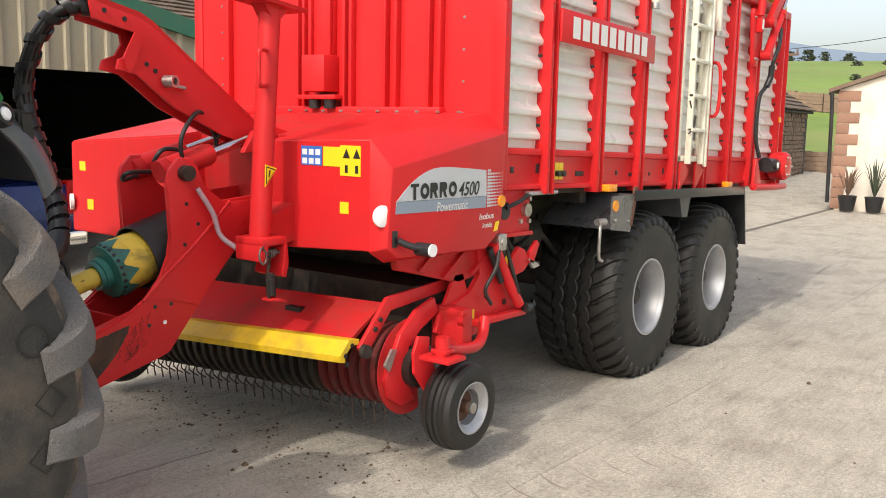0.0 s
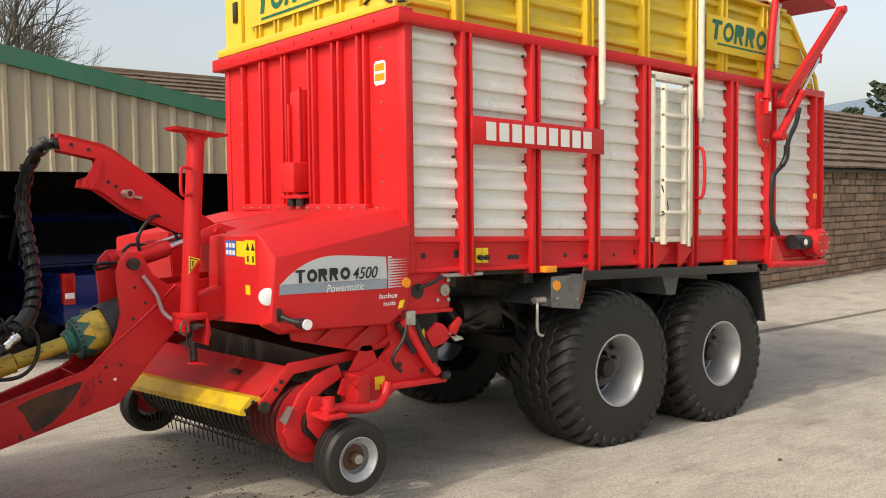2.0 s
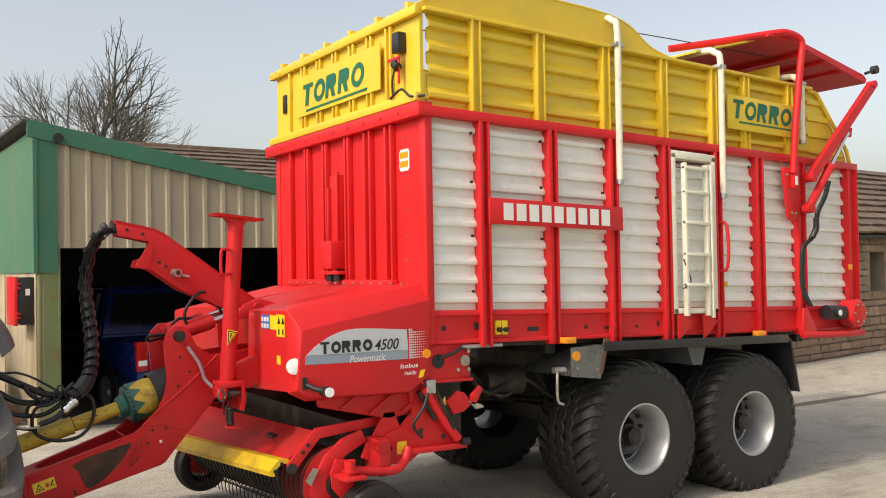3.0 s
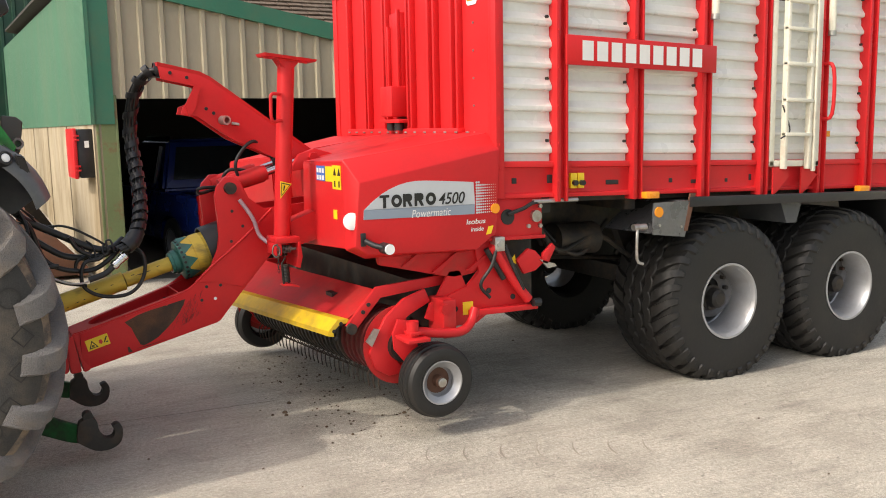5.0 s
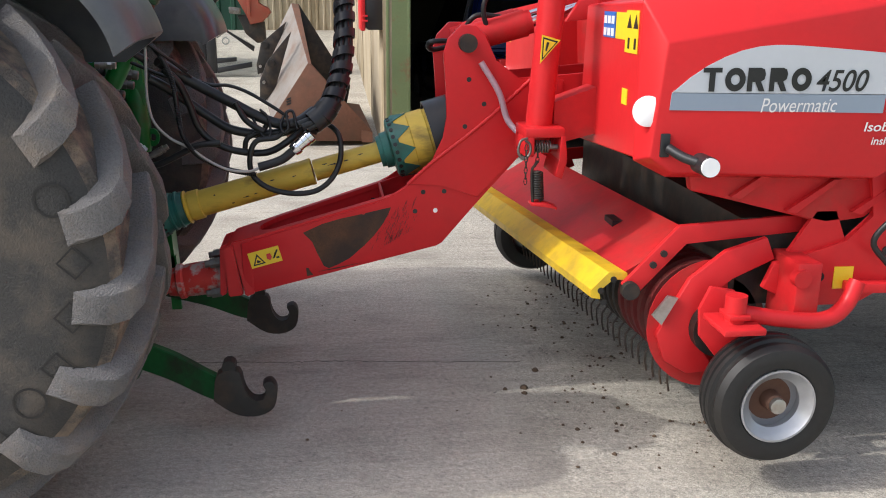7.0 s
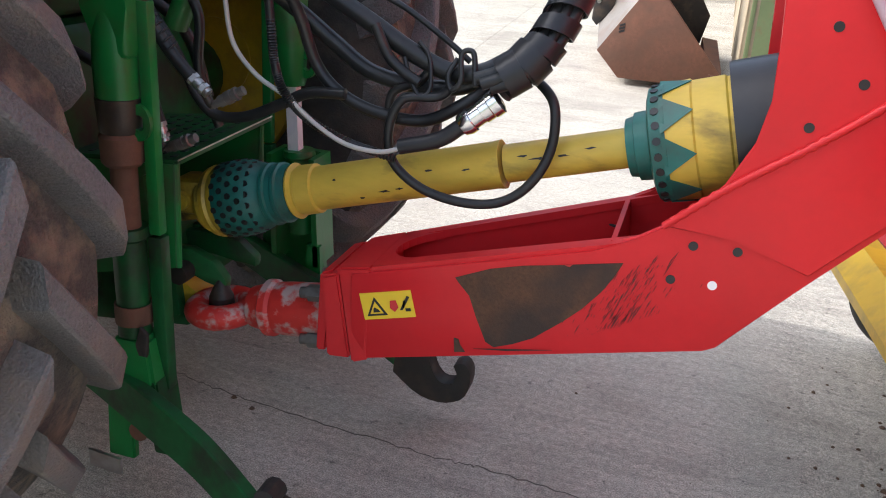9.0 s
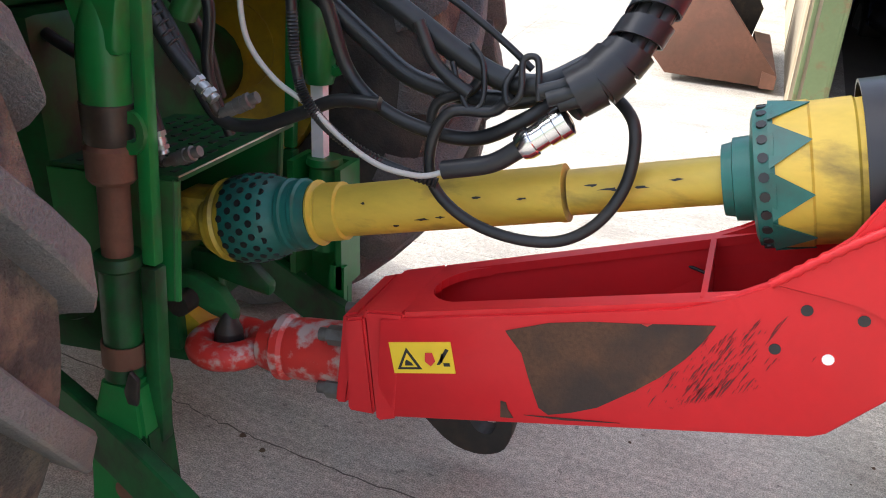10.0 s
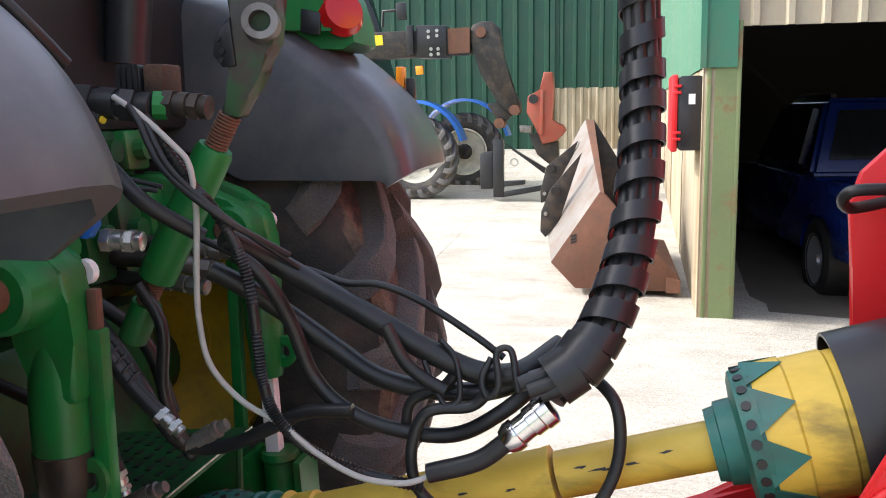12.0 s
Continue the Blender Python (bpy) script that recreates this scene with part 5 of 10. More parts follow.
cheek = [(1.55, 0.478), (1.545, 0.724), (1.83, 0.803), (2.15, 0.895), (2.25, 0.937), (2.33, 0.990), (2.42, 1.087), (2.468, 1.19), (2.484, 1.285), (2.470, 1.43), (2.458, 1.56), (2.478, 1.628), (2.535, 1.686), (2.60, 1.686),
         (2.65, 1.64), (2.69, 1.53), (2.80, 1.45), (3.30, 1.50), (3.30, 1.33), (3.03, 1.33), (2.803, 1.098), (2.64, 0.917), (2.46, 0.705), (2.432, 0.690)]
for y in (DY0, DY1 - 0.03):
    bm = B()
    prism(bm, cheek, y, y + 0.03, "y", 0.006)
    if y != DY0:
        for v in bm.verts:
            v.co.y += far_y(v.co.x) - DY1
    ck = part("drawbar_side", bm, RED, wagon, "red drawbar side plate, paint worn to rust")
    out = y - 0.001 if y == DY0 else y + 0.031
    sg = -1 if y == DY0 else 1
    for x, z in ((2.334, 0.858), (2.427, 0.860), (2.371, 0.947), (2.467, 0.949), (2.558, 1.244), (2.643, 1.344), (2.573, 1.452)):
        bm = B()
        cyl(bm, (x, out + 0.001 * sg, z), (x, out - 0.004 * sg, z), 0.011, seg=12)
        part("plate_hole", bm, REFLECT if (x, y) == (2.427, DY0) else BLACK, ck)
    bm = B()
    cyl(bm, (2.562, out + 0.045 * sg, 1.610), (2.562, out - 0.01 * sg, 1.610), 0.040, seg=18)
    part("cylinder_pin", bm, DARKSTEEL, ck)
    # edge of the rear plate, lapped over the nose plate and welded
    bm = B()
    seam = [(2.30, 0.985), (2.419, 1.09), (2.562, 1.198), (2.679, 1.294), (2.849, 1.45)]
    prism(bm, seam + [(3.0, 1.45), (3.0, 1.31), (2.79, 1.105), (2.62, 0.92), (2.45, 0.98)], *sorted((out, out - 0.006 * -sg)), "y", 0.002)
    part("lap_plate", bm, RED, ck)
    bm = B()
    sweep(bm, [(x, out + 0.004 * sg, z) for x, z in seam], lambda f: 0.009 + 0.002 * math.sin(f * 160), 8, 12)
    part("weld_bead", bm, RED, ck)
bm = B()
hexa(bm, [(2.43, DY0 + 0.03, 0.71), (2.43, DY1 - 0.03, 0.71), (2.45, DY1 - 0.03, 0.71), (2.45, DY0 + 0.03, 0.71)], [(3.0, DY0 + 0.03, 1.32), (3.0, DY1 - 0.03, 1.32), (3.02, DY1 - 0.03, 1.32), (3.02, DY0 + 0.03, 1.32)])
hexa(bm, [(1.60, DY0 + 0.03, 0.50), (1.60, far_y(1.6) - 0.03, 0.50), (2.45, DY1 - 0.03, 0.705), (2.45, DY0 + 0.03, 0.705)], [(1.60, DY0 + 0.03, 0.52), (1.60, far_y(1.6) - 0.03, 0.52), (2.43, DY1 - 0.03, 0.73), (2.43, DY0 + 0.03, 0.73)])
part("drawbar_floor", bm, REDDUST, wagon)
# top plate with its long rounded opening
bm = B()


def top_slab(x0, x1, ya0, yb0, ya1, yb1, thick=0.022):
    hexa(bm, [(x0, ya0, top_z(x0) - thick), (x1, ya1, top_z(x1) - thick), (x1, yb1, top_z(x1) - thick), (x0, yb0, top_z(x0) - thick)],
         [(x0, ya0, top_z(x0)), (x1, ya1, top_z(x1)), (x1, yb1, top_z(x1)), (x0, yb0, top_z(x0))])


top_slab(1.50, 1.62, DY0 + 0.02, far_y(1.5) - 0.02, DY0 + 0.02, far_y(1.62) - 0.02)
top_slab(1.60, 2.25, DY0 + 0.008, DY0 + 0.055, DY0 + 0.008, DY0 + 0.055)
top_slab(1.60, 2.30, far_y(1.6) - 0.050, far_y(1.6) - 0.008, far_y(2.3) - 0.05, far_y(2.3) - 0.008)
for y, sd in ((DY0 + 0.05, 1), (far_y(1.62) - 0.045, -1)):
    for i in range(6):
        a0, a1 = math.pi / 2 * i / 6, math.pi / 2 * (i + 1) / 6
        c = (1.62 + 0.10, y + sd * 0.10)
        p0, p1 = (c[0] - 0.10 * math.cos(a0), c[1] - sd * 0.10 * math.sin(a0)), (c[0] - 0.10 * math.cos(a1), c[1] - sd * 0.10 * math.sin(a1))
        tri = [(1.615, y - sd * 0.005), p0, p1]
        hexa(bm, [(px, py, top_z(px) - 0.022) for px, py in tri], [(px, py, top_z(px)) for px, py in tri])
part("drawbar_top", bm, RED, wagon)
bm = B()
hexa(bm, [(2.215, DY0 + 0.03, 0.66), (2.227, DY0 + 0.03, 0.66), (2.227, DY1 - 0.05, 0.66), (2.215, DY1 - 0.05, 0.66)], [(2.185, DY0 + 0.03, 0.918), (2.197, DY0 + 0.03, 0.918), (2.197, DY1 - 0.05, 0.918), (2.185, DY1 - 0.05, 0.918)])
part("cross_plate", bm, RED, wagon)
bm = B()
sweep(bm, [(2.02, DY1 - 0.06, 0.80), (2.08, DY1 - 0.055, 0.828), (2.14, DY1 - 0.06, 0.838), (2.19, DY1 - 0.07, 0.832)], 0.004, 8)
part("earth_cable", bm, HOSE, wagon)
bm = B()
hexa(bm, [(1.556, DY0 - 0.010, 0.472), (1.556, far_y(1.55) + 0.012, 0.472), (1.60, far_y(1.6), 0.485), (1.60, DY0, 0.485)], [(1.503, DY0 + 0.015, 0.728), (1.503, far_y(1.5) - 0.02, 0.728), (1.60, far_y(1.6), 0.752), (1.60, DY0, 0.752)])
bmesh.ops.bevel(bm, geom=list(bm.edges), offset=0.006, segments=2, affect="EDGES")
part("nose_block", bm, RED, wagon)
NY1 = far_y(1.5)
for x0, x1, x2, x3, ins in ((1.438, 1.468, 1.458, 1.488, 0.025), (1.478, 1.545, 1.470, 1.505, 0.008)):
    bm = B()
    hexa(bm, [(x0, DY0 + ins, 0.468), (x1, DY0 + ins, 0.474), (x1, NY1 - ins, 0.474), (x0, NY1 - ins, 0.468)], [(x2 - 0.01, DY0 + ins, 0.700), (x3, DY0 + ins, 0.716), (x3, NY1 - ins, 0.716), (x2 - 0.01, NY1 - ins, 0.700)])
    bmesh.ops.bevel(bm, geom=list(bm.edges), offset=0.006, segments=2, affect="EDGES")
    part("hitch_flange", bm, RED, wagon)
for y in (DY0 + 0.075, NY1 - 0.06):
    for z in (0.475, 0.618):
        bm = B()
        cyl(bm, (1.395, y, z - 0.006), (1.442, y, z), 0.024, seg=6)
        cyl(bm, (1.372, y, z - 0.009), (1.395, y, z - 0.006), 0.016, seg=12)
        part("hitch_bolt", bm, DULLSTEEL, wagon)
CYD = (DY0 + NY1) / 2
WORNRED = material("chipped_red_paint", (0.55, 0.03, 0.022), 0.5, var=0.15, dirt=(0.45, 0.40, 0.36), amount=0.8, dirt_scale=16, ramp=(0.5, 0.6), bump=0.2)
bm = B()
lathe(bm, [(0, 0.0001), (0, 0.080), (-0.15, 0.078), (-0.18, 0.075), (-0.19, 0.083), (-0.21, 0.083), (-0.22, 0.07), (-0.26, 0.06), (-0.26, 0.0001)], (1.45, CYD, 0.535), (1, 0, 0.13), 28)
eye = part("drawbar_eye", bm, WORNRED, wagon, "chipped red towing eye on the tractor's hitch pin")
bm = B()
n = 28
loops = [[(1.09 + (0.078 + 0.036 * math.cos(b)) * math.cos(a), CYD + (0.078 + 0.036 * math.cos(b)) * math.sin(a), 0.478 + 0.036 * math.sin(b) + 0.06 * math.cos(a) * 0.1) for b in [2 * math.pi * j / 12 for j in range(12)]] for a in [2 * math.pi * i / n for i in range(n)]]
rings(bm, loops, closed=True)
part("ring", bm, WORNRED, eye)
# worn patch on the near side
RUSTPATCH = material("worn_through_rust", (0.092, 0.042, 0.020), 0.75, var=0.5, fine=160, grain=1.0, dirt=(0.030, 0.022, 0.018), amount=0.85, dirt_scale=5, ramp=(0.42, 0.62), bump=0.25)
patch = [(1.824, 0.768), (1.833, 0.757), (1.863, 0.726), (1.884, 0.673), (1.914, 0.608), (1.936, 0.597), (1.983, 0.616), (2.033, 0.643), (2.099, 0.701), (2.142, 0.744), (2.182, 0.796), (2.208, 0.841), (2.224, 0.879), (2.149, 0.863), (2.072, 0.846), (1.992, 0.830), (1.910, 0.807)]
wp = side_plate("worn_patch", patch, RUSTPATCH, wagon, 0.0015, DY0 - 0.0005, "rust and dark primer where the paint is worn off")
for pts, mat in (([(1.832, 0.602), (1.844, 0.601), (1.850, 0.585), (1.864, 0.568), (1.836, 0.562)], RUSTPATCH), ([(1.885, 0.582), (1.96, 0.597), (2.083, 0.620), (1.97, 0.594)], RUSTPATCH), ([(2.090, 0.8495), (2.108, 0.854), (2.101, 0.847)], WORNRED)):
    side_plate("paint_chip", pts, mat, wp, 0.0022, DY0 - 0.0005)
random.seed(4)
for mat, n, grow in ((DARKRED, 260, 1.2), (INK, 70, 0.8)):
    bm = B()
    for i in range(n):
        k = random.gauss(0.5, 0.24)
        x = 2.135 + 0.20 * k
        z = 0.655 + 0.12 * k + random.random() ** 1.6 * 0.14
        L = random.uniform(0.006, 0.05) * random.random() ** 2 * grow
        plate(bm, (x, DY0 - 0.0005, z), (0.38, 0, 0.925), (-0.925, 0, 0.38), [(0, 0.0004), (L * 0.4, 0), (L, 0.0008), (L * 0.6, 0.0008 + L * 0.06)], 0.0006 if mat is DARKRED else 0.0010)
    part("scratch", bm, mat, wagon, smooth=False, kind="stuff")
SX, SZ, RT, UPV = 1.590, 0.604, (1, 0, 0.262), (-0.262, 0, 1)
bm = B()
plate(bm, (SX, DY0 - 0.0005, SZ), RT, UPV, [(0, 0), (0.143, 0), (0.143, 0.074), (0, 0.074)], 0.002)
hs = part("sticker", bm, STICKER, wagon, "yellow and black crush warning sticker", smooth=False)
for k, (mat, tri) in enumerate(((INK, [(0.010, 0.010), (0.068, 0.010), (0.039, 0.062)]), (STICKER, [(0.020, 0.016), (0.058, 0.016), (0.039, 0.050)]))):
    bm = B()
    plate(bm, (SX, DY0 - 0.0026 - 0.0012 * k, SZ), RT, UPV, tri, 0.0008)
    part("warning_triangle", bm, mat, hs, smooth=False)
for mark, mat in (([(0.030, 0.020), (0.050, 0.020), (0.046, 0.027), (0.036, 0.034), (0.032, 0.030)], INK), ([(0.078, 0.030), (0.090, 0.018), (0.102, 0.030), (0.098, 0.050), (0.082, 0.050)], CASERED), ([(0.104, 0.022), (0.112, 0.022), (0.137, 0.056), (0.130, 0.060)], INK),
                  ([(0.112, 0.030), (0.117, 0.026), (0.124, 0.046), (0.119, 0.048)], INK), ([(0.120, 0.018), (0.134, 0.018), (0.134, 0.026), (0.120, 0.026)], INK)):
    bm = B()
    plate(bm, (SX, DY0 - 0.0046, SZ), RT, UPV, mark, 0.0006)
    part("warning_mark", bm, mat, hs, smooth=False)
# lift cylinders from the drawbar to the frame
for y in (3.60, 3.83):
    bm = B()
    cyl(bm, (2.55, y, 1.605), (2.60, y, 1.62), 0.06, seg=14)
    cyl(bm, (2.60, y, 1.62), (2.86, y, 1.69), 0.062, seg=24)
    cyl(bm, (2.86, y, 1.69), (2.885, y, 1.697), 0.055, seg=24)
    c = part("drawbar_cylinder", bm, REDDUST, wagon, "red hydraulic cylinder")
    bm = B()
    cyl(bm, (2.88, y, 1.696), (3.14, y, 1.775), 0.03, seg=16)
    part("piston_rod", bm, CHROME, c)
bm = B()
prism(bm, [(3.02, 1.70), (3.10, 1.82), (3.22, 1.86), (3.36, 1.82), (3.40, 1.74)], 3.48, 3.52, "y", 0.006)
cyl(bm, (3.20, 3.44, 1.80), (3.20, 3.54, 1.80), 0.035, seg=6)
part("cylinder_bracket", bm, RED, wagon)
for pts in ([(2.70, 3.58, 1.60), (2.66, 3.55, 1.78), (2.80, 3.58, 1.92), (2.95, 3.64, 1.80), (2.98, 3.66, 1.70)], [(2.60, 3.72, 1.60), (2.44, 3.70, 1.60), (2.45, 3.76, 1.56), (2.60, 3.80, 1.59)],
            [(2.85, 3.70, 1.70), (2.65, 3.68, 1.72), (2.62, 3.72, 1.64), (2.85, 3.76, 1.66)], [(2.95, 3.62, 1.78), (3.05, 3.60, 1.90), (3.15, 3.62, 1.84)]):
    bm = B()
    sweep(bm, pts, 0.012, 12, 10)
    part("hydraulic_hose", bm, HOSE, wagon)
CLEAR = material("clear_hose", (0.42, 0.30, 0.34), 0.3, var=0.1)
bm = B()
sweep(bm, [(2.62, DY0 - 0.03, 1.53), (2.70, DY0 - 0.05, 1.40), (2.74, DY0 - 0.06, 1.28), (2.80, DY0 - 0.12, 1.21)], 0.014, 8)
part("clear_tube", bm, CLEAR, wagon)
# parking jack
bm = B()
cyl(bm, (2.83, 3.15, 1.22), (2.915, 3.15, 2.44), 0.056, seg=28)
jk = part("parking_jack", bm, RED, wagon, "red parking jack swung upright, foot plate uppermost")
bm = B()
hexa(bm, [(2.75, 3.06, 2.475), (2.75, 3.24, 2.475), (3.09, 3.24, 2.44), (3.09, 3.06, 2.44)], [(2.74, 3.05, 2.495), (2.74, 3.25, 2.495), (3.10, 3.25, 2.455), (3.10, 3.05, 2.455)])
prism(bm, [(2.83, 2.47), (3.0, 2.455), (2.95, 2.40), (2.88, 2.40)], 3.10, 3.20, "y")
part("foot_plate", bm, RED, jk)
bm = B()
sweep(bm, [(2.85, 3.10, 2.06), (2.78, 3.08, 2.06), (2.775, 3.08, 2.18), (2.785, 3.08, 2.23), (2.85, 3.10, 2.23)], 0.011, 8, 4)
part("jack_handle", bm, RED, jk)
bm = B()
box(bm, 2.755, 2.925, 3.04, 3.25, 1.245, 1.288, 0.010)
box(bm, 2.755, 2.797, 3.04, 3.25, 1.165, 1.25, 0.010)
box(bm, 2.78, 2.91, 3.20, 3.25, 1.16, 1.25)
prism(bm, [(2.905, 1.255), (2.926, 1.255), (2.938, 1.15), (2.918, 1.07), (2.885, 1.085), (2.908, 1.15)], 3.04, 3.25, "y", 0.004)
part("jack_socket", bm, RED, jk)
bm = B()
coil(bm, (2.80, 3.085, 1.205), (2.87, 3.085, 1.203), 0.023, 0.0045, 6)
sp3 = part("lock_spring", bm, DULLSTEEL, jk)
bm = B()
cyl(bm, (2.77, 3.085, 1.205), (2.905, 3.085, 1.202), 0.011, seg=12)
sweep(bm, [(2.765, 3.045, 1.245), (2.735, 3.035, 1.235), (2.725, 3.03, 1.19), (2.75, 3.03, 1.16), (2.775, 3.035, 1.185), (2.775, 3.04, 1.22), (2.755, 3.04, 1.238)], 0.0055, 8)
part("lock_pin", bm, DULLSTEEL, jk)
bm = B()
hexa(bm, [(2.90, 3.15, 1.20), (3.10, 3.15, 1.25), (3.10, 3.30, 1.25), (2.90, 3.30, 1.20)], [(2.90, 3.15, 1.38), (3.10, 3.15, 1.45), (3.10, 3.30, 1.45), (2.90, 3.30, 1.38)])
part("jack_mount", bm, REDDUST, wagon)
bm = B()
coil(bm, (2.813, 3.05, 1.105), (2.821, 3.05, 0.985), 0.020, 0.0055, 12)
ts = part("tension_spring", bm, DARKSTEEL, wagon)
bm = B()
sweep(bm, [(2.812, 3.05, 1.150), (2.800, 3.045, 1.130), (2.788, 3.04, 1.112), (2.790, 3.04, 1.04), (2.796, 3.04, 0.975)], 0.006, 8, 4)
part("spring_hook", bm, DARKSTEEL, ts)
bm = B()
prism(bm, [(2.785, 0.976), (2.845, 0.976), (2.90, 0.955), (2.895, 0.945), (2.84, 0.962), (2.785, 0.964)], 3.015, 3.085, "y", 0.003)
part("spring_seat", bm, RED, ts, "red lug under the spring")
bm = B()
for x, y, z0, n in ((2.752, 3.0, 1.212, 7), (2.812, 3.05, 1.20, 3)):
    for i in range(n):
        z = z0 - i * 0.023
        loop = [(x + (0.0 if i % 2 else 0.0065 * math.cos(a)), y + (0.0065 * math.cos(a) if i % 2 else 0.0), z + 0.015 * math.sin(a)) for a in [2 * math.pi * k / 10 for k in range(10)]]
        rings(bm, [[p + (o * math.cos(b) + Vector((0, 1, 0) if not i % 2 else (1, 0, 0)) * math.sin(b)) * 0.0024 for b in [2 * math.pi * m / 5 for m in range(5)]]
                   for p, o in [(Vector(q), (Vector(q) - Vector((x, y, z))).normalized()) for q in loop]], closed=True)
part("chain", bm, DARKSTEEL, wagon)
tri = [(0.012, 0.115), (0.088, 0.088), (0.0, 0.0)]
cx, cz = sum(q[0] for q in tri) / 3, sum(q[1] for q in tri) / 3
sj = None
for k, (f, mat) in enumerate(((1.0, STICKER), (0.80, INK), (0.62, STICKER))):
    bm = B()
    plate(bm, (2.815, 3.088, 1.545), (1, 0, 0.07), (-0.07, 0, 1), [(cx + (x - cx) * f, cz + (z - cz) * f) for x, z in tri], 0.004 + 0.002 * k)
    w = part("sticker" if k == 0 else "sticker_triangle", bm, mat, sj or jk, smooth=False)
    sj = sj or w
bm = B()
plate(bm, (2.815, 3.088, 1.545), (1, 0, 0.07), (-0.07, 0, 1), [(0.030, 0.085), (0.040, 0.082), (0.027, 0.048), (0.022, 0.052)], 0.010)
part("sticker_mark", bm, INK, sj, smooth=False)
# hose arm
arm_pts = [(2.17, 2.455), (2.45, 2.395), (2.52, 2.36), (3.24, 1.84), (3.30, 1.70), (2.95, 1.80), (2.64, 1.94), (2.42, 2.10), (2.31, 2.115), (2.325, 2.165), (2.40, 2.19), (2.44, 2.25), (2.43, 2.30), (2.19, 2.345)]
bm = B()
for y in (3.58, 3.72):
    prism(bm, arm_pts, y, y + 0.018, "y", 0.003)
arm = part("hose_arm", bm, RED, wagon, "red arm that carries the hydraulic hoses")
bm = B()
for a, b in ((0, 1), (1, 2), (2, 3)):
    (xa, za), (xb, zb) = arm_pts[a], arm_pts[b]
    hexa(bm, [(xa, 3.58, za - 0.02), (xa, 3.74, za - 0.02), (xb, 3.74, zb - 0.02), (xb, 3.58, zb - 0.02)], [(xa, 3.575, za + 0.006), (xa, 3.745, za + 0.006), (xb, 3.745, zb + 0.006), (xb, 3.575, zb + 0.006)])
part("arm_cover", bm, RED, arm)
bm = B()
lathe(bm, [(-0.012, 0.032), (-0.012, 0.02), (0.05, 0.02), (0.05, 0.032)], (2.588, 3.56, 2.07), (0.3, -1, 0), 18, closed=True)
cyl(bm, (2.65, 3.57, 2.05), (2.70, 3.56, 2.04), 0.01, seg=8)
part("socket_ring", bm, STEEL, arm)
for x, z in ((2.48, 2.15), (2.53, 2.12), (2.25, 2.39), (2.36, 2.36)):
    bm = B()
    cyl(bm, (x, 3.574, z), (x, 3.58, z), 0.012, seg=10)
    part("arm_hole", bm, BLACK, arm)
bm = B()
prism(bm, [(2.40, 2.30), (2.44, 2.30), (2.40, 2.15), (2.36, 2.10), (2.33, 2.17)], 3.55, 3.562, "y")
part("hose_comb", bm, RED, arm)

# ---- drive shaft ----
LEAN["on"] = 1.0
PA, PB = Vector((1.12, 3.72, 0.775)), Vector((2.58, 3.72, 1.03))
PD = (PB - PA).normalized()


def along(x):
    return PA + PD * ((x - PA.x) / PD.x)


shaft = thing("drive_shaft", 1.85, 3.72, 0.90, "yellow guarded drive shaft between tractor and wagon, scuffed and dirty", "drive shaft")
bm = B()
lathe(bm, [(0, 0.0001), (0, 0.062), (0.525, 0.062), (0.535, 0.064), (0.545, 0.064), (0.545, 0.052), (0.545, 0.0001)], along(1.395), PD, 32)
part("outer_tube", bm, PTOYELLOW, shaft)
bm = B()
lathe(bm, [(0, 0.0001), (0, 0.05), (0.35, 0.05), (0.35, 0.0001)], along(1.94), PD, 32)
part("inner_tube", bm, PTOYELLOW, shaft)
bm = B()
lathe(bm, [(0.0, 0.05), (0.0, 0.078), (0.006, 0.080), (0.012, 0.066), (0.018, 0.066), (0.022, 0.071), (0.07, 0.070), (0.074, 0.064), (0.074, 0.05)], along(1.330), PD, 32, closed=True)
part("tube_collar", bm, PTOYELLOW, shaft)
# perforated green cone at the tractor end
bm = B()
lathe(bm, [(0.0, 0.102), (0.012, 0.110), (0.06, 0.112), (0.10, 0.106), (0.128, 0.096), (0.138, 0.088), (0.150, 0.086), (0.154, 0.090), (0.164, 0.090), (0.168, 0.084), (0.184, 0.083), (0.188, 0.087), (0.198, 0.087), (0.202, 0.080), (0.225, 0.076), (0.226, 0.062),
           (0.15, 0.066), (0.11, 0.088), (0.06, 0.102), (0.0, 0.096)], along(1.105), PD, 48, closed=True)
g = part("guard_cone", bm, PTOGREEN, shaft, "teal perforated guard cone")
d, u, w = frame_of(PD)
for k, (a, r) in enumerate(((0.016, 0.110), (0.042, 0.1117), (0.068, 0.1113), (0.094, 0.107), (0.117, 0.0995))):
    for i in range(20):
        t = 2 * math.pi * (i + 0.5 * (k % 2)) / 20
        nrm = u * math.cos(t) + w * math.sin(t)
        q = along(1.105) + PD * a + nrm * (r - 0.004)
        bm = B()
        cyl(bm, q, q + nrm * 0.005, 0.0092, seg=8)
        part("cone_hole", bm, INK, g)
GREASY = material("greasy_yellow_plastic", (0.50, 0.34, 0.03), 0.45, var=0.2, dirt=(0.025, 0.022, 0.018), amount=0.95, dirt_scale=6, ramp=(0.42, 0.58))
bm = B()
lathe(bm, [(-0.07, 0.05), (-0.07, 0.080), (-0.055, 0.090), (-0.045, 0.088), (-0.035, 0.102), (-0.02, 0.106), (-0.012, 0.100), (0.0, 0.108), (0.02, 0.108), (0.02, 0.05)], along(1.105), PD, 40, closed=True)
part("inner_ring", bm, GREASY, shaft)
bm = B()
cyl(bm, along(0.88), along(1.08), 0.045)
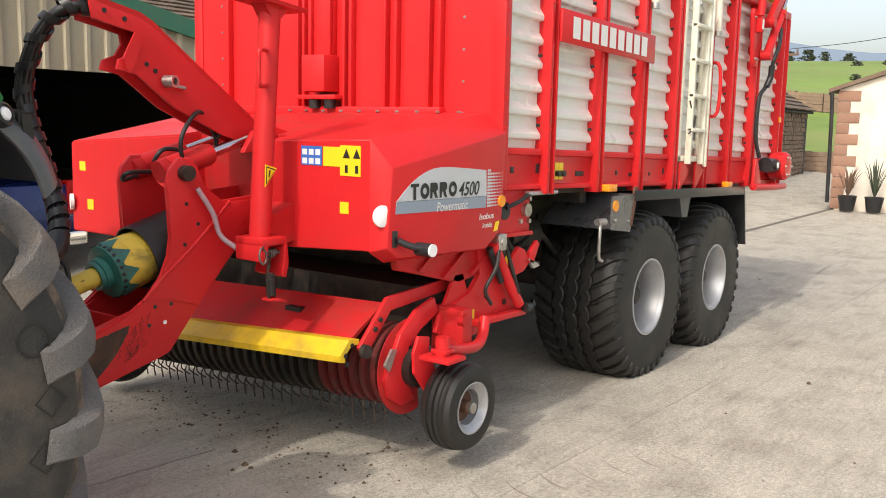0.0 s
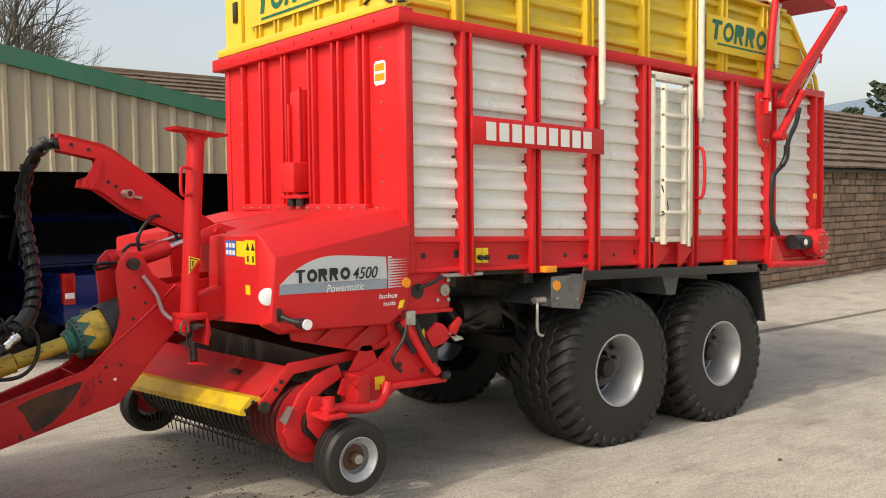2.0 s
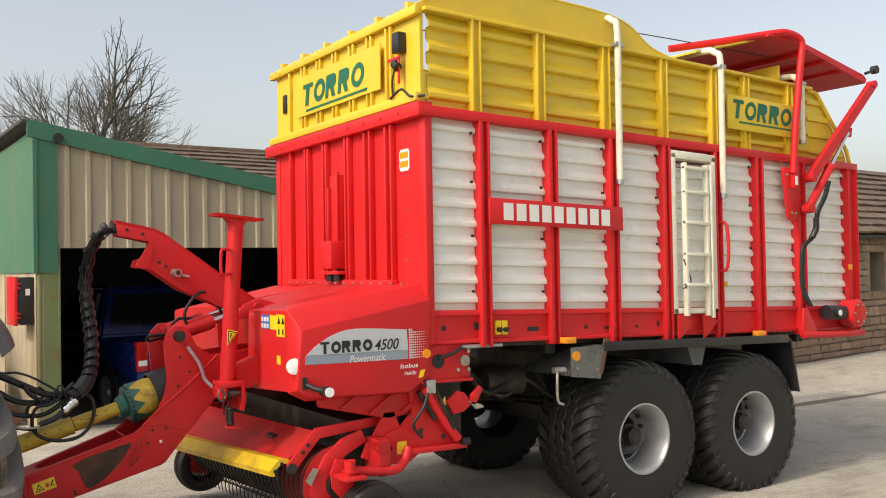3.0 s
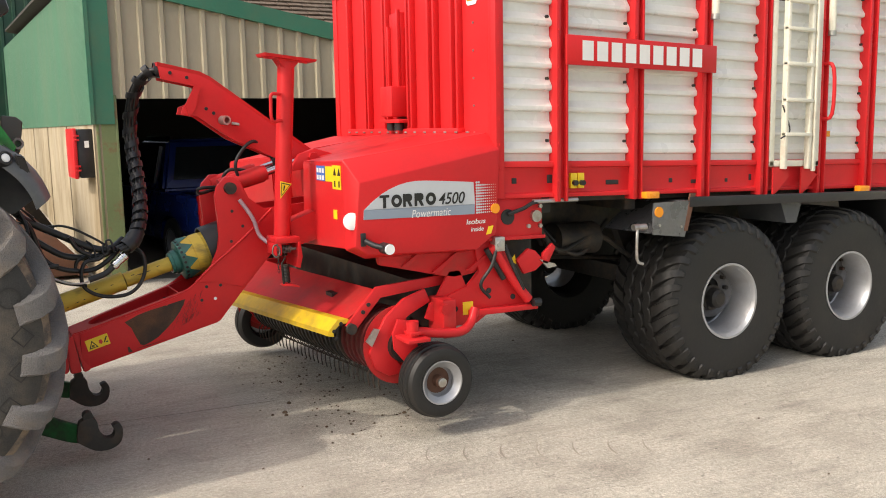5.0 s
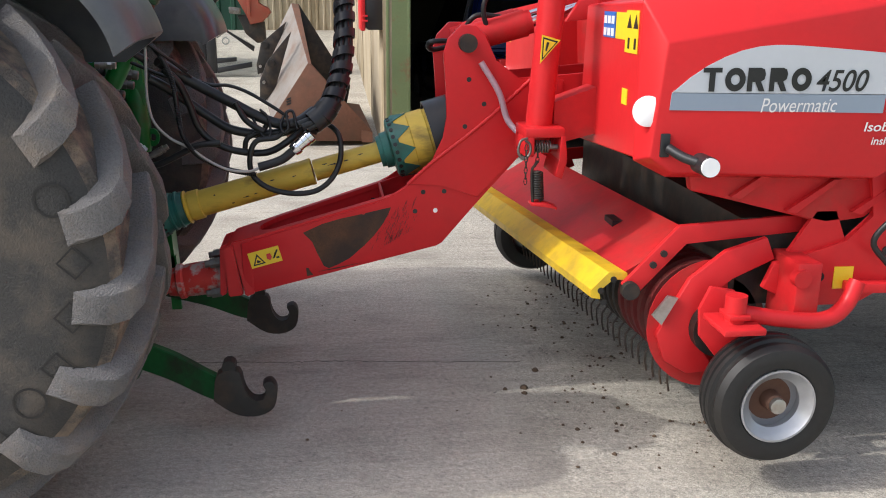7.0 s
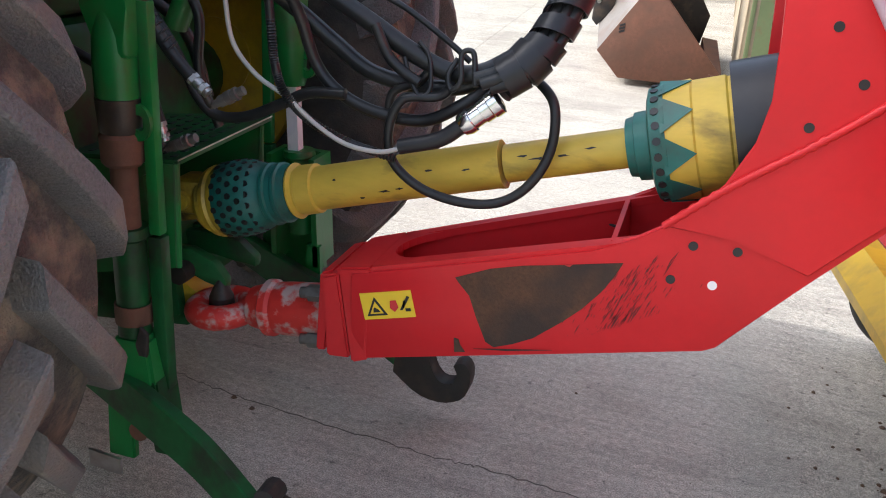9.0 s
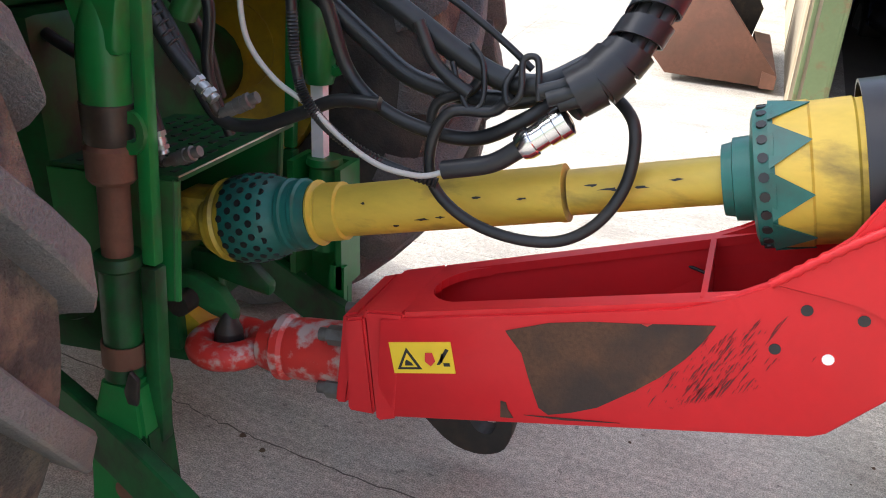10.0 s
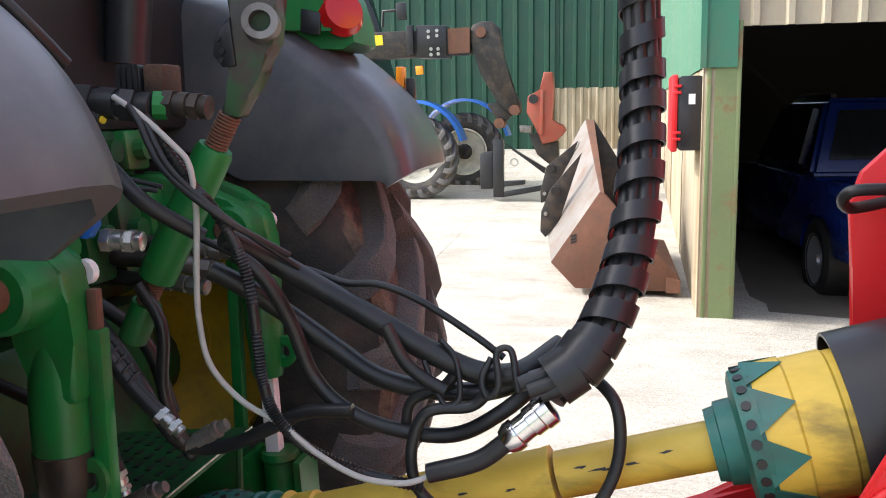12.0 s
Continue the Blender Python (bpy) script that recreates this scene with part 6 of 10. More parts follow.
box(bm, 0.95, 1.05, 3.66, 3.78, 0.74, 0.84, 0.012)
cyl(bm, (0.99, 3.64, 0.785), (0.99, 3.80, 0.785), 0.028)
part("universal_joint", bm, GREASY, shaft)
random.seed(31)
for x, t, L in ((1.62, -0.3, 0.05), (1.66, -0.26, 0.02), (1.74, 0.35, 0.025), (1.845, 0.2, 0.03), (1.99, 0.5, 0.03), (2.03, 0.30, 0.06), (2.05, 0.22, 0.035), (2.09, 0.27, 0.05), (2.16, 0.45, 0.03), (1.47, 0.5, 0.02), (1.55, -0.5, 0.02)):
    bm = B()
    r = 0.0625 if x < 1.92 else 0.0505
    up = Vector((0, -math.cos(t), math.sin(t)))
    side = PD.cross(up).normalized()
    c = along(x) + up * r
    n = 9
    rim = [c + PD * (L / 2 * math.cos(2 * math.pi * i / n) * random.uniform(0.3, 1.3)) + side * (0.0032 * math.sin(2 * math.pi * i / n) * random.uniform(0.4, 1.2)) for i in range(n)]
    hexa(bm, rim, [p + up * 0.0012 for p in rim])
    part("smudge", bm, INK, shaft)
# wide joint at the wagon end
bm = B()
lathe(bm, [(0.0, 0.055), (0.0, 0.072), (0.02, 0.076), (0.022, 0.084), (0.055, 0.086), (0.058, 0.118), (0.064, 0.136), (0.10, 0.145), (0.10, 0.055)], along(2.25), PD, 40, closed=True)
g = part("joint_collar", bm, PTOGREEN, shaft)
bm = B()
for i in range(24):
    t = 2 * math.pi * i / 24
    q = along(2.25) + PD * 0.08 + (u * math.cos(t) + w * math.sin(t)) * 0.137
    cyl(bm, q, q + (u * math.cos(t) + w * math.sin(t)) * 0.006, 0.010, seg=8)
part("cone_hole", bm, INK, g)
bm = B()
lathe(bm, [(0.0, 0.130), (0.0, 0.142), (0.07, 0.145), (0.075, 0.141), (0.15, 0.142), (0.155, 0.138), (0.24, 0.139), (0.24, 0.115)], along(2.34), PD, 44, closed=True)
g = part("joint_cover", bm, PTOYELLOW, shaft)
bm = B()
for i in range(9):
    t = 2 * math.pi * i / 9
    fan = []
    for (a, tt) in ((0.0, -0.33), (0.0, 0.33), (0.075, 0.0)):
        fan.append(along(2.34) + PD * a + (u * math.cos(t + tt) + w * math.sin(t + tt)) * 0.1465)
    hexa(bm, fan, [p + (p - along(2.36)).normalized() * 0.003 for p in fan])
part("cover_tooth", bm, PTOGREEN, g)
bm = B()
lathe(bm, [(0.0, 0.165), (0.0, 0.172), (0.26, 0.175), (0.26, 0.165)], along(2.50), PD, 40, closed=True)
part("shaft_sleeve", bm, BLACK, shaft, "black plastic sleeve")
bm = B()
cyl(bm, along(2.55), along(2.75), 0.09)
part("input_shaft", bm, DARKSTEEL, shaft)

# ---- hose bundle between the arm and the tractor ----
LEAN["on"] = 0.0
bundle = thing("hose_bundle", 1.95, 3.68, 1.1, "bundle of black hydraulic hoses wound in a spiral guard", "hoses")
spine = [(2.22, 3.66, 2.41), (2.13, 3.70, 2.40), (2.06, 3.82, 2.28), (2.033, 3.93, 2.06), (2.037, 3.92, 1.88), (2.039, 3.86, 1.755), (2.036, 3.78, 1.63), (2.022, 3.69, 1.50), (1.995, 3.61, 1.405), (1.955, 3.55, 1.32), (1.90, 3.51, 1.265), (1.84, 3.50, 1.24)]
sc = curve_points(spine, 10)
for i in range(7):
    a = 2 * math.pi * i / 7
    r = 0.027 if i else 0.0
    bm = B()
    sweep(bm, [(p[0] + r * math.cos(a + k * 0.25), p[1] + r * math.sin(a + k * 0.25), p[2] + r * 0.4 * math.cos(a)) for k, p in enumerate(spine)], 0.0155, 8, 6)
    part("hose", bm, HOSE, bundle)
bm = B()
N = 400
prev = None
tot = len(sc) - 1
for i in range(N + 1):
    f = i / N * 0.90
    k = min(int(f * tot), tot - 1)
    c = sc[k].lerp(sc[k + 1], f * tot - k)
    d = (sc[min(k + 2, tot)] - sc[max(k - 1, 0)]).normalized()
    uu = (Vector((0, 1, 0)) - d * d.y).normalized()
    ww = d.cross(uu)
    t = 2 * math.pi * 17 * i / N
    nrm = uu * math.cos(t) + ww * math.sin(t)
    row = [bm.verts.new(c + nrm * (0.047 + e) + d * h) for h, e in ((-0.022, 0.0), (0.022, 0.0), (0.022, 0.004), (-0.022, 0.004))]
    if prev:
        for j in range(4):
            bm.faces.new((prev[j], prev[(j + 1) % 4], row[(j + 1) % 4], row[j]))
    prev = row
part("spiral_guard", bm, BLACK, bundle, "black plastic spiral wrap")
LEAN["on"] = 1.0
HOSES = [
    ([(1.972, 3.72, 1.196), (1.892, 3.66, 1.161), (1.809, 3.66, 1.163), (1.716, 3.66, 1.209), (1.623, 3.66, 1.273), (1.506, 3.66, 1.352), (1.411, 3.64, 1.425), (1.345, 3.56, 1.497)], 0.024),
    ([(1.971, 3.72, 1.178), (1.851, 3.68, 1.126), (1.729, 3.68, 1.122), (1.594, 3.68, 1.157), (1.499, 3.68, 1.23), (1.417, 3.66, 1.309), (1.34, 3.62, 1.385), (1.285, 3.60, 1.426)], 0.021),
    ([(1.952, 3.70, 1.153), (1.853, 3.64, 1.089), (1.741, 3.64, 1.042), (1.608, 3.64, 1.063), (1.512, 3.64, 1.114), (1.457, 3.64, 1.186), (1.435, 3.62, 1.30), (1.41, 3.58, 1.40), (1.36, 3.56, 1.462)], 0.016),
    ([(1.853, 3.70, 1.181), (1.796, 3.70, 1.232), (1.692, 3.70, 1.311), (1.608, 3.70, 1.352), (1.532, 3.70, 1.362), (1.446, 3.70, 1.398), (1.342, 3.70, 1.42), (1.20, 3.68, 1.50)], 0.008),
    ([(1.543, 3.62, 1.109), (1.442, 3.62, 1.11), (1.361, 3.62, 1.08), (1.252, 3.62, 1.043), (1.158, 3.62, 1.046), (1.11, 3.62, 1.098), (1.08, 3.62, 1.177), (1.026, 3.62, 1.281), (0.96, 3.62, 1.38)], 0.015),
    ([(1.634, 3.62, 1.283), (1.663, 3.62, 1.21), (1.697, 3.62, 1.172), (1.742, 3.62, 1.141)], 0.014),
    ([(1.838, 3.64, 1.198), (1.818, 3.62, 1.162), (1.827, 3.61, 1.127), (1.852, 3.61, 1.15), (1.851, 3.63, 1.21), (1.88, 3.63, 1.214), (1.888, 3.61, 1.161), (1.892, 3.60, 1.137)], 0.007),
    ([(1.70, 3.64, 1.20), (1.72, 3.62, 1.15), (1.745, 3.61, 1.11), (1.77, 3.62, 1.13), (1.765, 3.64, 1.20), (1.735, 3.66, 1.235)], 0.006),
    ([(1.831, 3.62, 1.138), (1.789, 3.62, 1.107), (1.703, 3.61, 1.102), (1.664, 3.60, 1.033), (1.668, 3.60, 0.945), (1.738, 3.60, 0.878), (1.842, 3.60, 0.845), (1.942, 3.61, 0.846), (2.020, 3.62, 0.895), (2.068, 3.64, 0.98),
      (2.073, 3.66, 1.081), (2.027, 3.70, 1.132), (1.97, 3.72, 1.156)], 0.0125),
    ([(1.638, 3.66, 1.047), (1.659, 3.66, 1.11), (1.729, 3.66, 1.138), (1.766, 3.66, 1.176)], 0.012)]
for pts, r in HOSES:
    bm = B()
    sweep(bm, pts, r, 10, 8)
    part("hose", bm, HOSE, bundle)
WIRE = material("pale_grey_cable", (0.42, 0.41, 0.38), 0.5, var=0.1)
LEAN["on"] = 0.0
bm = B()
sweep(bm, [(1.675, 3.487, 1.068), (1.64, 3.478, 1.055), (1.59, 3.46, 1.043), (1.505, 3.45, 1.054), (1.42, 3.45, 1.096), (1.344, 3.45, 1.153), (1.262, 3.45, 1.198), (1.20, 3.45, 1.268), (1.181, 3.45, 1.36), (1.181, 3.45, 1.445), (1.187, 3.45, 1.55), (1.186, 3.45, 1.61), (1.176, 3.45, 1.672), (1.14, 3.45, 1.712),
           (1.08, 3.45, 1.765), (1.02, 3.46, 1.80)], 0.0062, 12, 8)
part("cable", bm, WIRE, bundle, "pale grey cable")
cp = curve_points([(1.08, 3.47, 1.76), (1.17, 3.46, 1.636), (1.216, 3.45, 1.592), (1.259, 3.45, 1.527), (1.29, 3.45, 1.438), (1.302, 3.45, 1.326), (1.312, 3.45, 1.233), (1.338, 3.45, 1.164), (1.40, 3.46, 1.10), (1.50, 3.48, 1.05), (1.62, 3.50, 1.02)], 28)
bm = B()
sweep(bm, cp, lambda f: 0.0115 + 0.0016 * math.sin(f * 900), 8, smooth=False)
part("ribbed_conduit", bm, HOSE, bundle)
LEAN["on"] = 1.0
bm = B()
dq = Vector((0.13, 0.02, 0.09)).normalized()
lathe(bm, [(0, 0.0001), (0, 0.026), (0.015, 0.032), (0.03, 0.032), (0.032, 0.027), (0.06, 0.027), (0.062, 0.031), (0.085, 0.031), (0.088, 0.034), (0.11, 0.034), (0.115, 0.02), (0.115, 0.0001)], (1.86, 3.58, 1.045), dq, 24)
part("plug_coupling", bm, CHROME, bundle, "bright metal plug coupling")
bm = B()
sweep(bm, [(1.70, 3.57, 0.99), (1.80, 3.575, 1.01), (1.86, 3.58, 1.045)], 0.02, 10)
sweep(bm, [(1.96, 3.60, 1.12), (2.0, 3.64, 1.16)], 0.022, 10)
part("plug_boot", bm, BLACK, bundle)
LEAN["on"] = 0.0
for (x, y, z), dd, r in (((1.932, 3.53, 1.292), (0.6, 0.4, 0.75), 0.050), ((1.90, 3.51, 1.265), (0.7, 0.2, 0.5), 0.047)):
    bm = B()
    lathe(bm, [(-0.026, r), (-0.026, r + 0.005), (0.026, r + 0.005), (0.026, r)], (x, y, z), dd, 20, closed=True)
    part("strap", bm, BLACK, bundle)

# ---- tractor ----
LEAN["on"] = 0.0
tractor = thing("tractor", 0.40, 3.80, 0, "green tractor coupled to the wagon, dusty rear tyres and dark fenders", "tractor")
AX, AZ = 0.40, 0.97


def lug_tyre(parent, x, y, z, R, w, lugs, mat, side, rim_mat, rim_r=0.46, name="rear_wheel", phase=0.0):
    bm = B()
    lathe(bm, [(-w * 0.36, R * rim_r), (-w * 0.44, R * (rim_r + 0.04)), (-w * 0.50, R * 0.72), (-w * 0.48, R * 0.86), (-w * 0.43, R * 0.90), (-w * 0.2, R * 0.918), (w * 0.2, R * 0.918), (w * 0.43, R * 0.90),
               (w * 0.48, R * 0.86), (w * 0.50, R * 0.72), (w * 0.44, R * (rim_r + 0.04)), (w * 0.36, R * rim_r)], (x, y, z), (0, 1, 0), 80, closed=True)
    tyre = part(name, bm, SIDERUBBER, parent, "worn agricultural tyre with chevron lugs")
    bm = B()
    lathe(bm, [(-w * 0.47, R * 0.868), (-w * 0.435, R * 0.903), (-w * 0.2, R * 0.921), (w * 0.2, R * 0.921), (w * 0.435, R * 0.903), (w * 0.47, R * 0.868), (0.0, R * 0.85)], (x, y, z), (0, 1, 0), 80, closed=True)
    part("tread_band", bm, mat, tyre, "rubber between the lugs, brown with dried soil")
    step = 2 * math.pi / lugs
    for sg in (-1, 1):
        bm = B()
        for i in range(lugs):
            a0 = i * step + (step / 2 if sg > 0 else 0) + radians(phase)
            loops = []
            for c, r, adv, wid, low, yl in ((0.0, 1.0, 0.0, 0.34, 0.90, 0.0), (0.16, 1.0, 0.30, 0.31, 0.90, 0.16), (0.32, 0.996, 0.58, 0.33, 0.90, 0.32), (0.44, 0.978, 0.78, 0.37, 0.885, 0.43), (0.495, 0.945, 0.88, 0.42, 0.86, 0.475),
                                            (0.522, 0.885, 0.94, 0.44, 0.82, 0.495), (0.525, 0.80, 0.97, 0.42, 0.76, 0.505)):
                a = a0 - adv * step * 1.15
                hw = wid * step * 0.40
                loops.append([(x + rad * R * math.cos(a + q), y + sg * yv * w, z + rad * R * math.sin(a + q)) for rad, q, yv in ((low, -hw * 1.3, yl), (r - 0.006, -hw * 0.95, c), (r, -hw * 0.75, c), (r, hw * 0.75, c), (r - 0.006, hw * 0.95, c), (low, hw * 1.25, yl))])
            rings(bm, loops)
        part("tread", bm, LUGRUBBER, tyre, angle=28)
    bm = B()
    s = side
    lathe(bm, [(w * 0.40, R * rim_r * 1.02), (w * 0.44, R * rim_r * 1.04), (w * 0.44, R * rim_r * 0.98), (w * 0.25, R * rim_r * 0.90), (w * 0.05, R * rim_r * 0.86), (-0.02, R * rim_r * 0.55), (-0.02, R * 0.1), (-0.05, R * 0.1),
               (-0.05, R * rim_r * 0.6), (-w * 0.1, R * rim_r * 0.9), (-w * 0.40, R * rim_r * 0.98)], (x, y, z), (0, s, 0), 48, closed=True)
    part("rim", bm, rim_mat, tyre)
    bm = B()
    cyl(bm, (x, y - 0.06, z), (x, y + s * 0.10, z), 0.16, seg=20)
    for i in range(8):
        a = 2 * math.pi * i / 8
        cyl(bm, (x + 0.22 * math.cos(a), y - s * 0.02, z + 0.22 * math.sin(a)), (x + 0.22 * math.cos(a), y + s * 0.02, z + 0.22 * math.sin(a)), 0.02, seg=6)
    part("hub", bm, rim_mat, tyre)
    return tyre


TY0, TY1 = 2.52, 4.77
t1 = lug_tyre(tractor, AX, TY0, AZ, 0.978, 0.56, 18, OLDRUBBER, -1, JDYELLOW, phase=-7.0)
lug_tyre(tractor, AX, TY1, AZ, 0.978, 0.56, 18, OLDRUBBER, 1, JDYELLOW)
# raised marks on the near sidewall
for i, (a, r, kind) in enumerate(((-12, 0.74, 0), (-26, 0.74, 0), (-38, 0.72, 1), (-52, 0.73, 0), (2, 0.75, 0), (18, 0.74, 1))):
    bm = B()
    cx, cz = AX + r * math.cos(radians(a)), AZ + r * math.sin(radians(a))
    y = TY0 - 0.282
    pts = ring_pts(0, 0, 0.055, 0.055, 24 if kind else 4)
    o = [bm.verts.new((cx + p[0], y, cz + p[1])) for p in pts]
    q = [bm.verts.new((cx + p[0] * 0.86, y, cz + p[1] * 0.86)) for p in pts]
    for j in range(len(pts)):
        bm.faces.new((o[j], o[(j + 1) % len(pts)], q[(j + 1) % len(pts)], q[j]))
    part("sidewall_mark", bm, RUBBER, t1)


def fender(y0, y1, inner, r1, a0=31, a1=165, drop=0.05):
    """An arched mudguard with a rolled rim and a rounded lower corner; its inner wall reaches down to the housing."""
    bm = B()
    loops = []
    n = 44
    for i in range(n + 1):
        a = radians(a0 + (a1 - a0) * (i / n) ** 1.4)
        f = max(0.0, 1 - (math.degrees(a) - a0) / 13)
        r = r1 - drop * f ** 2.2
        ri = min(r - 0.1, max(0.70, 0.57 / max(0.2, math.sin(a))))
        r0 = r - 0.105
        sec = [(y0, ri if inner < 0 else r0), (y0, r - 0.085), (y0 + 0.012, r - 0.050), (y0 + 0.04, r - 0.022), (y0 + 0.09, r - 0.005), (y0 + 0.16, r), (y1 - 0.16, r + 0.005), (y1 - 0.09, r), (y1 - 0.04, r - 0.018), (y1 - 0.012, r - 0.046), (y1, r - 0.08),
               (y1, ri if inner > 0 else r0 + 0.02), (y1 - 0.02, ri if inner > 0 else r0 + 0.02), (y1 - 0.03, r - 0.08), (y1 - 0.10, r - 0.03), (y0 + 0.10, r - 0.03), (y0 + 0.03, r - 0.08), (y0 + 0.02, ri if inner < 0 else r0)]
        loops.append([(AX + 0.02 + q * math.cos(a), y, AZ + 0.02 + q * math.sin(a)) for y, q in sec])
    rings(bm, loops)
    return part("fender", bm, FENDER, tractor, "dark grey plastic fender", angle=60)


f1 = fender(2.45, 2.98, 1, 1.215, 36)
f2 = fender(4.44, 5.0, -1, 1.185, 32)
bm = B()
rad = Vector((0.45, -1.0, 0.35)).normalized()
lp = Vector((1.15, 2.452, 1.885))
lathe(bm, [(-0.03, 0.0001), (-0.03, 0.045), (0.012, 0.038), (0.016, 0.030), (0.010, 0.028), (0.010, 0.0001)], lp, rad, 24)
lm = part("fender_lamp", bm, BLACK, f1)
bm = B()
lathe(bm, [(0.008, 0.0001), (0.009, 0.024), (0.016, 0.018), (0.018, 0.0001)], lp, rad, 20)
part("lamp_glass", bm, REFLECT, lm, "clear lamp glass")
bm = B()
hexa(bm, [(1.215, 2.47, 1.80), (1.265, 2.47, 1.80), (1.265, 2.54, 1.80), (1.215, 2.54, 1.80)], [(1.195, 2.44, 1.90), (1.24, 2.44, 1.89), (1.24, 2.52, 1.90), (1.195, 2.52, 1.91)])
bmesh.ops.bevel(bm, geom=list(bm.edges), offset=0.008, segments=2, affect="EDGES")
part("fender_switch", bm, BLACK, f1)
for dx, mat, nm in ((0.0, ORANGE, "side_marker"), (0.035, BLACK, "marker_bracket")):
    bm = B()
    box(bm, 1.205 + dx, 1.235 + dx, 4.93, 4.97, 1.83 - 1.1 * dx, 1.92 - 1.1 * dx, 0.004)
    part(nm, bm, mat, f2)
# green body panels with tail lamps above the fenders
for y0, y1 in ((2.52, 2.80), (4.46, 4.80)):
    bm = B()
    prism(bm, [(0.62, 1.86), (1.19, 1.88), (1.215, 1.94), (1.15, 2.05), (0.97, 2.18), (0.62, 2.26)] if y0 < 3.5 else [(0.80, 1.97), (1.15, 1.955), (1.188, 1.975), (1.182, 2.04), (1.155, 2.12), (1.10, 2.21), (1.02, 2.28), (0.80, 2.32)], y0, y1, "y")
    bmesh.ops.bevel(bm, geom=[e for e in bm.edges if abs(e.verts[0].co.y - e.verts[1].co.y) < 1e-4], offset=0.05, segments=4, affect="EDGES")
    g = part("rear_quarter", bm, GREEN, tractor, angle=50)
    bm = B()
    lathe(bm, [(0, 0.0001), (0, 0.075), (0.03, 0.06), (0.035, 0.0001)], (1.055 if y0 < 3.5 else 1.148, y0 + (0.11 if y0 < 3.5 else 0.05), 2.115 if y0 < 3.5 else 2.06), (0.7, -0.3 if y0 < 3.5 else -0.8, 0.6 if y0 < 3.5 else 0.35), 20)
    part("tail_lamp", bm, TAIL, g, "red tail lamp")
    if y0 > 3.5:
        bm = B()
        prism(bm, [(1.04, 2.075), (1.105, 2.06), (1.10, 1.992), (1.036, 2.003)], y0 - 0.006, y0 + 0.01, "y", 0.006)
        part("panel_vent", bm, BLACK, g, "black vent in the green panel")
LEAN["on"] = 0.0
# cab and bonnet
bm = B()
hexa(bm, [(-0.95, 3.02, 1.75), (0.55, 3.05, 1.75), (0.55, 4.55, 1.75), (-0.95, 4.58, 1.75)], [(-0.80, 3.05, 3.25), (0.50, 3.10, 3.25), (0.50, 4.50, 3.25), (-0.80, 4.55, 3.25)])
part("cab_glass", bm, GLASS, tractor)
for x, y in ((-0.95, 3.02), (0.55, 3.05), (0.55, 4.55), (-0.95, 4.58)):
    bm = B()
    cyl(bm, (x, y, 1.70), (x + (0.15 if x < 0 else -0.05), y + (0.04 if y < 3.5 else -0.04), 3.28), 0.05, seg=12)
    part("cab_pillar", bm, BLACK, tractor)
bm = B()
box(bm, -0.98, 0.70, 2.92, 4.68, 3.25, 3.45, 0.06)
part("cab_roof", bm, GREEN, tractor)
bm = B()
box(bm, -3.0, -0.95, 3.42, 4.18, 1.25, 2.05, 0.10)
part("bonnet", bm, GREEN, tractor)
bm = B()
box(bm, 0.56, 0.66, 3.06, 4.50, 1.72, 2.75, 0.03)
part("rear_wall", bm, BLACK, tractor)
bm = B()
sweep(bm, [(0.70, 4.05, 1.9), (0.72, 4.05, 2.15), (0.70, 4.0, 2.45), (0.66, 3.9, 2.6)], 0.06, 14)
part("air_duct", bm, BLACK, tractor)
# unseen block added below the cab to keep sun off the ground behind
bm = B()
box(bm, -1.15, 0.12, 2.98, 4.62, 0.62, 1.74, 0.08)
part("fuel_tank", bm, BLACK, tractor)
bm = B()
box(bm, -3.0, 0.50, 3.50, 4.10, 0.70, 1.25, 0.04)
part("engine_block", bm, DIRTYGREEN, tractor)
for y, s in ((2.85, -1), (4.75, 1)):
    lug_tyre(tractor, -2.5, y, 0.76, 0.76, 0.50, 18, OLDRUBBER, s, JDYELLOW, name="front_wheel")
bm = B()
cyl(bm, (-2.5, 2.9, 0.76), (-2.5, 4.7, 0.76), 0.09)
part("front_axle", bm, DIRTYGREEN, tractor)
# mirror on its stalk
bm = B()
sweep(bm, [(-0.85, 3.02, 2.6), (-0.2, 2.75, 2.85), (0.75, 2.40, 2.80)], 0.015, 8)
ms = part("mirror_arm", bm, BLACK, tractor)
bm = B()
prism(bm, [(0.70, 2.78), (0.78, 2.82), (1.20, 2.68), (1.22, 2.60), (1.10, 2.52), (0.75, 2.62)], 2.28, 2.34, "y", 0.015)
part("mirror_housing", bm, BLACK, ms)
bm = B()
prism(bm, [(0.75, 2.76), (1.17, 2.65), (1.09, 2.55), (0.78, 2.64)], 2.272, 2.28, "y")
part("mirror_glass", bm, CHROME, ms)
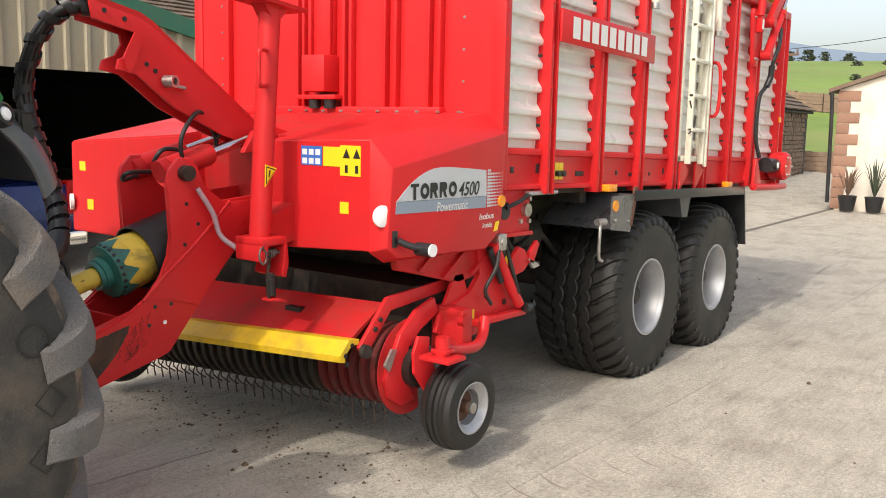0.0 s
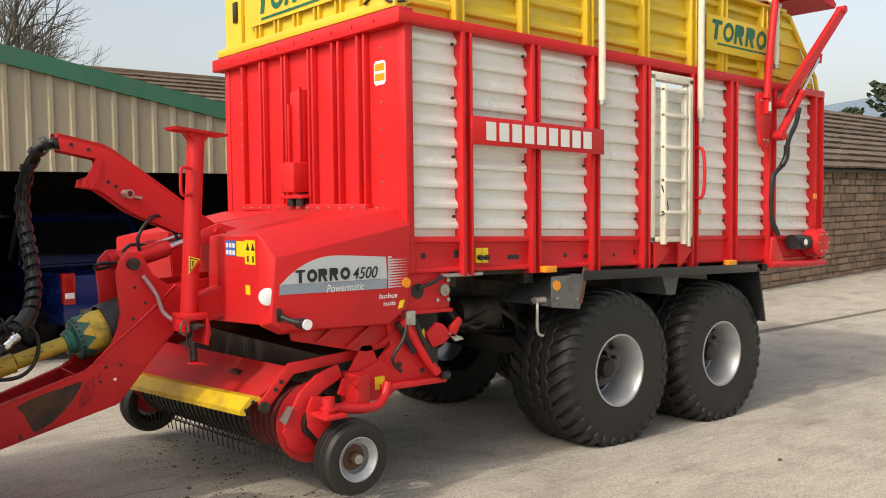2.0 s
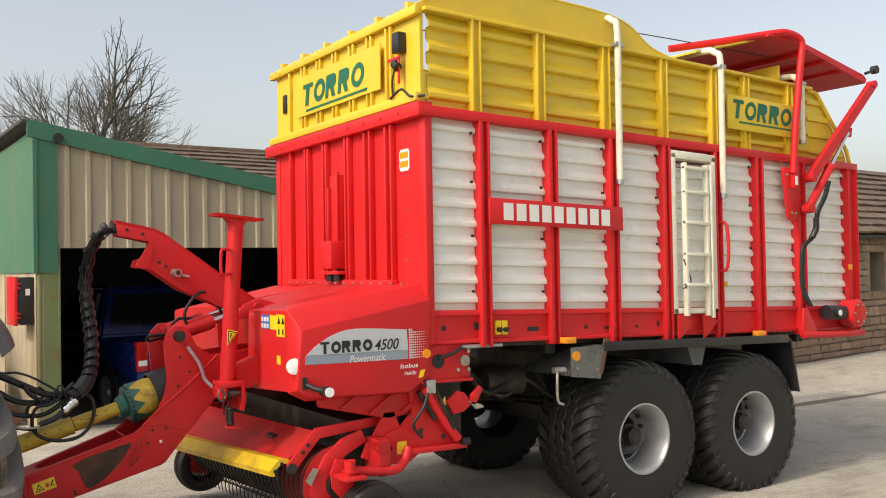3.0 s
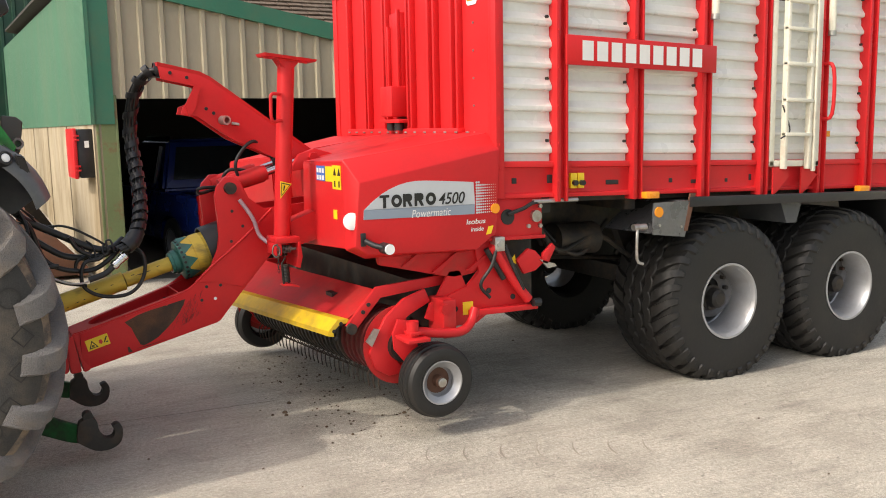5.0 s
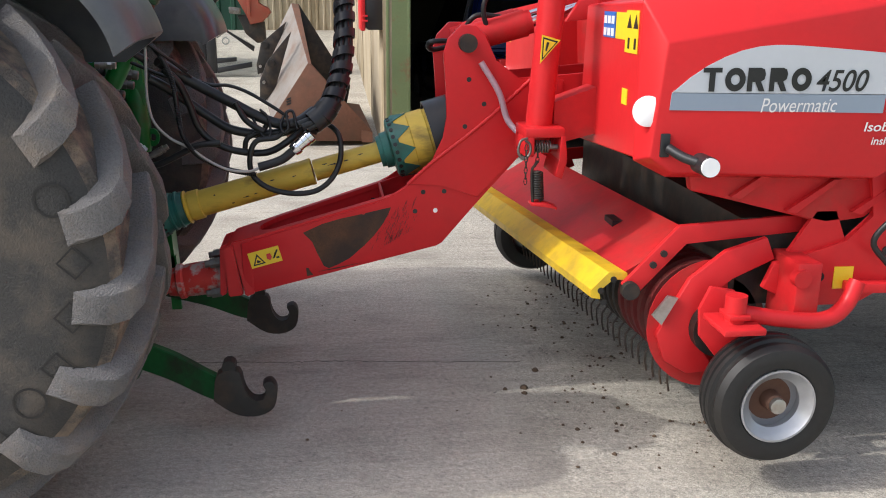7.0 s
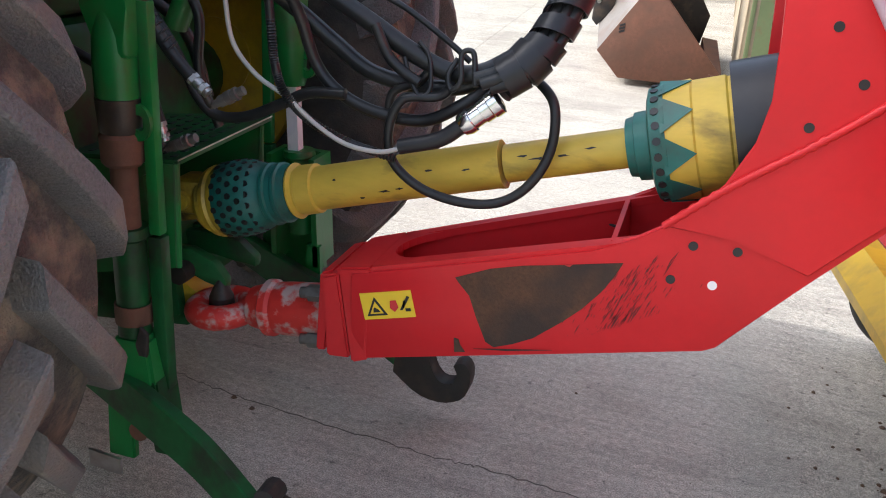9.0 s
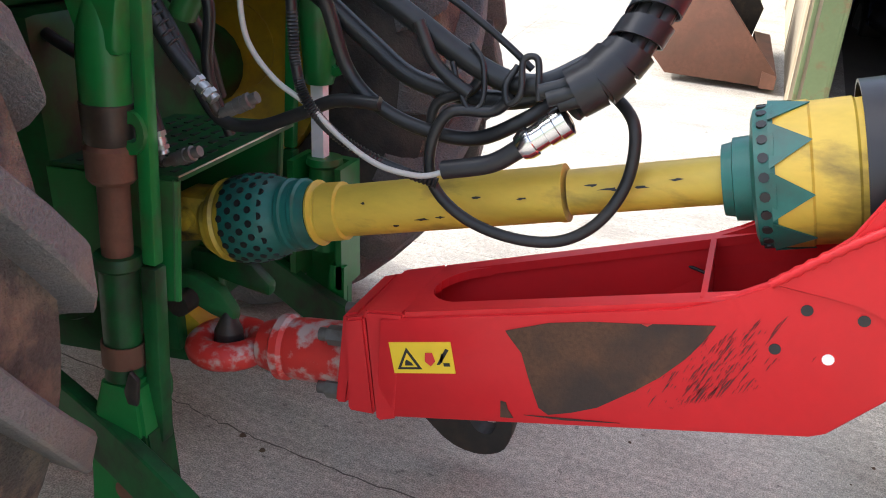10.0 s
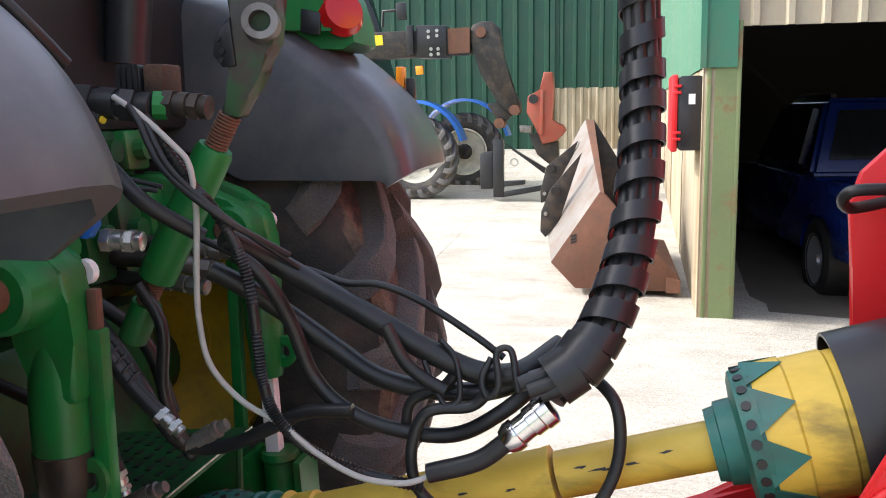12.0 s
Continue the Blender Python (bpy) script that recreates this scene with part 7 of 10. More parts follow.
# rear housing and linkage
LEAN["on"] = 1.0
bm = B()
box(bm, 0.1, 0.80, 3.45, 4.18, 0.55, 1.30, 0.04)
box(bm, 0.2, 0.92, 3.50, 4.10, 0.45, 0.75, 0.03)
part("rear_housing", bm, DIRTYGREEN, tractor)
bm = B()
cyl(bm, (0.40, 2.9, 0.98), (0.40, 4.7, 0.98), 0.15, seg=20)
part("rear_axle", bm, DIRTYGREEN, tractor)
bm = B()
box(bm, 0.3, 0.74, 3.30, 4.30, 1.30, 1.80, 0.03)
part("valve_block", bm, DIRTYGREEN, tractor)
for i in range(6):
    for z0, z1, d in ((1.38, 1.60, 0.13), (1.64, 1.75, 0.09)):
        bm = B()
        y = 3.36 + i * 0.15
        box(bm, 0.74, 0.74 + d, y, y + 0.11, z0, z1, 0.012)
        cyl(bm, (0.74 + d, y + 0.055, (z0 + z1) / 2), (0.77 + d, y + 0.055, (z0 + z1) / 2), 0.03, seg=10)
        part("valve_section", bm, DIRTYGREEN if (i + int(z0 * 10)) % 3 else GREEN, tractor)


def coupling(name, p, q, mat, parent, r=0.024):
    """A screwed hydraulic fitting with its hexagons and sleeves."""
    p, q = Vector(p), Vector(q)
    d, L = (q - p).normalized(), (q - p).length
    bm = B()
    cyl(bm, p, p + d * L * 0.22, r * 1.15, seg=6)
    lathe(bm, [(L * 0.22, 0.0001), (L * 0.22, r * 0.85), (L * 0.30, r * 0.85), (L * 0.31, r), (L * 0.52, r), (L * 0.53, r * 0.82), (L * 0.60, r * 0.82), (L * 0.60, 0.0001)], p, d, 18)
    cyl(bm, p + d * L * 0.60, p + d * L * 0.78, r * 1.12, seg=6)
    lathe(bm, [(L * 0.78, 0.0001), (L * 0.78, r * 0.8), (L * 0.84, r * 0.92), (L * 0.97, r * 0.92), (L, r * 0.7), (L, 0.0001)], p, d, 18)
    return part(name, bm, mat, parent)


LEAN["on"] = 0.0
coupling("coupler", (0.975, 3.46, 1.516), (1.06, 3.47, 1.512), STEEL, tractor, 0.022)
coupling("coupler", (0.932, 3.846, 1.448), (1.071, 3.858, 1.431), DULLSTEEL, tractor, 0.024)
coupling("coupler", (0.908, 3.822, 1.411), (1.053, 3.834, 1.387), DULLSTEEL, tractor, 0.022)
coupling("coupler", (0.883, 3.846, 1.358), (1.004, 3.846, 1.342), DULLSTEEL, tractor, 0.022)
for p in ((0.641, 3.846, 1.457), (0.665, 3.822, 1.419), (0.617, 3.846, 1.365)):
    bm = B()
    cyl(bm, p, (p[0] + 0.28, p[1], p[2] - 0.01), 0.020, seg=14)
    part("coupler_stem", bm, DARKSTEEL, tractor)
# upper row of black couplers and the valve solenoid
bm = B()
box(bm, 0.99, 1.045, 3.52, 3.60, 1.80, 1.865, 0.008)
for i in range(4):
    box(bm, 0.995 + i * 0.013, 1.002 + i * 0.013, 3.515, 3.52, 1.80, 1.865)
part("solenoid", bm, BLACK, tractor)
bm = B()
box(bm, 1.05, 1.095, 3.52, 3.60, 1.785, 1.865, 0.006)
part("solenoid_block", bm, RUSTPATCH, tractor, "brown rusty solenoid core")
coupling("black_coupler", (0.93, 3.48, 1.795), (1.09, 3.49, 1.778), BLACK, tractor, 0.032)
coupling("black_coupler", (1.11, 3.50, 1.786), (1.205, 3.50, 1.776), DARKSTEEL, tractor, 0.026)
bm = B()
cyl(bm, (1.088, 3.49, 1.783), (1.112, 3.50, 1.781), 0.029, seg=10)
part("green_collar", bm, GREEN, tractor)
bm = B()
cyl(bm, (0.84, 3.47, 1.79), (0.985, 3.47, 1.757), 0.015, seg=16)
part("cut_hose", bm, HOSE, tractor)
bm = B()
cyl(bm, (0.985, 3.47, 1.757), (0.990, 3.47, 1.756), 0.009, seg=10)
part("brass_plug", bm, STICKER, tractor)
for x, z in ((0.975, 1.56), (0.975, 1.645)):
    bm = B()
    prism(bm, [(x - 0.025, z), (x - 0.005, z + 0.022), (x + 0.022, z + 0.012), (x + 0.020, z - 0.012), (x + 0.004, z - 0.036), (x - 0.018, z - 0.034)], 3.40, 3.43, "y", 0.006)
    part("coupler_cap", bm, BLUETRACTOR, tractor, "blue dust cap")
for x, z in ((0.925, 1.585), (0.935, 1.655), (0.87, 1.60)):
    bm = B()
    box(bm, x - 0.04, x + 0.03, 3.42, 3.50, z - 0.035, z + 0.035, 0.012)
    cyl(bm, (x, 3.40, z), (x, 3.43, z), 0.020, seg=12)
    part("coupler_body", bm, GREEN, tractor)


def lift_rod(y, near):
    """Lift arm with its boss and pin, the forged rod in its worn sleeve, and the link foot below."""
    ex, ez = (0.955, 1.462) if near else (0.945, 1.452)
    bm = B()
    lathe(bm, [(0, 0.0001), (0, 0.060), (0.010, 0.070), (0.085, 0.072), (0.095, 0.064), (0.095, 0.0001)], (ex, y - 0.125, ez - 0.005), (0, 1, 0), 28)
    prism(bm, [(0.50, 1.60), (0.74, 1.60), (0.88, 1.565), (0.95, 1.53), (1.0, 1.50), (0.99, 1.42), (0.93, 1.40), (0.84, 1.425), (0.72, 1.46), (0.50, 1.46)], y - 0.115, y - 0.045, "y", 0.014)
    box(bm, 0.45, 0.76, y - 0.10, y + 0.10, 1.47, 1.59, 0.015)
    prism(bm, [(0.60, 1.60), (0.80, 1.59), (0.92, 1.545), (0.99, 1.50), (0.99, 1.43), (0.92, 1.41), (0.74, 1.46), (0.60, 1.47)], y + 0.045, y + 0.09, "y", 0.012)
    la = part("lift_arm", bm, GREEN, tractor)
    bm = B()
    lathe(bm, [(0, 0.0001), (0, 0.026), (0.008, 0.034), (0.24, 0.034), (0.25, 0.026), (0.25, 0.0001)], (ex, y - 0.145, ez), (0, 1, 0), 20)
    cyl(bm, (ex - 0.01, y - 0.15, ez + 0.02), (ex - 0.01, y - 0.13, ez + 0.02), 0.012, seg=8)
    part("lift_pin", bm, RUST, la)
    bm = B()
    lathe(bm, [(0, 0.0001), (0, 0.026), (0.02, 0.026), (0.02, 0.0001)], (ex + 0.02, y + 0.10, ez), (0, 1, 0), 16)
    part("pin_end", bm, REFLECT, la)
    # rod: forged fork, shank, rusty collar and spindle
    rx = 0.99 if near else 0.985
    top, d = Vector((rx - 0.012, y, 1.47)), (Vector((0.0, 0, -1)) if near else Vector((0.045, 0, -1))).normalized()
    bm = B()
    prism(bm, [(ex - 0.06, ez + 0.03), (ex - 0.03, ez + 0.065), (ex + 0.03, ez + 0.068), (ex + 0.075, ez + 0.03), (ex + 0.082, ez - 0.03), (rx + 0.054, 1.36), (rx + 0.050, 1.24), (rx - 0.048, 1.24), (rx - 0.055, 1.36), (ex - 0.055, ez - 0.06)], y - 0.040, y + 0.040, "y", 0.016)
    lathe(bm, [(0.12, 0.0001), (0.12, 0.040), (0.18, 0.052), (0.24, 0.056), (0.32, 0.055), (0.40, 0.048), (0.44, 0.048), (0.46, 0.042), (0.46, 0.0001)], top, d, 28)
    rod = part("lift_rod", bm, GREEN, tractor)
    c = top + d * 0.385
    bm = B()
    o = ring_pts(0, 0, 0.034, 0.046, 16)
    i2 = ring_pts(0.002, 0, 0.016, 0.020, 16)
    put = lambda q, yy: (c.x + 0.058 + q[0], yy, c.z + q[1])
    rings(bm, [[put(q, y - 0.012) for q in o], [put(q, y + 0.012) for q in o], [put(q, y + 0.012) for q in i2], [put(q, y - 0.012) for q in i2]], closed=True)
    part("rod_loop", bm, GREEN, rod)
    if near:
        bm = B()
        lathe(bm, [(0.325, 0.050), (0.33, 0.0575), (0.38, 0.0545), (0.41, 0.0515), (0.42, 0.046)], top, d, 24, closed=True)
        part("greasy_band", bm, DARKSTEEL, rod)
        bm = B()
        lathe(bm, [(0.415, 0.0001), (0.415, 0.048), (0.425, 0.055), (0.49, 0.053), (0.50, 0.045), (0.50, 0.034), (0.72, 0.034), (0.72, 0.0001)], top, d, 24)
        part("rusty_spindle", bm, RUST, rod)
        bm = B()
        lathe(bm, [(0.665, 0.0001), (0.665, 0.050), (0.678, 0.056), (0.69, 0.056), (0.70, 0.044), (0.80, 0.044), (0.90, 0.043), (0.97, 0.046), (0.97, 0.0001)], top, d, 24)
        low = part("rod_sleeve", bm, DIRTYGREEN, rod)
        bm = B()
        lathe(bm, [(0.88, 0.046), (0.88, 0.050), (0.935, 0.050), (0.935, 0.046)], top, d, 20, closed=True)
        part("rust_band", bm, RUST, low)
        bm = B()
        prism(bm, [(rx + 0.035, 0.545), (rx + 0.058, 0.525), (rx + 0.052, 0.46), (rx + 0.03, 0.43), (rx + 0.018, 0.49)], y - 0.05, y - 0.035, "y", 0.005)
        part("sleeve_catch", bm, DARKSTEEL, low)
        bm = B()
        hexa(bm, [(rx - 0.075, y - 0.06, 0.37), (rx + 0.075, y - 0.06, 0.37), (rx + 0.075, y + 0.06, 0.37), (rx - 0.075, y + 0.06, 0.37)], [(rx - 0.048, y - 0.045, 0.505), (rx + 0.05, y - 0.045, 0.505), (rx + 0.05, y + 0.045, 0.505), (rx - 0.048, y + 0.045, 0.505)])
        bmesh.ops.bevel(bm, geom=list(bm.edges), offset=0.01, segments=2, affect="EDGES")
        part("link_foot", bm, GREEN, rod)
        for yy in (y - 0.062, y + 0.036):
            bm = B()
            hexa(bm, [(rx - 0.085, yy, 0.13), (rx + 0.0, yy, 0.13), (rx + 0.0, yy + 0.026, 0.13), (rx - 0.085, yy + 0.026, 0.13)], [(rx - 0.072, yy, 0.38), (rx + 0.01, yy, 0.38), (rx + 0.01, yy + 0.026, 0.38), (rx - 0.072, yy + 0.026, 0.38)])
            bmesh.ops.bevel(bm, geom=list(bm.edges), offset=0.006, segments=2, affect="EDGES")
            part("foot_cheek", bm, GREEN, rod)
        bm = B()
        hexa(bm, [(rx + 0.055, y - 0.05, 0.16), (rx + 0.10, y - 0.05, 0.16), (rx + 0.10, y + 0.05, 0.16), (rx + 0.055, y + 0.05, 0.16)], [(rx + 0.03, y - 0.05, 0.39), (rx + 0.075, y - 0.05, 0.39), (rx + 0.075, y + 0.05, 0.39), (rx + 0.03, y + 0.05, 0.39)])
        bmesh.ops.bevel(bm, geom=list(bm.edges), offset=0.006, segments=2, affect="EDGES")
        part("foot_web", bm, DIRTYGREEN, rod)
        bm = B()
        cyl(bm, (rx + 0.03, y - 0.08, 0.24), (rx + 0.03, y + 0.08, 0.24), 0.028, seg=14)
        part("foot_pin", bm, RUST, rod)
        bm = B()
        hexa(bm, [(rx - 0.12, y - 0.10, 0.11), (rx - 0.02, y - 0.10, 0.10), (rx - 0.02, y - 0.09, 0.10), (rx - 0.12, y - 0.09, 0.11)], [(rx - 0.12, y - 0.10, 0.16), (rx - 0.02, y - 0.10, 0.15), (rx - 0.02, y - 0.09, 0.15), (rx - 0.12, y - 0.09, 0.16)])
        part("steel_tab", bm, STEEL, rod)
    else:
        bm = B()
        p0, p1 = top + d * 0.46, top + d * 0.74
        hexa(bm, [(p1.x - 0.02, y - 0.02, p1.z), (p1.x + 0.02, y - 0.02, p1.z), (p1.x + 0.02, y + 0.02, p1.z), (p1.x - 0.02, y + 0.02, p1.z)], [(p0.x - 0.02, y - 0.02, p0.z), (p0.x + 0.02, y - 0.02, p0.z), (p0.x + 0.02, y + 0.02, p0.z), (p0.x - 0.02, y + 0.02, p0.z)])
        part("square_bar", bm, REFLECT, rod, "pale square bar")
        bm = B()
        lathe(bm, [(0.0, 0.0001), (0.0, 0.054), (0.02, 0.058), (0.03, 0.050), (0.30, 0.050), (0.30, 0.0001)], (1.018, y, 0.785), d, 20)
        part("rod_sleeve", bm, GREEN, rod)
        bm = B()
        for q0, q1 in ((0.925, 0.945), (1.085, 1.105)):
            hexa(bm, [(q0 + 0.02, y - 0.07, 0.38), (q1 + 0.02, y - 0.07, 0.38), (q1 + 0.02, y + 0.07, 0.38), (q0 + 0.02, y + 0.07, 0.38)], [(q0, y - 0.07, 0.775), (q1, y - 0.07, 0.775), (q1, y + 0.07, 0.775), (q0, y + 0.07, 0.775)])
        hexa(bm, [(0.945, y + 0.04, 0.25), (1.10, y + 0.04, 0.25), (1.10, y + 0.07, 0.25), (0.945, y + 0.07, 0.25)], [(0.945, y + 0.04, 0.775), (1.085, y + 0.04, 0.775), (1.085, y + 0.07, 0.775), (0.945, y + 0.07, 0.775)])
        part("guide_box", bm, GREEN, rod)
        bm = B()
        hexa(bm, [(1.09, y - 0.07, 0.16), (1.14, y - 0.07, 0.16), (1.14, y - 0.045, 0.16), (1.09, y - 0.045, 0.16)], [(1.08, y - 0.07, 0.46), (1.13, y - 0.07, 0.46), (1.13, y - 0.045, 0.46), (1.08, y - 0.045, 0.46)])
        part("link_foot", bm, GREEN, rod)
    sx = 1.055 if near else 0.892
    bm = B()
    box(bm, sx - 0.017, sx + 0.017, y + 0.0, y + 0.034, 0.79, 1.375, 0.006)
    part("strut", bm, GREEN, tractor)
    bm = B()
    box(bm, sx - 0.020, sx + 0.020, y - 0.004, y + 0.038, 0.34, 0.785, 0.006)
    part("strut_sleeve", bm, DIRTYGREEN, tractor)
    bm = B()
    box(bm, sx - 0.012, sx + 0.010, y + 0.006, y + 0.028, 1.37, 1.45, 0.004)
    part("strut_end", bm, RUST, tractor)


LEAN["on"] = 0.0
lift_rod(3.28, True)
lift_rod(4.21, False)


RUSTBLACK = material("blackened_rust", (0.03, 0.026, 0.022), 0.6, metal=0.2, var=0.3, dirt=(0.09, 0.055, 0.035), amount=0.8, dirt_scale=8, bump=0.2)


def lower_link(pts, y0, y1, x1, z1, hooked=True):
    """A curved flat bar, from the housing down to its hook."""
    c = curve_points([(x, 0, z) for x, z in pts], 6)
    bm = B()
    loops = []
    for i, q in enumerate(c):
        k = i / (len(c) - 1)
        y = y0 + (y1 - y0) * k
        h = 0.05 + 0.012 * math.sin(math.pi * k)
        loops.append([(q.x - 0.01, y - 0.022, q.z - h), (q.x - 0.01, y + 0.022, q.z - h), (q.x + 0.01, y + 0.022, q.z + h), (q.x + 0.01, y - 0.022, q.z + h)])
    rings(bm, loops)
    bmesh.ops.bevel(bm, geom=list(bm.edges), offset=0.005, segments=1, affect="EDGES")
    lk = part("lower_link", bm, DIRTYGREEN, tractor)
    bm = B()
    hook = [(x1 - 0.24, z1 + 0.02), (x1 - 0.22, z1 + 0.14), (x1 - 0.13, z1 + 0.15), (x1 - 0.11, z1 + 0.06), (x1 - 0.075, z1 + 0.015), (x1 - 0.03, z1 + 0.02), (x1 - 0.02, z1 + 0.065), (x1 - 0.035, z1 + 0.085), (x1, z1 + 0.10),
            (x1 + 0.025, z1 + 0.06), (x1 + 0.01, z1 - 0.02), (x1 - 0.05, z1 - 0.055), (x1 - 0.14, z1 - 0.05)]
    hook = [(p.x, p.z) for p in curve_points([(x, 0, z) for x, z in hook + hook[:1]], 3)][:-1]
    prism(bm, hook, y1 - 0.032, y1 + 0.032, "y", 0.003)
    part("hook", bm, RUSTBLACK, lk, "dark rusty catch hook")
    bm = B()
    cyl(bm, (x1 - 0.17, y1 - 0.03, z1 + 0.17), (x1 - 0.17, y1 + 0.03, z1 + 0.17), 0.03, seg=10)
    part("hook_latch", bm, DARKSTEEL, lk)


lower_link([(0.60, 0.44), (0.85, 0.37), (1.05, 0.32), (1.25, 0.26), (1.40, 0.20), (1.50, 0.18)], 3.32, 3.02, 1.68, 0.13)
lower_link([(0.60, 0.44), (0.85, 0.37), (1.05, 0.32), (1.30, 0.27), (1.45, 0.23), (1.54, 0.22)], 4.25, 3.93, 1.745, 0.15)
# top link swung up
LEAN["on"] = (5.4, 0.90, 1.022, 1.395, 1.0, 1.41)
TLD = Vector((0.196, 0, 0.29)).normalized()
bm = B()
lathe(bm, [(0, 0.0001), (0, 0.044), (0.012, 0.046), (0.345, 0.046), (0.36, 0.040), (0.36, 0.0001)], (1.022, 3.70, 1.395), TLD, 24)
tl = part("top_link", bm, GREEN, tractor, "green top link swung upright")
bm = B()
cyl(bm, (0.93, 3.70, 1.245), (0.985, 3.70, 1.335), 0.036, seg=16)
part("link_eye", bm, GREEN, tl)
for p, q, r in (((0.982, 3.70, 1.335), (1.025, 3.70, 1.40), 0.026), ((1.222, 3.70, 1.692), (1.272, 3.70, 1.765), 0.028)):
    bm = B()
    dd = Vector(q) - Vector(p)
    prof = [(0, 0.0001)]
    for i in range(11):
        prof += [(dd.length * i / 11, r * 0.86), (dd.length * (i + 0.5) / 11, r)]
    lathe(bm, prof + [(dd.length, r * 0.86), (dd.length, 0.0001)], p, dd, 18)
    part("link_thread", bm, RUST, tl)
WORNGREEN = material("green_paint_worn_to_steel", (0.02, 0.10, 0.03), 0.5, var=0.2, dirt=(0.06, 0.05, 0.044), amount=0.97, dirt_scale=6, ramp=(0.33, 0.46), bump=0.15)
bm = B()
prism(bm, [(1.256, 1.765), (1.305, 1.752), (1.335, 1.80), (1.36, 1.85), (1.40, 1.885), (1.412, 1.91), (1.43, 1.96), (1.425, 2.02), (1.46, 2.10), (1.42, 2.14), (1.33, 2.16), (1.31, 2.06), (1.318, 1.95), (1.315, 1.88), (1.285, 1.82)], 3.672, 3.728, "y", 0.012)
part("link_hook", bm, WORNGREEN, tl, "hook of dark steel with traces of green paint")
bm = B()
prism(bm, [(1.30, 1.96), (1.275, 1.94), (1.265, 1.90), (1.285, 1.87), (1.318, 1.87), (1.318, 1.98)], 3.665, 3.678, "y", 0.004)
for x, z in ((1.285, 1.935), (1.292, 1.905), (1.285, 1.885)):
    cyl(bm, (x, 3.66, z), (x, 3.67, z), 0.007, seg=8)
part("latch_plate", bm, BLACK, tl)
bm = B()
lathe(bm, [(-0.042, 0.024), (-0.042, 0.040), (0.0, 0.043), (0.042, 0.040), (0.042, 0.024)], (1.387, 3.68, 1.953), (0.35, -1, 0.1), 24, closed=True)
part("link_ball", bm, DULLSTEEL, tl, "worn steel ball")
# shaft guard: slotted top plate, two cheeks
LEAN["on"] = 1.0
bm = B()
hexa(bm, [(0.78, 3.46, 0.955), (1.13, 3.46, 0.945), (1.16, 3.93, 0.965), (0.78, 3.93, 0.965)], [(0.78, 3.46, 0.968), (1.13, 3.46, 0.958), (1.16, 3.93, 0.978), (0.78, 3.93, 0.978)])
sg = part("shaft_guard", bm, DIRTYGREEN, tractor, "green shaft guard plate with slots")
bm = B()
hexa(bm, [(1.13, 3.46, 0.956), (1.133, 3.46, 0.956), (1.163, 3.93, 0.976), (1.16, 3.93, 0.976)], [(1.13, 3.46, 0.960), (1.133, 3.46, 0.960), (1.163, 3.93, 0.980), (1.16, 3.93, 0.980)])
part("worn_edge", bm, STEEL, sg)
for y in (3.455, 3.918):
    bm = B()
    hexa(bm, [(0.78, y, 0.62), (1.09, y, 0.66), (1.09, y + 0.012, 0.66), (0.78, y + 0.012, 0.62)], [(0.78, y, 0.955), (1.13, y, 0.947), (1.13, y + 0.012, 0.947), (0.78, y + 0.012, 0.955)])
    cyl(bm, (1.125, y + 0.006, 0.95), (1.088, y + 0.006, 0.66), 0.009, seg=8)
    part("guard_cheek", bm, GREEN, sg)
bm = B()
box(bm, 1.03, 1.045, 3.440, 3.455, 0.70, 0.92, 0.004)
part("cheek_rib", bm, GREEN, sg)
bm = B()
for i in range(7):
    for j in range(9):
        x, y = 0.84 + i * 0.042, 3.485 + j * 0.049 + (0.02 if i % 2 else 0)
        z = 0.9675 - 0.0285 * (x - 0.78) * (1 - (y - 3.46) / 0.47) + 0.0095 * (y - 3.46) / 0.47
        box(bm, x, x + 0.014, y, y + 0.028, z - 0.004, z + 0.0022)
part("guard_slot", bm, INK, sg, kind="stuff")
# hitch: clevis plates, hook and pin
bm = B()
box(bm, 0.70, 0.98, 3.62, 3.82, 0.40, 0.44, 0.008)
prism(bm, [(0.80, 0.66), (1.02, 0.65), (1.09, 0.615), (1.125, 0.56), (1.12, 0.525), (1.06, 0.55), (0.98, 0.60), (0.80, 0.60)], 3.62, 3.66, "y", 0.01)
prism(bm, [(0.80, 0.66), (1.02, 0.65), (1.10, 0.63), (1.15, 0.58), (1.145, 0.545), (1.08, 0.565), (0.98, 0.60), (0.80, 0.60)], 3.76, 3.80, "y", 0.01)
hc = part("hitch_clevis", bm, DIRTYGREEN, tractor)
for y in (3.60, 3.80):
    bm = B()
    box(bm, 0.80, 0.97, y, y + 0.04, 0.44, 0.66, 0.008)
    part("clevis_cheek", bm, DIRTYGREEN, hc)
bm = B()
cyl(bm, (1.0, 3.57, 0.585), (1.0, 3.63, 0.585), 0.03, seg=12)
part("clevis_pin", bm, DARKSTEEL, hc)
bm = B()
cyl(bm, (0.92, 3.50, 0.385), (0.98, 3.52, 0.39), 0.045, 0.036, seg=16)
part("hitch_knob", bm, GREEN, hc)
bm = B()
LEAN["on"] = 0.0
cyl(bm, (1.085, CYD, 0.44), (1.085, CYD, 0.515), 0.040, 0.036, seg=18)
cyl(bm, (1.085, CYD, 0.515), (1.085, CYD, 0.575), 0.036, 0.010, seg=18)
part("hitch_pin", bm, DARKSTEEL, hc)
LEAN["on"] = 1.0
bm = B()
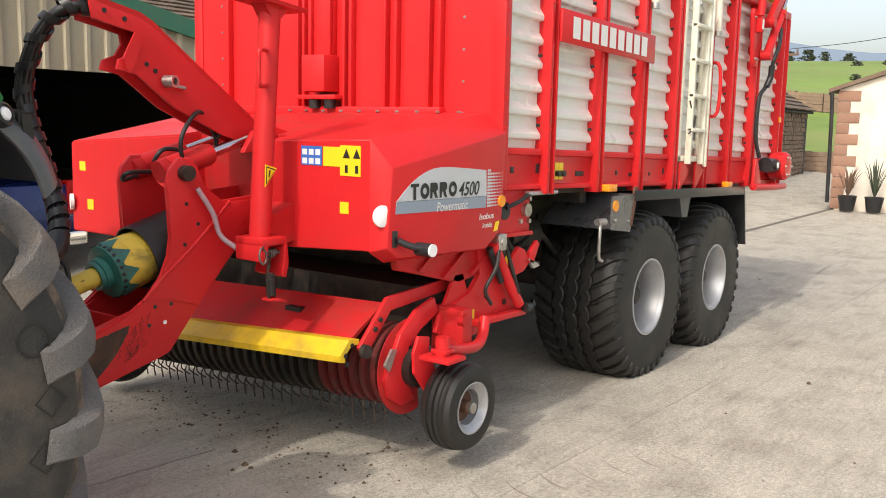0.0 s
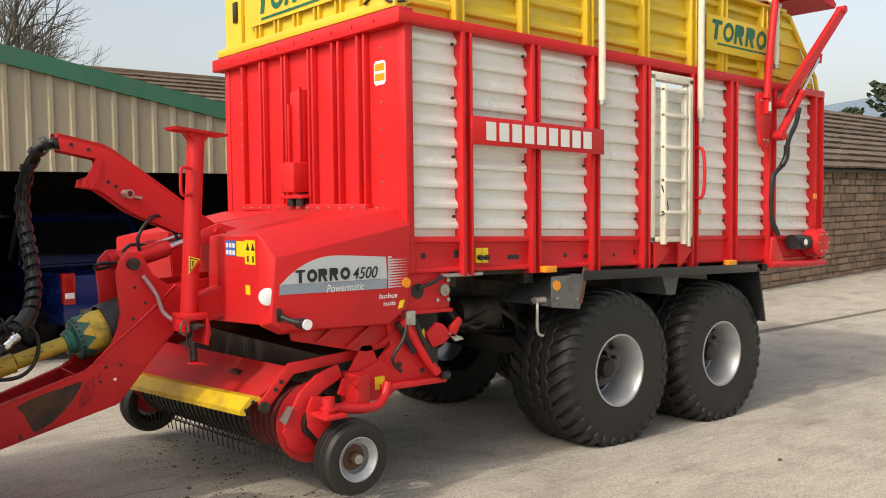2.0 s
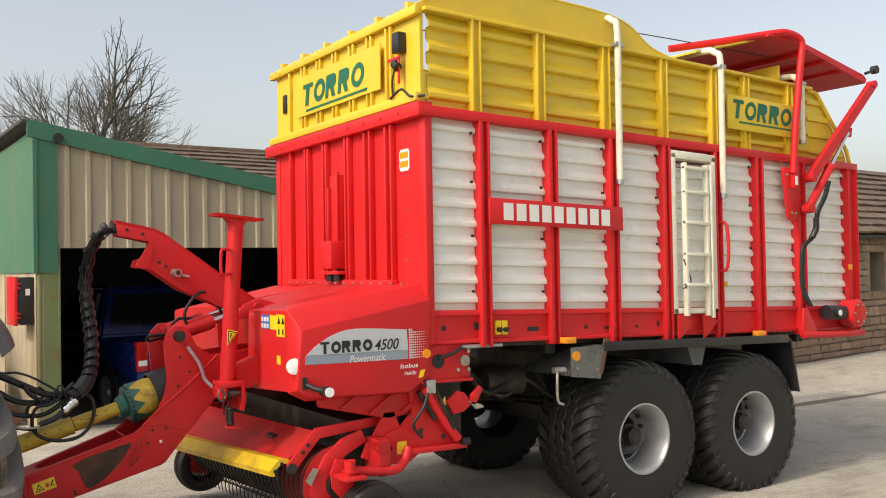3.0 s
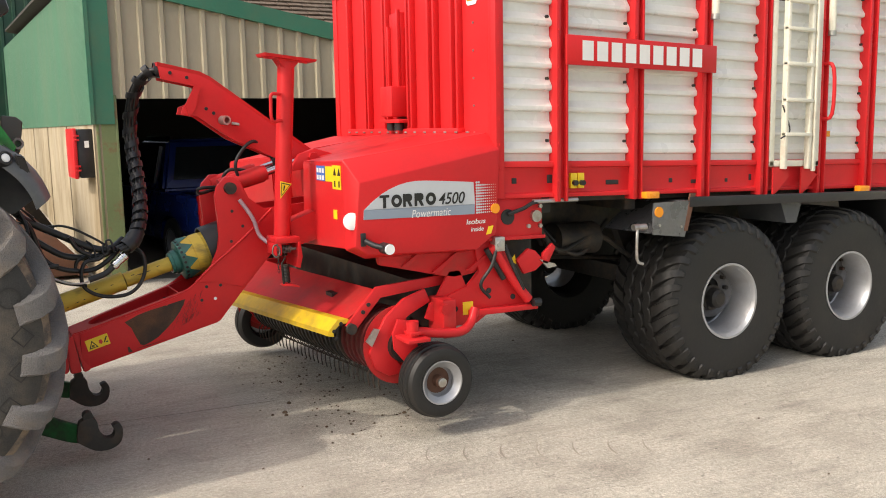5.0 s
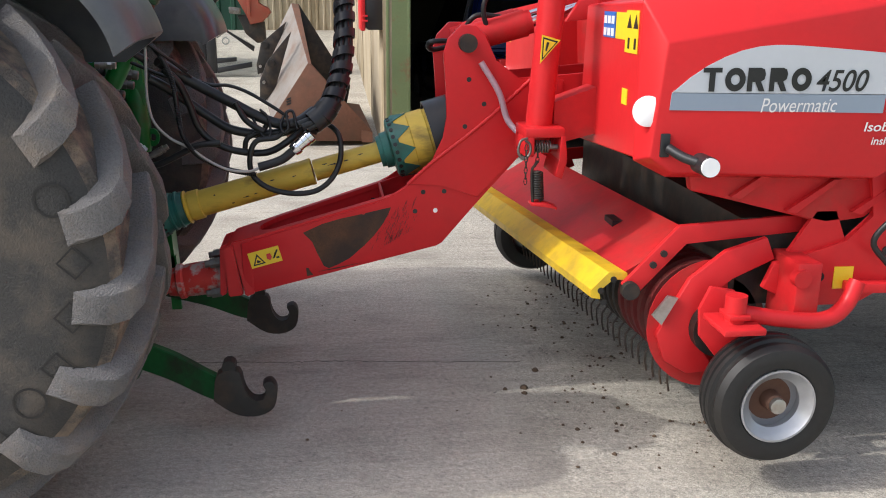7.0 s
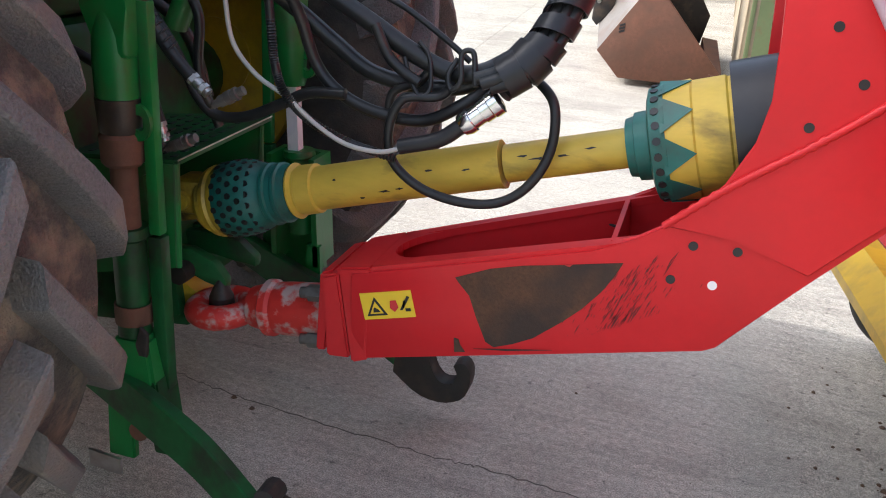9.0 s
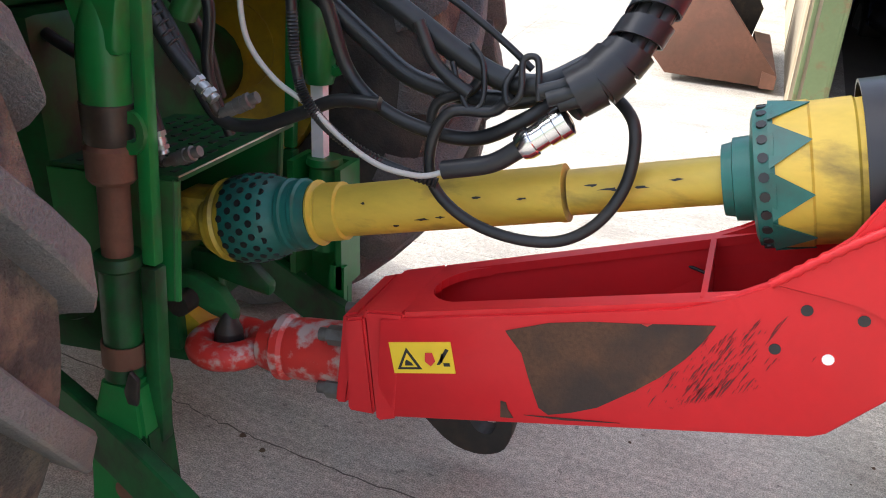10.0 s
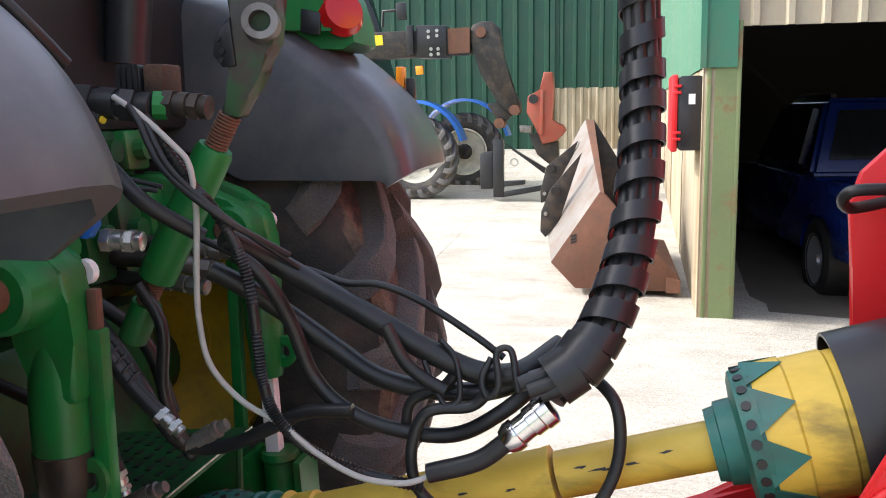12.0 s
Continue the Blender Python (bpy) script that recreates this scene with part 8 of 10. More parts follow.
prism(bm, [(0.90, 0.56), (0.97, 0.555), (0.99, 0.50), (1.04, 0.465), (1.06, 0.42), (1.0, 0.41), (0.93, 0.44)], 3.64, 3.79, "y", 0.015)
part("hitch_hook", bm, JDYELLOW, hc)
# quick couplings on hoses hanging over the guard plate
for pts, e0, e1 in (([(0.95, 3.50, 1.50), (1.055, 3.45, 1.36), (1.068, 3.45, 1.25), (1.09, 3.45, 1.11), (1.10, 3.45, 1.06)], (1.105, 3.45, 1.045), (1.085, 3.45, 1.0)),
                    ([(0.98, 3.52, 1.48), (1.06, 3.46, 1.40), (1.11, 3.45, 1.32), (1.165, 3.45, 1.23), (1.21, 3.45, 1.175)], (1.215, 3.45, 1.168), (1.262, 3.45, 1.122))):
    bm = B()
    sweep(bm, pts, 0.0165, 10)
    h = part("loose_hose", bm, HOSE, tractor)
    bm = B()
    p0, p1 = Vector(pts[1]), Vector(pts[-1])
    coil(bm, p0, p0.lerp(p1, 0.7), 0.017, 0.003, 9)
    part("hose_wrap", bm, BLACK, h)
    coupling("hose_ferrule", pts[-1], Vector(pts[-1]) + (Vector(e1) - Vector(e0)) * 0.9 if pts[1][0] > 1.057 else Vector(pts[-1]) + Vector((0.008, 0, -0.05)), STEEL, h, 0.015)
for e0, e1 in (((1.095, 3.47, 0.985), (1.235, 3.47, 1.035)), ((1.255, 3.46, 1.105), (1.385, 3.47, 1.162))):
    bm = B()
    sweep(bm, [(e0[0] - 0.02, e0[1], e0[2] + 0.03), (e0[0] - 0.008, e0[1], e0[2] + 0.004), e0], 0.011, 8)
    q = part("quick_coupling", bm, DARKSTEEL, tractor)
    bm = B()
    dd = (Vector(e1) - Vector(e0)) * 0.66
    L = dd.length
    lathe(bm, [(0, 0.0001), (0, 0.0101), (L * 0.2, 0.0108), (L * 0.22, 0.0151), (L * 0.42, 0.0151), (L * 0.44, 0.0173), (L * 0.62, 0.0173), (L * 0.63, 0.0137), (L * 0.7, 0.0137), (L * 0.71, 0.0173), (L * 0.80, 0.0173),
               (L * 0.82, 0.0122), (L * 0.95, 0.0122), (L, 0.012), (L, 0.0001)], e0, dd, 18)
    part("coupling_sleeve", bm, DULLSTEEL, q)
for pts, r in (([(0.80, 3.5, 1.25), (0.95, 3.5, 1.15), (0.93, 3.5, 0.98)], 0.014), ([(0.78, 3.30, 1.35), (0.82, 3.22, 1.2), (0.80, 3.2, 0.95), (0.78, 3.3, 0.7)], 0.02),
               ([(0.84, 3.75, 1.4), (0.98, 3.8, 1.25), (1.0, 3.85, 1.05)], 0.018), ([(1.08, 3.66, 1.40), (1.12, 3.66, 1.30), (1.10, 3.66, 1.15), (1.13, 3.68, 1.0)], 0.014),
               ([(0.80, 3.34, 2.35), (0.96, 3.34, 2.12), (1.07, 3.42, 1.95), (1.10, 3.50, 1.86)], 0.014), ([(0.98, 3.56, 1.80), (1.14, 3.52, 1.66), (1.22, 3.50, 1.58), (1.30, 3.56, 1.50)], 0.016),
               ([(0.92, 3.10, 1.35), (0.96, 3.12, 1.15), (0.90, 3.14, 0.95)], 0.018)):
    bm = B()
    sweep(bm, pts, r, 8)
    part("tractor_hose", bm, HOSE, tractor)
for pts, r in (([(1.06, 3.52, 1.76), (1.08, 3.50, 1.68), (1.13, 3.50, 1.63), (1.24, 3.52, 1.60)], 0.005), ([(1.10, 3.54, 1.76), (1.12, 3.52, 1.69), (1.16, 3.52, 1.64), (1.24, 3.54, 1.605)], 0.005),
               ([(1.17, 3.56, 1.79), (1.22, 3.52, 1.74), (1.27, 3.50, 1.64), (1.36, 3.52, 1.54), (1.45, 3.62, 1.44)], 0.007), ([(1.17, 3.57, 1.79), (1.23, 3.53, 1.73), (1.29, 3.50, 1.63), (1.38, 3.54, 1.52), (1.46, 3.64, 1.41)], 0.006)):
    bm = B()
    sweep(bm, pts, r, 6)
    part("tractor_cable", bm, HOSE, tractor)

LEAN["on"] = 0.0

# ---- yard ----
pave = thing("pavement", 2, 3, 0, "sunlit concrete farmyard in slabs, worn and stained, with crumbs of soil", "yard", kind="structure")


def yard_slab(x0, x1, y0, y1, n=4):
    bm = B()
    g = 0.002
    xs = [x0 + g + (x1 - x0 - 2 * g) * i / n for i in range(n + 1)]
    ys = [y0 + g + (y1 - y0 - 2 * g) * i / n for i in range(n + 1)]
    v = [[bm.verts.new((x, y, ground_z(x, y))) for y in ys] for x in xs]
    for i in range(n):
        for j in range(n):
            bm.faces.new((v[i][j], v[i + 1][j], v[i + 1][j + 1], v[i][j + 1]))
    edge = [e for e in bm.edges if e.is_boundary]
    r = bmesh.ops.extrude_edge_only(bm, edges=edge)
    for q in r["geom"]:
        if isinstance(q, bmesh.types.BMVert):
            q.co.z -= 0.05
    part("concrete_slab", bm, CONCRETE, pave)


for i in range(-2, 8):
    for j in range(-4, 7):
        yard_slab(-0.2 + 6 * i, 5.8 + 6 * i, 2.0 + 3.5 * j, 5.5 + 3.5 * j)


random.seed(12)
bm = B()
cr = [(-0.2, 4.0), (0.65, 3.877), (0.92, 3.82), (1.33, 3.763), (1.747, 3.724), (1.897, 3.722), (2.249, 3.679), (2.9, 3.61)]
cr = [(p.x + random.uniform(-0.006, 0.006), p.y + random.uniform(-0.008, 0.008)) for p in curve_points([(x, y, 0) for x, y in cr], 12)]
wd = [random.uniform(0.0008, 0.0028) for _ in cr]
rings(bm, [[(x, y - w, 0.0008), (x, y + w, 0.0008), (x, y + w, 0.002), (x, y - w, 0.002)] for (x, y), w in zip(cr, wd)])
part("crack", bm, JOINT, pave, "dark crack across the concrete")
# curved lug marks that a tractor tyre left
SMUDGE = material("tyre_smudge", (0.255, 0.225, 0.180), 0.95, var=0.3, fine=90, grain=1.0, bump=0.3)
for k in range(7):
    mx, my = 3.30 + 0.22 * k, 2.06 - 0.085 * k
    bm = B()
    arc = [(mx + 0.11 * (q / 8) ** 2, my - 0.12 + 0.24 * q / 8) for q in range(9)]
    rings(bm, [[(px + sgn * (0.0015 + 0.009 * math.sin(math.pi * (0.04 + 0.92 * q / 8)) * (0.30 + 0.18 * (k % 3))), py, ground_z(px, py) + h) for sgn, h in ((-1, 0.0008), (1, 0.0008), (1, 0.0016), (-1, 0.0016))] for q, (px, py) in enumerate(arc)])
    part("tyre_mark", bm, SMUDGE, pave)


def land(x, y):
    """Pasture round the yard, climbing to a ridge on the open side."""
    d = math.hypot(x - 2, y - 2)
    k = min(max((x - 28) / 14, 0.0), 1.0)
    rise = k * (0.1 * min(max(d - 45, 0.0), 150.0) - 0.04 * max(d - 195, 0.0))
    under = 0.5 if -11 < x < 46 and -12 < y < 24 else 0.06
    return ground_z(x, y) - under + rise


GX = [-900, -400, -150, -60, -30, -14, -6, 0, 4, 8, 12, 16, 22, 30, 40, 50, 65, 85, 110, 130, 150, 170, 185, 200, 220, 320, 500, 900]
GY = [-900, -400, -150, -60, -30, -14, -6, 0, 3, 5.5, 8, 12, 18, 25, 30, 40, 55, 75, 100, 140, 200, 300, 500, 900]
sheet("ground", GX, GY, land, GRASS, "green pasture running to the horizon", "ground")
bm = B()
xs, ys = [-12.2 + i * 3 for i in range(21)], [-13.5 + i * 3 for i in range(14)]
v = [[bm.verts.new((x, y, ground_z(x, y) - 0.035)) for y in ys] for x in xs]
for i in range(len(xs) - 1):
    for j in range(len(ys) - 1):
        bm.faces.new((v[i][j], v[i + 1][j], v[i + 1][j + 1], v[i][j + 1]))
part("joint_bed", bm, JOINT, pave)
# far hills; the blue haze of distance is painted into their colour
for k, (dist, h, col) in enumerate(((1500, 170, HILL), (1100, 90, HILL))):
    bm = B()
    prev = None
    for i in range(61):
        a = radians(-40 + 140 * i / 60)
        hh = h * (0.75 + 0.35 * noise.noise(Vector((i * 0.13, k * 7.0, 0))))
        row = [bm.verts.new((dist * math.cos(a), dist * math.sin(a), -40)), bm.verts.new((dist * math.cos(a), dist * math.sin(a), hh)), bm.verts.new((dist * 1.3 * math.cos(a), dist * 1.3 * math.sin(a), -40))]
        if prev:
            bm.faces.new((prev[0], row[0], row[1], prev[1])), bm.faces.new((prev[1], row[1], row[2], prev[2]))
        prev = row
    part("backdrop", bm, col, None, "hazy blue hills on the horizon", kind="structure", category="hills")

REACH["k"] = 1.084
# ---- barn with beige gable and open bay ----
BX0, BY0 = 2.70, 9.0


def roof_z(x):
    return 3.87 - 0.188 * (x - 2.45)


def box_profile(bm, u0, u1, pitch, depth, low, high, put, rib=0.16, out=-1):
    """Box-profile cladding: flat sheet with upright ribs between u0 and u1; put(u, w, z) gives the place."""
    pts = []
    n = max(1, round((u1 - u0) / pitch))
    p = (u1 - u0) / n
    for i in range(n):
        b = u0 + i * p
        pts += [(b, 0), (b + p * (0.5 - rib), 0), (b + p * (0.5 - rib * 0.55), 1), (b + p * (0.5 + rib * 0.55), 1), (b + p * (0.5 + rib), 0)]
    pts.append((u1, 0))
    rows = [[bm.verts.new(put(u, d * depth * out, z(u))) for z in (low, high)] for u, d in pts]
    rear = [[bm.verts.new(put(u, d * depth * out - 0.006 * out, z(u))) for z in (low, high)] for u, d in pts]
    for q, fl in ((rows, 0), (rear, 1)):
        for a, b in zip(q, q[1:]):
            bm.faces.new((a[0], b[0], b[1], a[1]))
    return bm


barn = thing("barn", 6.5, 12, 0.19, "open-fronted farm barn clad in beige and green sheet", "barn", kind="")
bm = B()
box_profile(bm, 2.79, 11.2, 0.25, 0.035, lambda u: 2.36, lambda u: roof_z(u) - 0.05, lambda u, d, z: (u, BY0 + d, z))
part("gable_cladding", bm, BEIGE, barn, "beige box-profile sheet", smooth=False)
bm = B()
hexa(bm, [(2.46, BY0 - 0.07, roof_z(2.46) - 0.16), (11.4, BY0 - 0.07, roof_z(11.4) - 0.16), (11.4, BY0 + 0.02, roof_z(11.4) - 0.16), (2.46, BY0 + 0.02, roof_z(2.46) - 0.16)],
     [(2.46, BY0 - 0.07, roof_z(2.46) + 0.05), (11.4, BY0 - 0.07, roof_z(11.4) + 0.05), (11.4, BY0 + 0.02, roof_z(11.4) + 0.05), (2.46, BY0 + 0.02, roof_z(2.46) + 0.05)])
part("verge_flashing", bm, TRIMGREEN, barn)
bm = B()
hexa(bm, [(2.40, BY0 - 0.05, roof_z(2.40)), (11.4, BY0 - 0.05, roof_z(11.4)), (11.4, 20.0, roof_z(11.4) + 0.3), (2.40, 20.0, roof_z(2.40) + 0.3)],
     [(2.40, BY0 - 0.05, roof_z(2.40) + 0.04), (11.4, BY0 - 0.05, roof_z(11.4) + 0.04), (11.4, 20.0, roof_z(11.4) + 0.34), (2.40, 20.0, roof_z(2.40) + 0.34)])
part("roof", bm, SHADEWALL, barn)
bm = B()
box(bm, 2.52, 2.565, BY0 - 0.06, BY0 - 0.02, 2.06, 3.78)
box(bm, 2.565, 2.79, BY0 - 0.045, BY0 - 0.01, 2.06, 3.78)
part("corner_flashing", bm, TRIMGREEN, barn)
bm = B()
cyl(bm, (2.80, BY0 - 0.12, 3.70), (2.80, BY0 - 0.02, 3.70), 0.06, seg=14)
part("wall_lamp", bm, BLACK, barn)
# steel post of the open bay
bm = B()
zf = 0.10
box(bm, 2.575, 2.610, BY0 - 0.03, BY0 + 0.17, zf, 2.40, 0.004)
box(bm, 2.610, 2.79, BY0 + 0.05, BY0 + 0.07, zf, 2.40)
box(bm, 2.79, 2.825, BY0 - 0.03, BY0 + 0.17, zf, 2.40, 0.004)
box(bm, 2.635, 2.79, BY0 - 0.03, BY0 - 0.012, zf, 2.40)
part("steel_post", bm, POSTGREEN, barn, "green painted steel post, flaking to rust")
# long side: concrete panels below, pale green sheet above
for k, (y0, y1) in enumerate(((BY0 - 0.02, 11.6), (11.62, 14.2), (14.22, 16.8), (16.82, 23.2))):
    bm = B()
    zb = 0.05
    box(bm, 2.555, 2.66, y0, y1, zb, 2.06, 0.006)
    part("concrete_panel", bm, PANELCON, barn, "stained cream concrete wall panel")
    bm = B()
    box(bm, 2.547, 2.555, y0, y0 + 0.06, zb, 2.06)
    part("panel_cover_strip", bm, PANELCON, barn)
bm = B()
box_profile(bm, BY0 + 0.02, 23.2, 0.075, 0.012, lambda u: 2.06, lambda u: 3.80 + 0.02 * (u - BY0), lambda u, d, z: (2.545 + d, u, z), rib=0.25)
part("side_cladding", bm, LIGHTGREEN, barn, "pale green ribbed sheet", smooth=False)
# inner walls of the bay, coloured dark to deepen its shade
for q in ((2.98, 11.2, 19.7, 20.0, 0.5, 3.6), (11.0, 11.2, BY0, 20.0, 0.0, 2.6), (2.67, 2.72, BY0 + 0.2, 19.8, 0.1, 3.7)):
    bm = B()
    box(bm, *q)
    part("inner_wall", bm, SHADEWALL, barn)
for x in (6.9, 11.0):
    bm = B()
    box(bm, x, x + 0.2, BY0 - 0.02, BY0 + 0.16, -0.2, 2.45, 0.006)
    part("steel_post", bm, POSTGREEN, barn)
# equipment case on the wall
case = thing("equipment_case", 2.52, 8.98, 1.35, "red and black plastic case hung on the barn wall", "case")
CY, CZ = 9.14, 1.41
bm = B()
prism(bm, [(2.395, CZ + 0.02), (2.375, CZ + 0.06), (2.375, CZ + 0.56), (2.395, CZ + 0.60), (2.555, CZ + 0.60), (2.555, CZ + 0.02)], CY, CY + 0.62, "y", 0.012)
part("case_body", bm, BLACK, case)
bm = B()
box(bm, 2.325, 2.375, CY - 0.005, CY + 0.625, CZ + 0.01, CZ + 0.61, 0.015)
lid = part("case_lid", bm, CASERED, case)
for z in (CZ + 0.10, CZ + 0.46):
    for dz in (0, 0.05):
        bm = B()
        box(bm, 2.34, 2.40, CY - 0.02, CY, z + dz, z + dz + 0.022, 0.004)
        part("latch", bm, CASERED, lid)
bm = B()
box(bm, 2.455, 2.505, CY - 0.006, CY - 0.001, CZ + 0.38, CZ + 0.46)
part("case_label", bm, REFLECT, case)

# ---- dark green building behind ----
REACH["k"] = 1.0
DYB = 25.0
shed = thing("green_shed", -5, DYB, 0.8, "tall shed clad in dark green ribbed sheet over a concrete plinth", "shed")
bm = B()
box_profile(bm, -26, 0.09, 0.40, 0.06, lambda u: 0.7, lambda u: 8.5, lambda u, d, z: (u, DYB + d, z), rib=0.2)
box_profile(bm, 0.09, 3.4, 0.34, 0.05, lambda u: 2.31, lambda u: 8.5, lambda u, d, z: (u, DYB - 0.02 + d, z), rib=0.2)
part("cladding", bm, CLADGREEN, shed, smooth=False)
bm = B()
box_profile(bm, 0.09, 3.4, 0.20, 0.025, lambda u: 0.6, lambda u: 2.31 + 0.02, lambda u, d, z: (u, DYB - 0.04 + d, z), rib=0.22)
part("plinth_sheet", bm, PANELCON, shed, smooth=False)
bm = B()
box(bm, 0.09 - 0.12, 0.09, DYB - 0.09, DYB + 0.05, 0.6, 8.5)
part("corner_strip", bm, CLADGREEN, shed)
bm = B()
box(bm, -26, 3.4, DYB - 0.05, DYB + 0.25, 0.62, 0.72)
part("footing", bm, JOINT, shed)
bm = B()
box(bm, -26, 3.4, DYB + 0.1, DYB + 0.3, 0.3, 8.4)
part("inner_wall", bm, SHADEWALL, shed)
bm = B()
box(bm, -26, 3.5, DYB - 0.2, DYB + 12, 8.5, 8.7)
part("roof", bm, TRIMGREEN, shed)

# ---- pickup truck in the bay ----
CARROT = Matrix.Translation(Vector((3.97, 10.0, -0.17))) @ Matrix.Rotation(radians(6), 4, "Z") @ Matrix.Scale(1.02, 4)
truck = thing("pickup_truck", 4.2, 13.2, -0.15, "dark blue pickup truck parked tail first in the open bay", "pickup truck")


def turned(bm, m=None):
    bmesh.ops.transform(bm, matrix=m or CARROT, verts=bm.verts)
    return bm


# local: x across (0 to 2.15), y forward from the tailgate, z up
bm = B()
for (x0, x1) in ((0.0, 2.15),):
    prism(bm, [(0.02, 0.52), (0.0, 0.75), (0.04, 1.18), (4.2, 1.20), (5.5, 1.10), (5.85, 0.95), (5.88, 0.5), (5.3, 0.42), (5.2, 0.75), (4.9, 0.88), (4.5, 0.88), (4.25, 0.75), (4.2, 0.45), (1.75, 0.45), (1.68, 0.75), (1.45, 0.88),
               (1.05, 0.88), (0.80, 0.75), (0.72, 0.50)], x0, x1, "x", 0.03)
part("body", turned(bm), BLUE, truck)
bm = B()
hexa(bm, [(0.06, 1.72, 1.19), (2.09, 1.72, 1.19), (2.06, 4.3, 1.19), (0.09, 4.3, 1.19)], [(0.25, 1.95, 1.98), (1.90, 1.95, 1.98), (1.85, 3.5, 1.98), (0.30, 3.5, 1.98)])
bmesh.ops.bevel(bm, geom=list(bm.edges), offset=0.05, segments=3, affect="EDGES")
part("cab", turned(bm), BLUE, truck)
bm = B()
hexa(bm, [(0.25, 1.75, 1.36), (1.90, 1.75, 1.36), (1.78, 1.89, 1.86), (0.37, 1.89, 1.86)], [(0.25, 1.79, 1.36), (1.90, 1.79, 1.36), (1.78, 1.93, 1.86), (0.37, 1.93, 1.86)])
part("rear_window", turned(bm), GLASS, truck)
bm = B()
hexa(bm, [(0.07, 2.2, 1.30), (0.09, 4.0, 1.30), (0.24, 3.6, 1.88), (0.20, 2.2, 1.88)], [(0.10, 2.2, 1.30), (0.12, 4.0, 1.30), (0.27, 3.6, 1.88), (0.23, 2.2, 1.88)])
part("side_window", turned(bm), GLASS, truck)
for x in (0.0, 1.98):
    bm = B()
    box(bm, x, x + 0.17, -0.012, 0.12, 0.80, 1.22, 0.02)
    lp = part("tail_lamp", turned(bm), TAIL, truck)
    bm = B()
    box(bm, x + 0.02, x + 0.15, -0.016, 0.0, 0.88, 0.96, 0.01)
    part("lamp_window", turned(bm), REFLECT, lp)
bm = B()
box(bm, 0.0, 2.15, -0.14, 0.02, 0.42, 0.60, 0.03)
part("bumper", turned(bm), CHROME, truck)
bm = B()
box(bm, 0.22, 0.62, -0.004, 0.01, 0.68, 0.735)
part("tailgate_lettering", turned(bm), CHROME, truck)
for x0 in (0.34, 1.75):
    bm = B()
    box(bm, x0, x0 + 0.06, 2.1, 3.3, 1.98, 2.03, 0.01)
    part("roof_rail", turned(bm), BLACK, truck)
for x, s in ((0.12, -1), (2.03, 1)):
    for y in (1.25, 4.70):
        bm = B()
        lathe(bm, [(-0.13, 0.24), (-0.14, 0.36), (-0.11, 0.41), (0.11, 0.41), (0.14, 0.36), (0.13, 0.24)], (x, y, 0.41), (s, 0, 0), 36, closed=True)
        wh = part("wheel", turned(bm), RUBBER, truck)
        bm = B()
        lathe(bm, [(0.05, 0.0001), (0.05, 0.06), (0.08, 0.07), (0.08, 0.12), (0.12, 0.24), (0.135, 0.26), (0.0, 0.25), (0.0, 0.0001)], (x, y, 0.41), (s, 0, 0), 30)
        part("rim", turned(bm), SILVER, wh)

# ---- loader bucket by the wall ----
bucket = thing("loader_bucket", 1.9, 10.4, 0.06, "rusty steel loader bucket lying by the wall", "bucket")
# ---- blue tractor with loader arm, and orange headstock ----

# bucket on its back: end plates, ridge tube, back sheet, floor and edge; it stands higher at the far end
def bucket_outline(k):
    """Corners of the end plate: two at the ridge, back, heel, toe, toe top."""
    near = [(1.775, 0.99), (1.735, 1.0), (1.276, 0.317), (1.51, 0.07), (2.46, 0.06), (2.466, 0.20)]
    far = [(1.60, 1.65), (1.50, 1.66), (1.02, 0.78), (1.22, 0.20), (2.20, 0.19), (2.28, 0.55)]
    return [(a[0] + (b[0] - a[0]) * k, a[1] + (b[1] - a[1]) * k) for a, b in zip(near, far)]


BK0, BK1 = 10.36, 12.2
for y, k, mat in ((BK0, 0.0, RUST), (BK1, 1.0, DARKSTEEL)):
    bm = B()
    prism(bm, bucket_outline(k), y, y + 0.03, "y", 0.005)
    part("end_plate", bm, mat, bucket)


def bucket_strip(name, i, j, thick, mat, bevel=0.004, y0=BK0 + 0.03):
    a, b = bucket_outline(0.0), bucket_outline(1.0)
    bm = B()
    lower = [(a[i][0], y0, a[i][1]), (a[j][0], y0, a[j][1]), (b[j][0], BK1, b[j][1]), (b[i][0], BK1, b[i][1])]
    nrm = (Vector(lower[1]) - Vector(lower[0])).cross(Vector(lower[3]) - Vector(lower[0])).normalized() * thick
    hexa(bm, lower, [Vector(p) + nrm for p in lower])
    bmesh.ops.bevel(bm, geom=list(bm.edges), offset=bevel, segments=1, affect="EDGES")
    return part(name, bm, mat, bucket)


PALESTEEL = material("scuffed_grey_steel", (0.22, 0.20, 0.18), 0.55, metal=0.2, var=0.25, dirt=(0.16, 0.085, 0.05), amount=0.7, dirt_scale=4, bump=0.15)
bucket_strip("ridge_tube", 0, 1, 0.03, RUST)
bucket_strip("back_sheet", 1, 2, 0.02, PALESTEEL)
bucket_strip("heel_sheet", 2, 3, 0.02, RUST)
bucket_strip("floor_sheet", 3, 4, 0.02, RUST)
bm = B()
hexa(bm, [(2.36, BK0 - 0.02, 0.05), (2.49, BK0 - 0.02, 0.05), (2.40, BK1, 0.19), (2.22, BK1, 0.19)], [(2.36, BK0 - 0.02, 0.20), (2.49, BK0 - 0.02, 0.17), (2.40, BK1, 0.29), (2.23, BK1, 0.31)])
part("cutting_edge", bm, RUST, bucket)
bm = B()
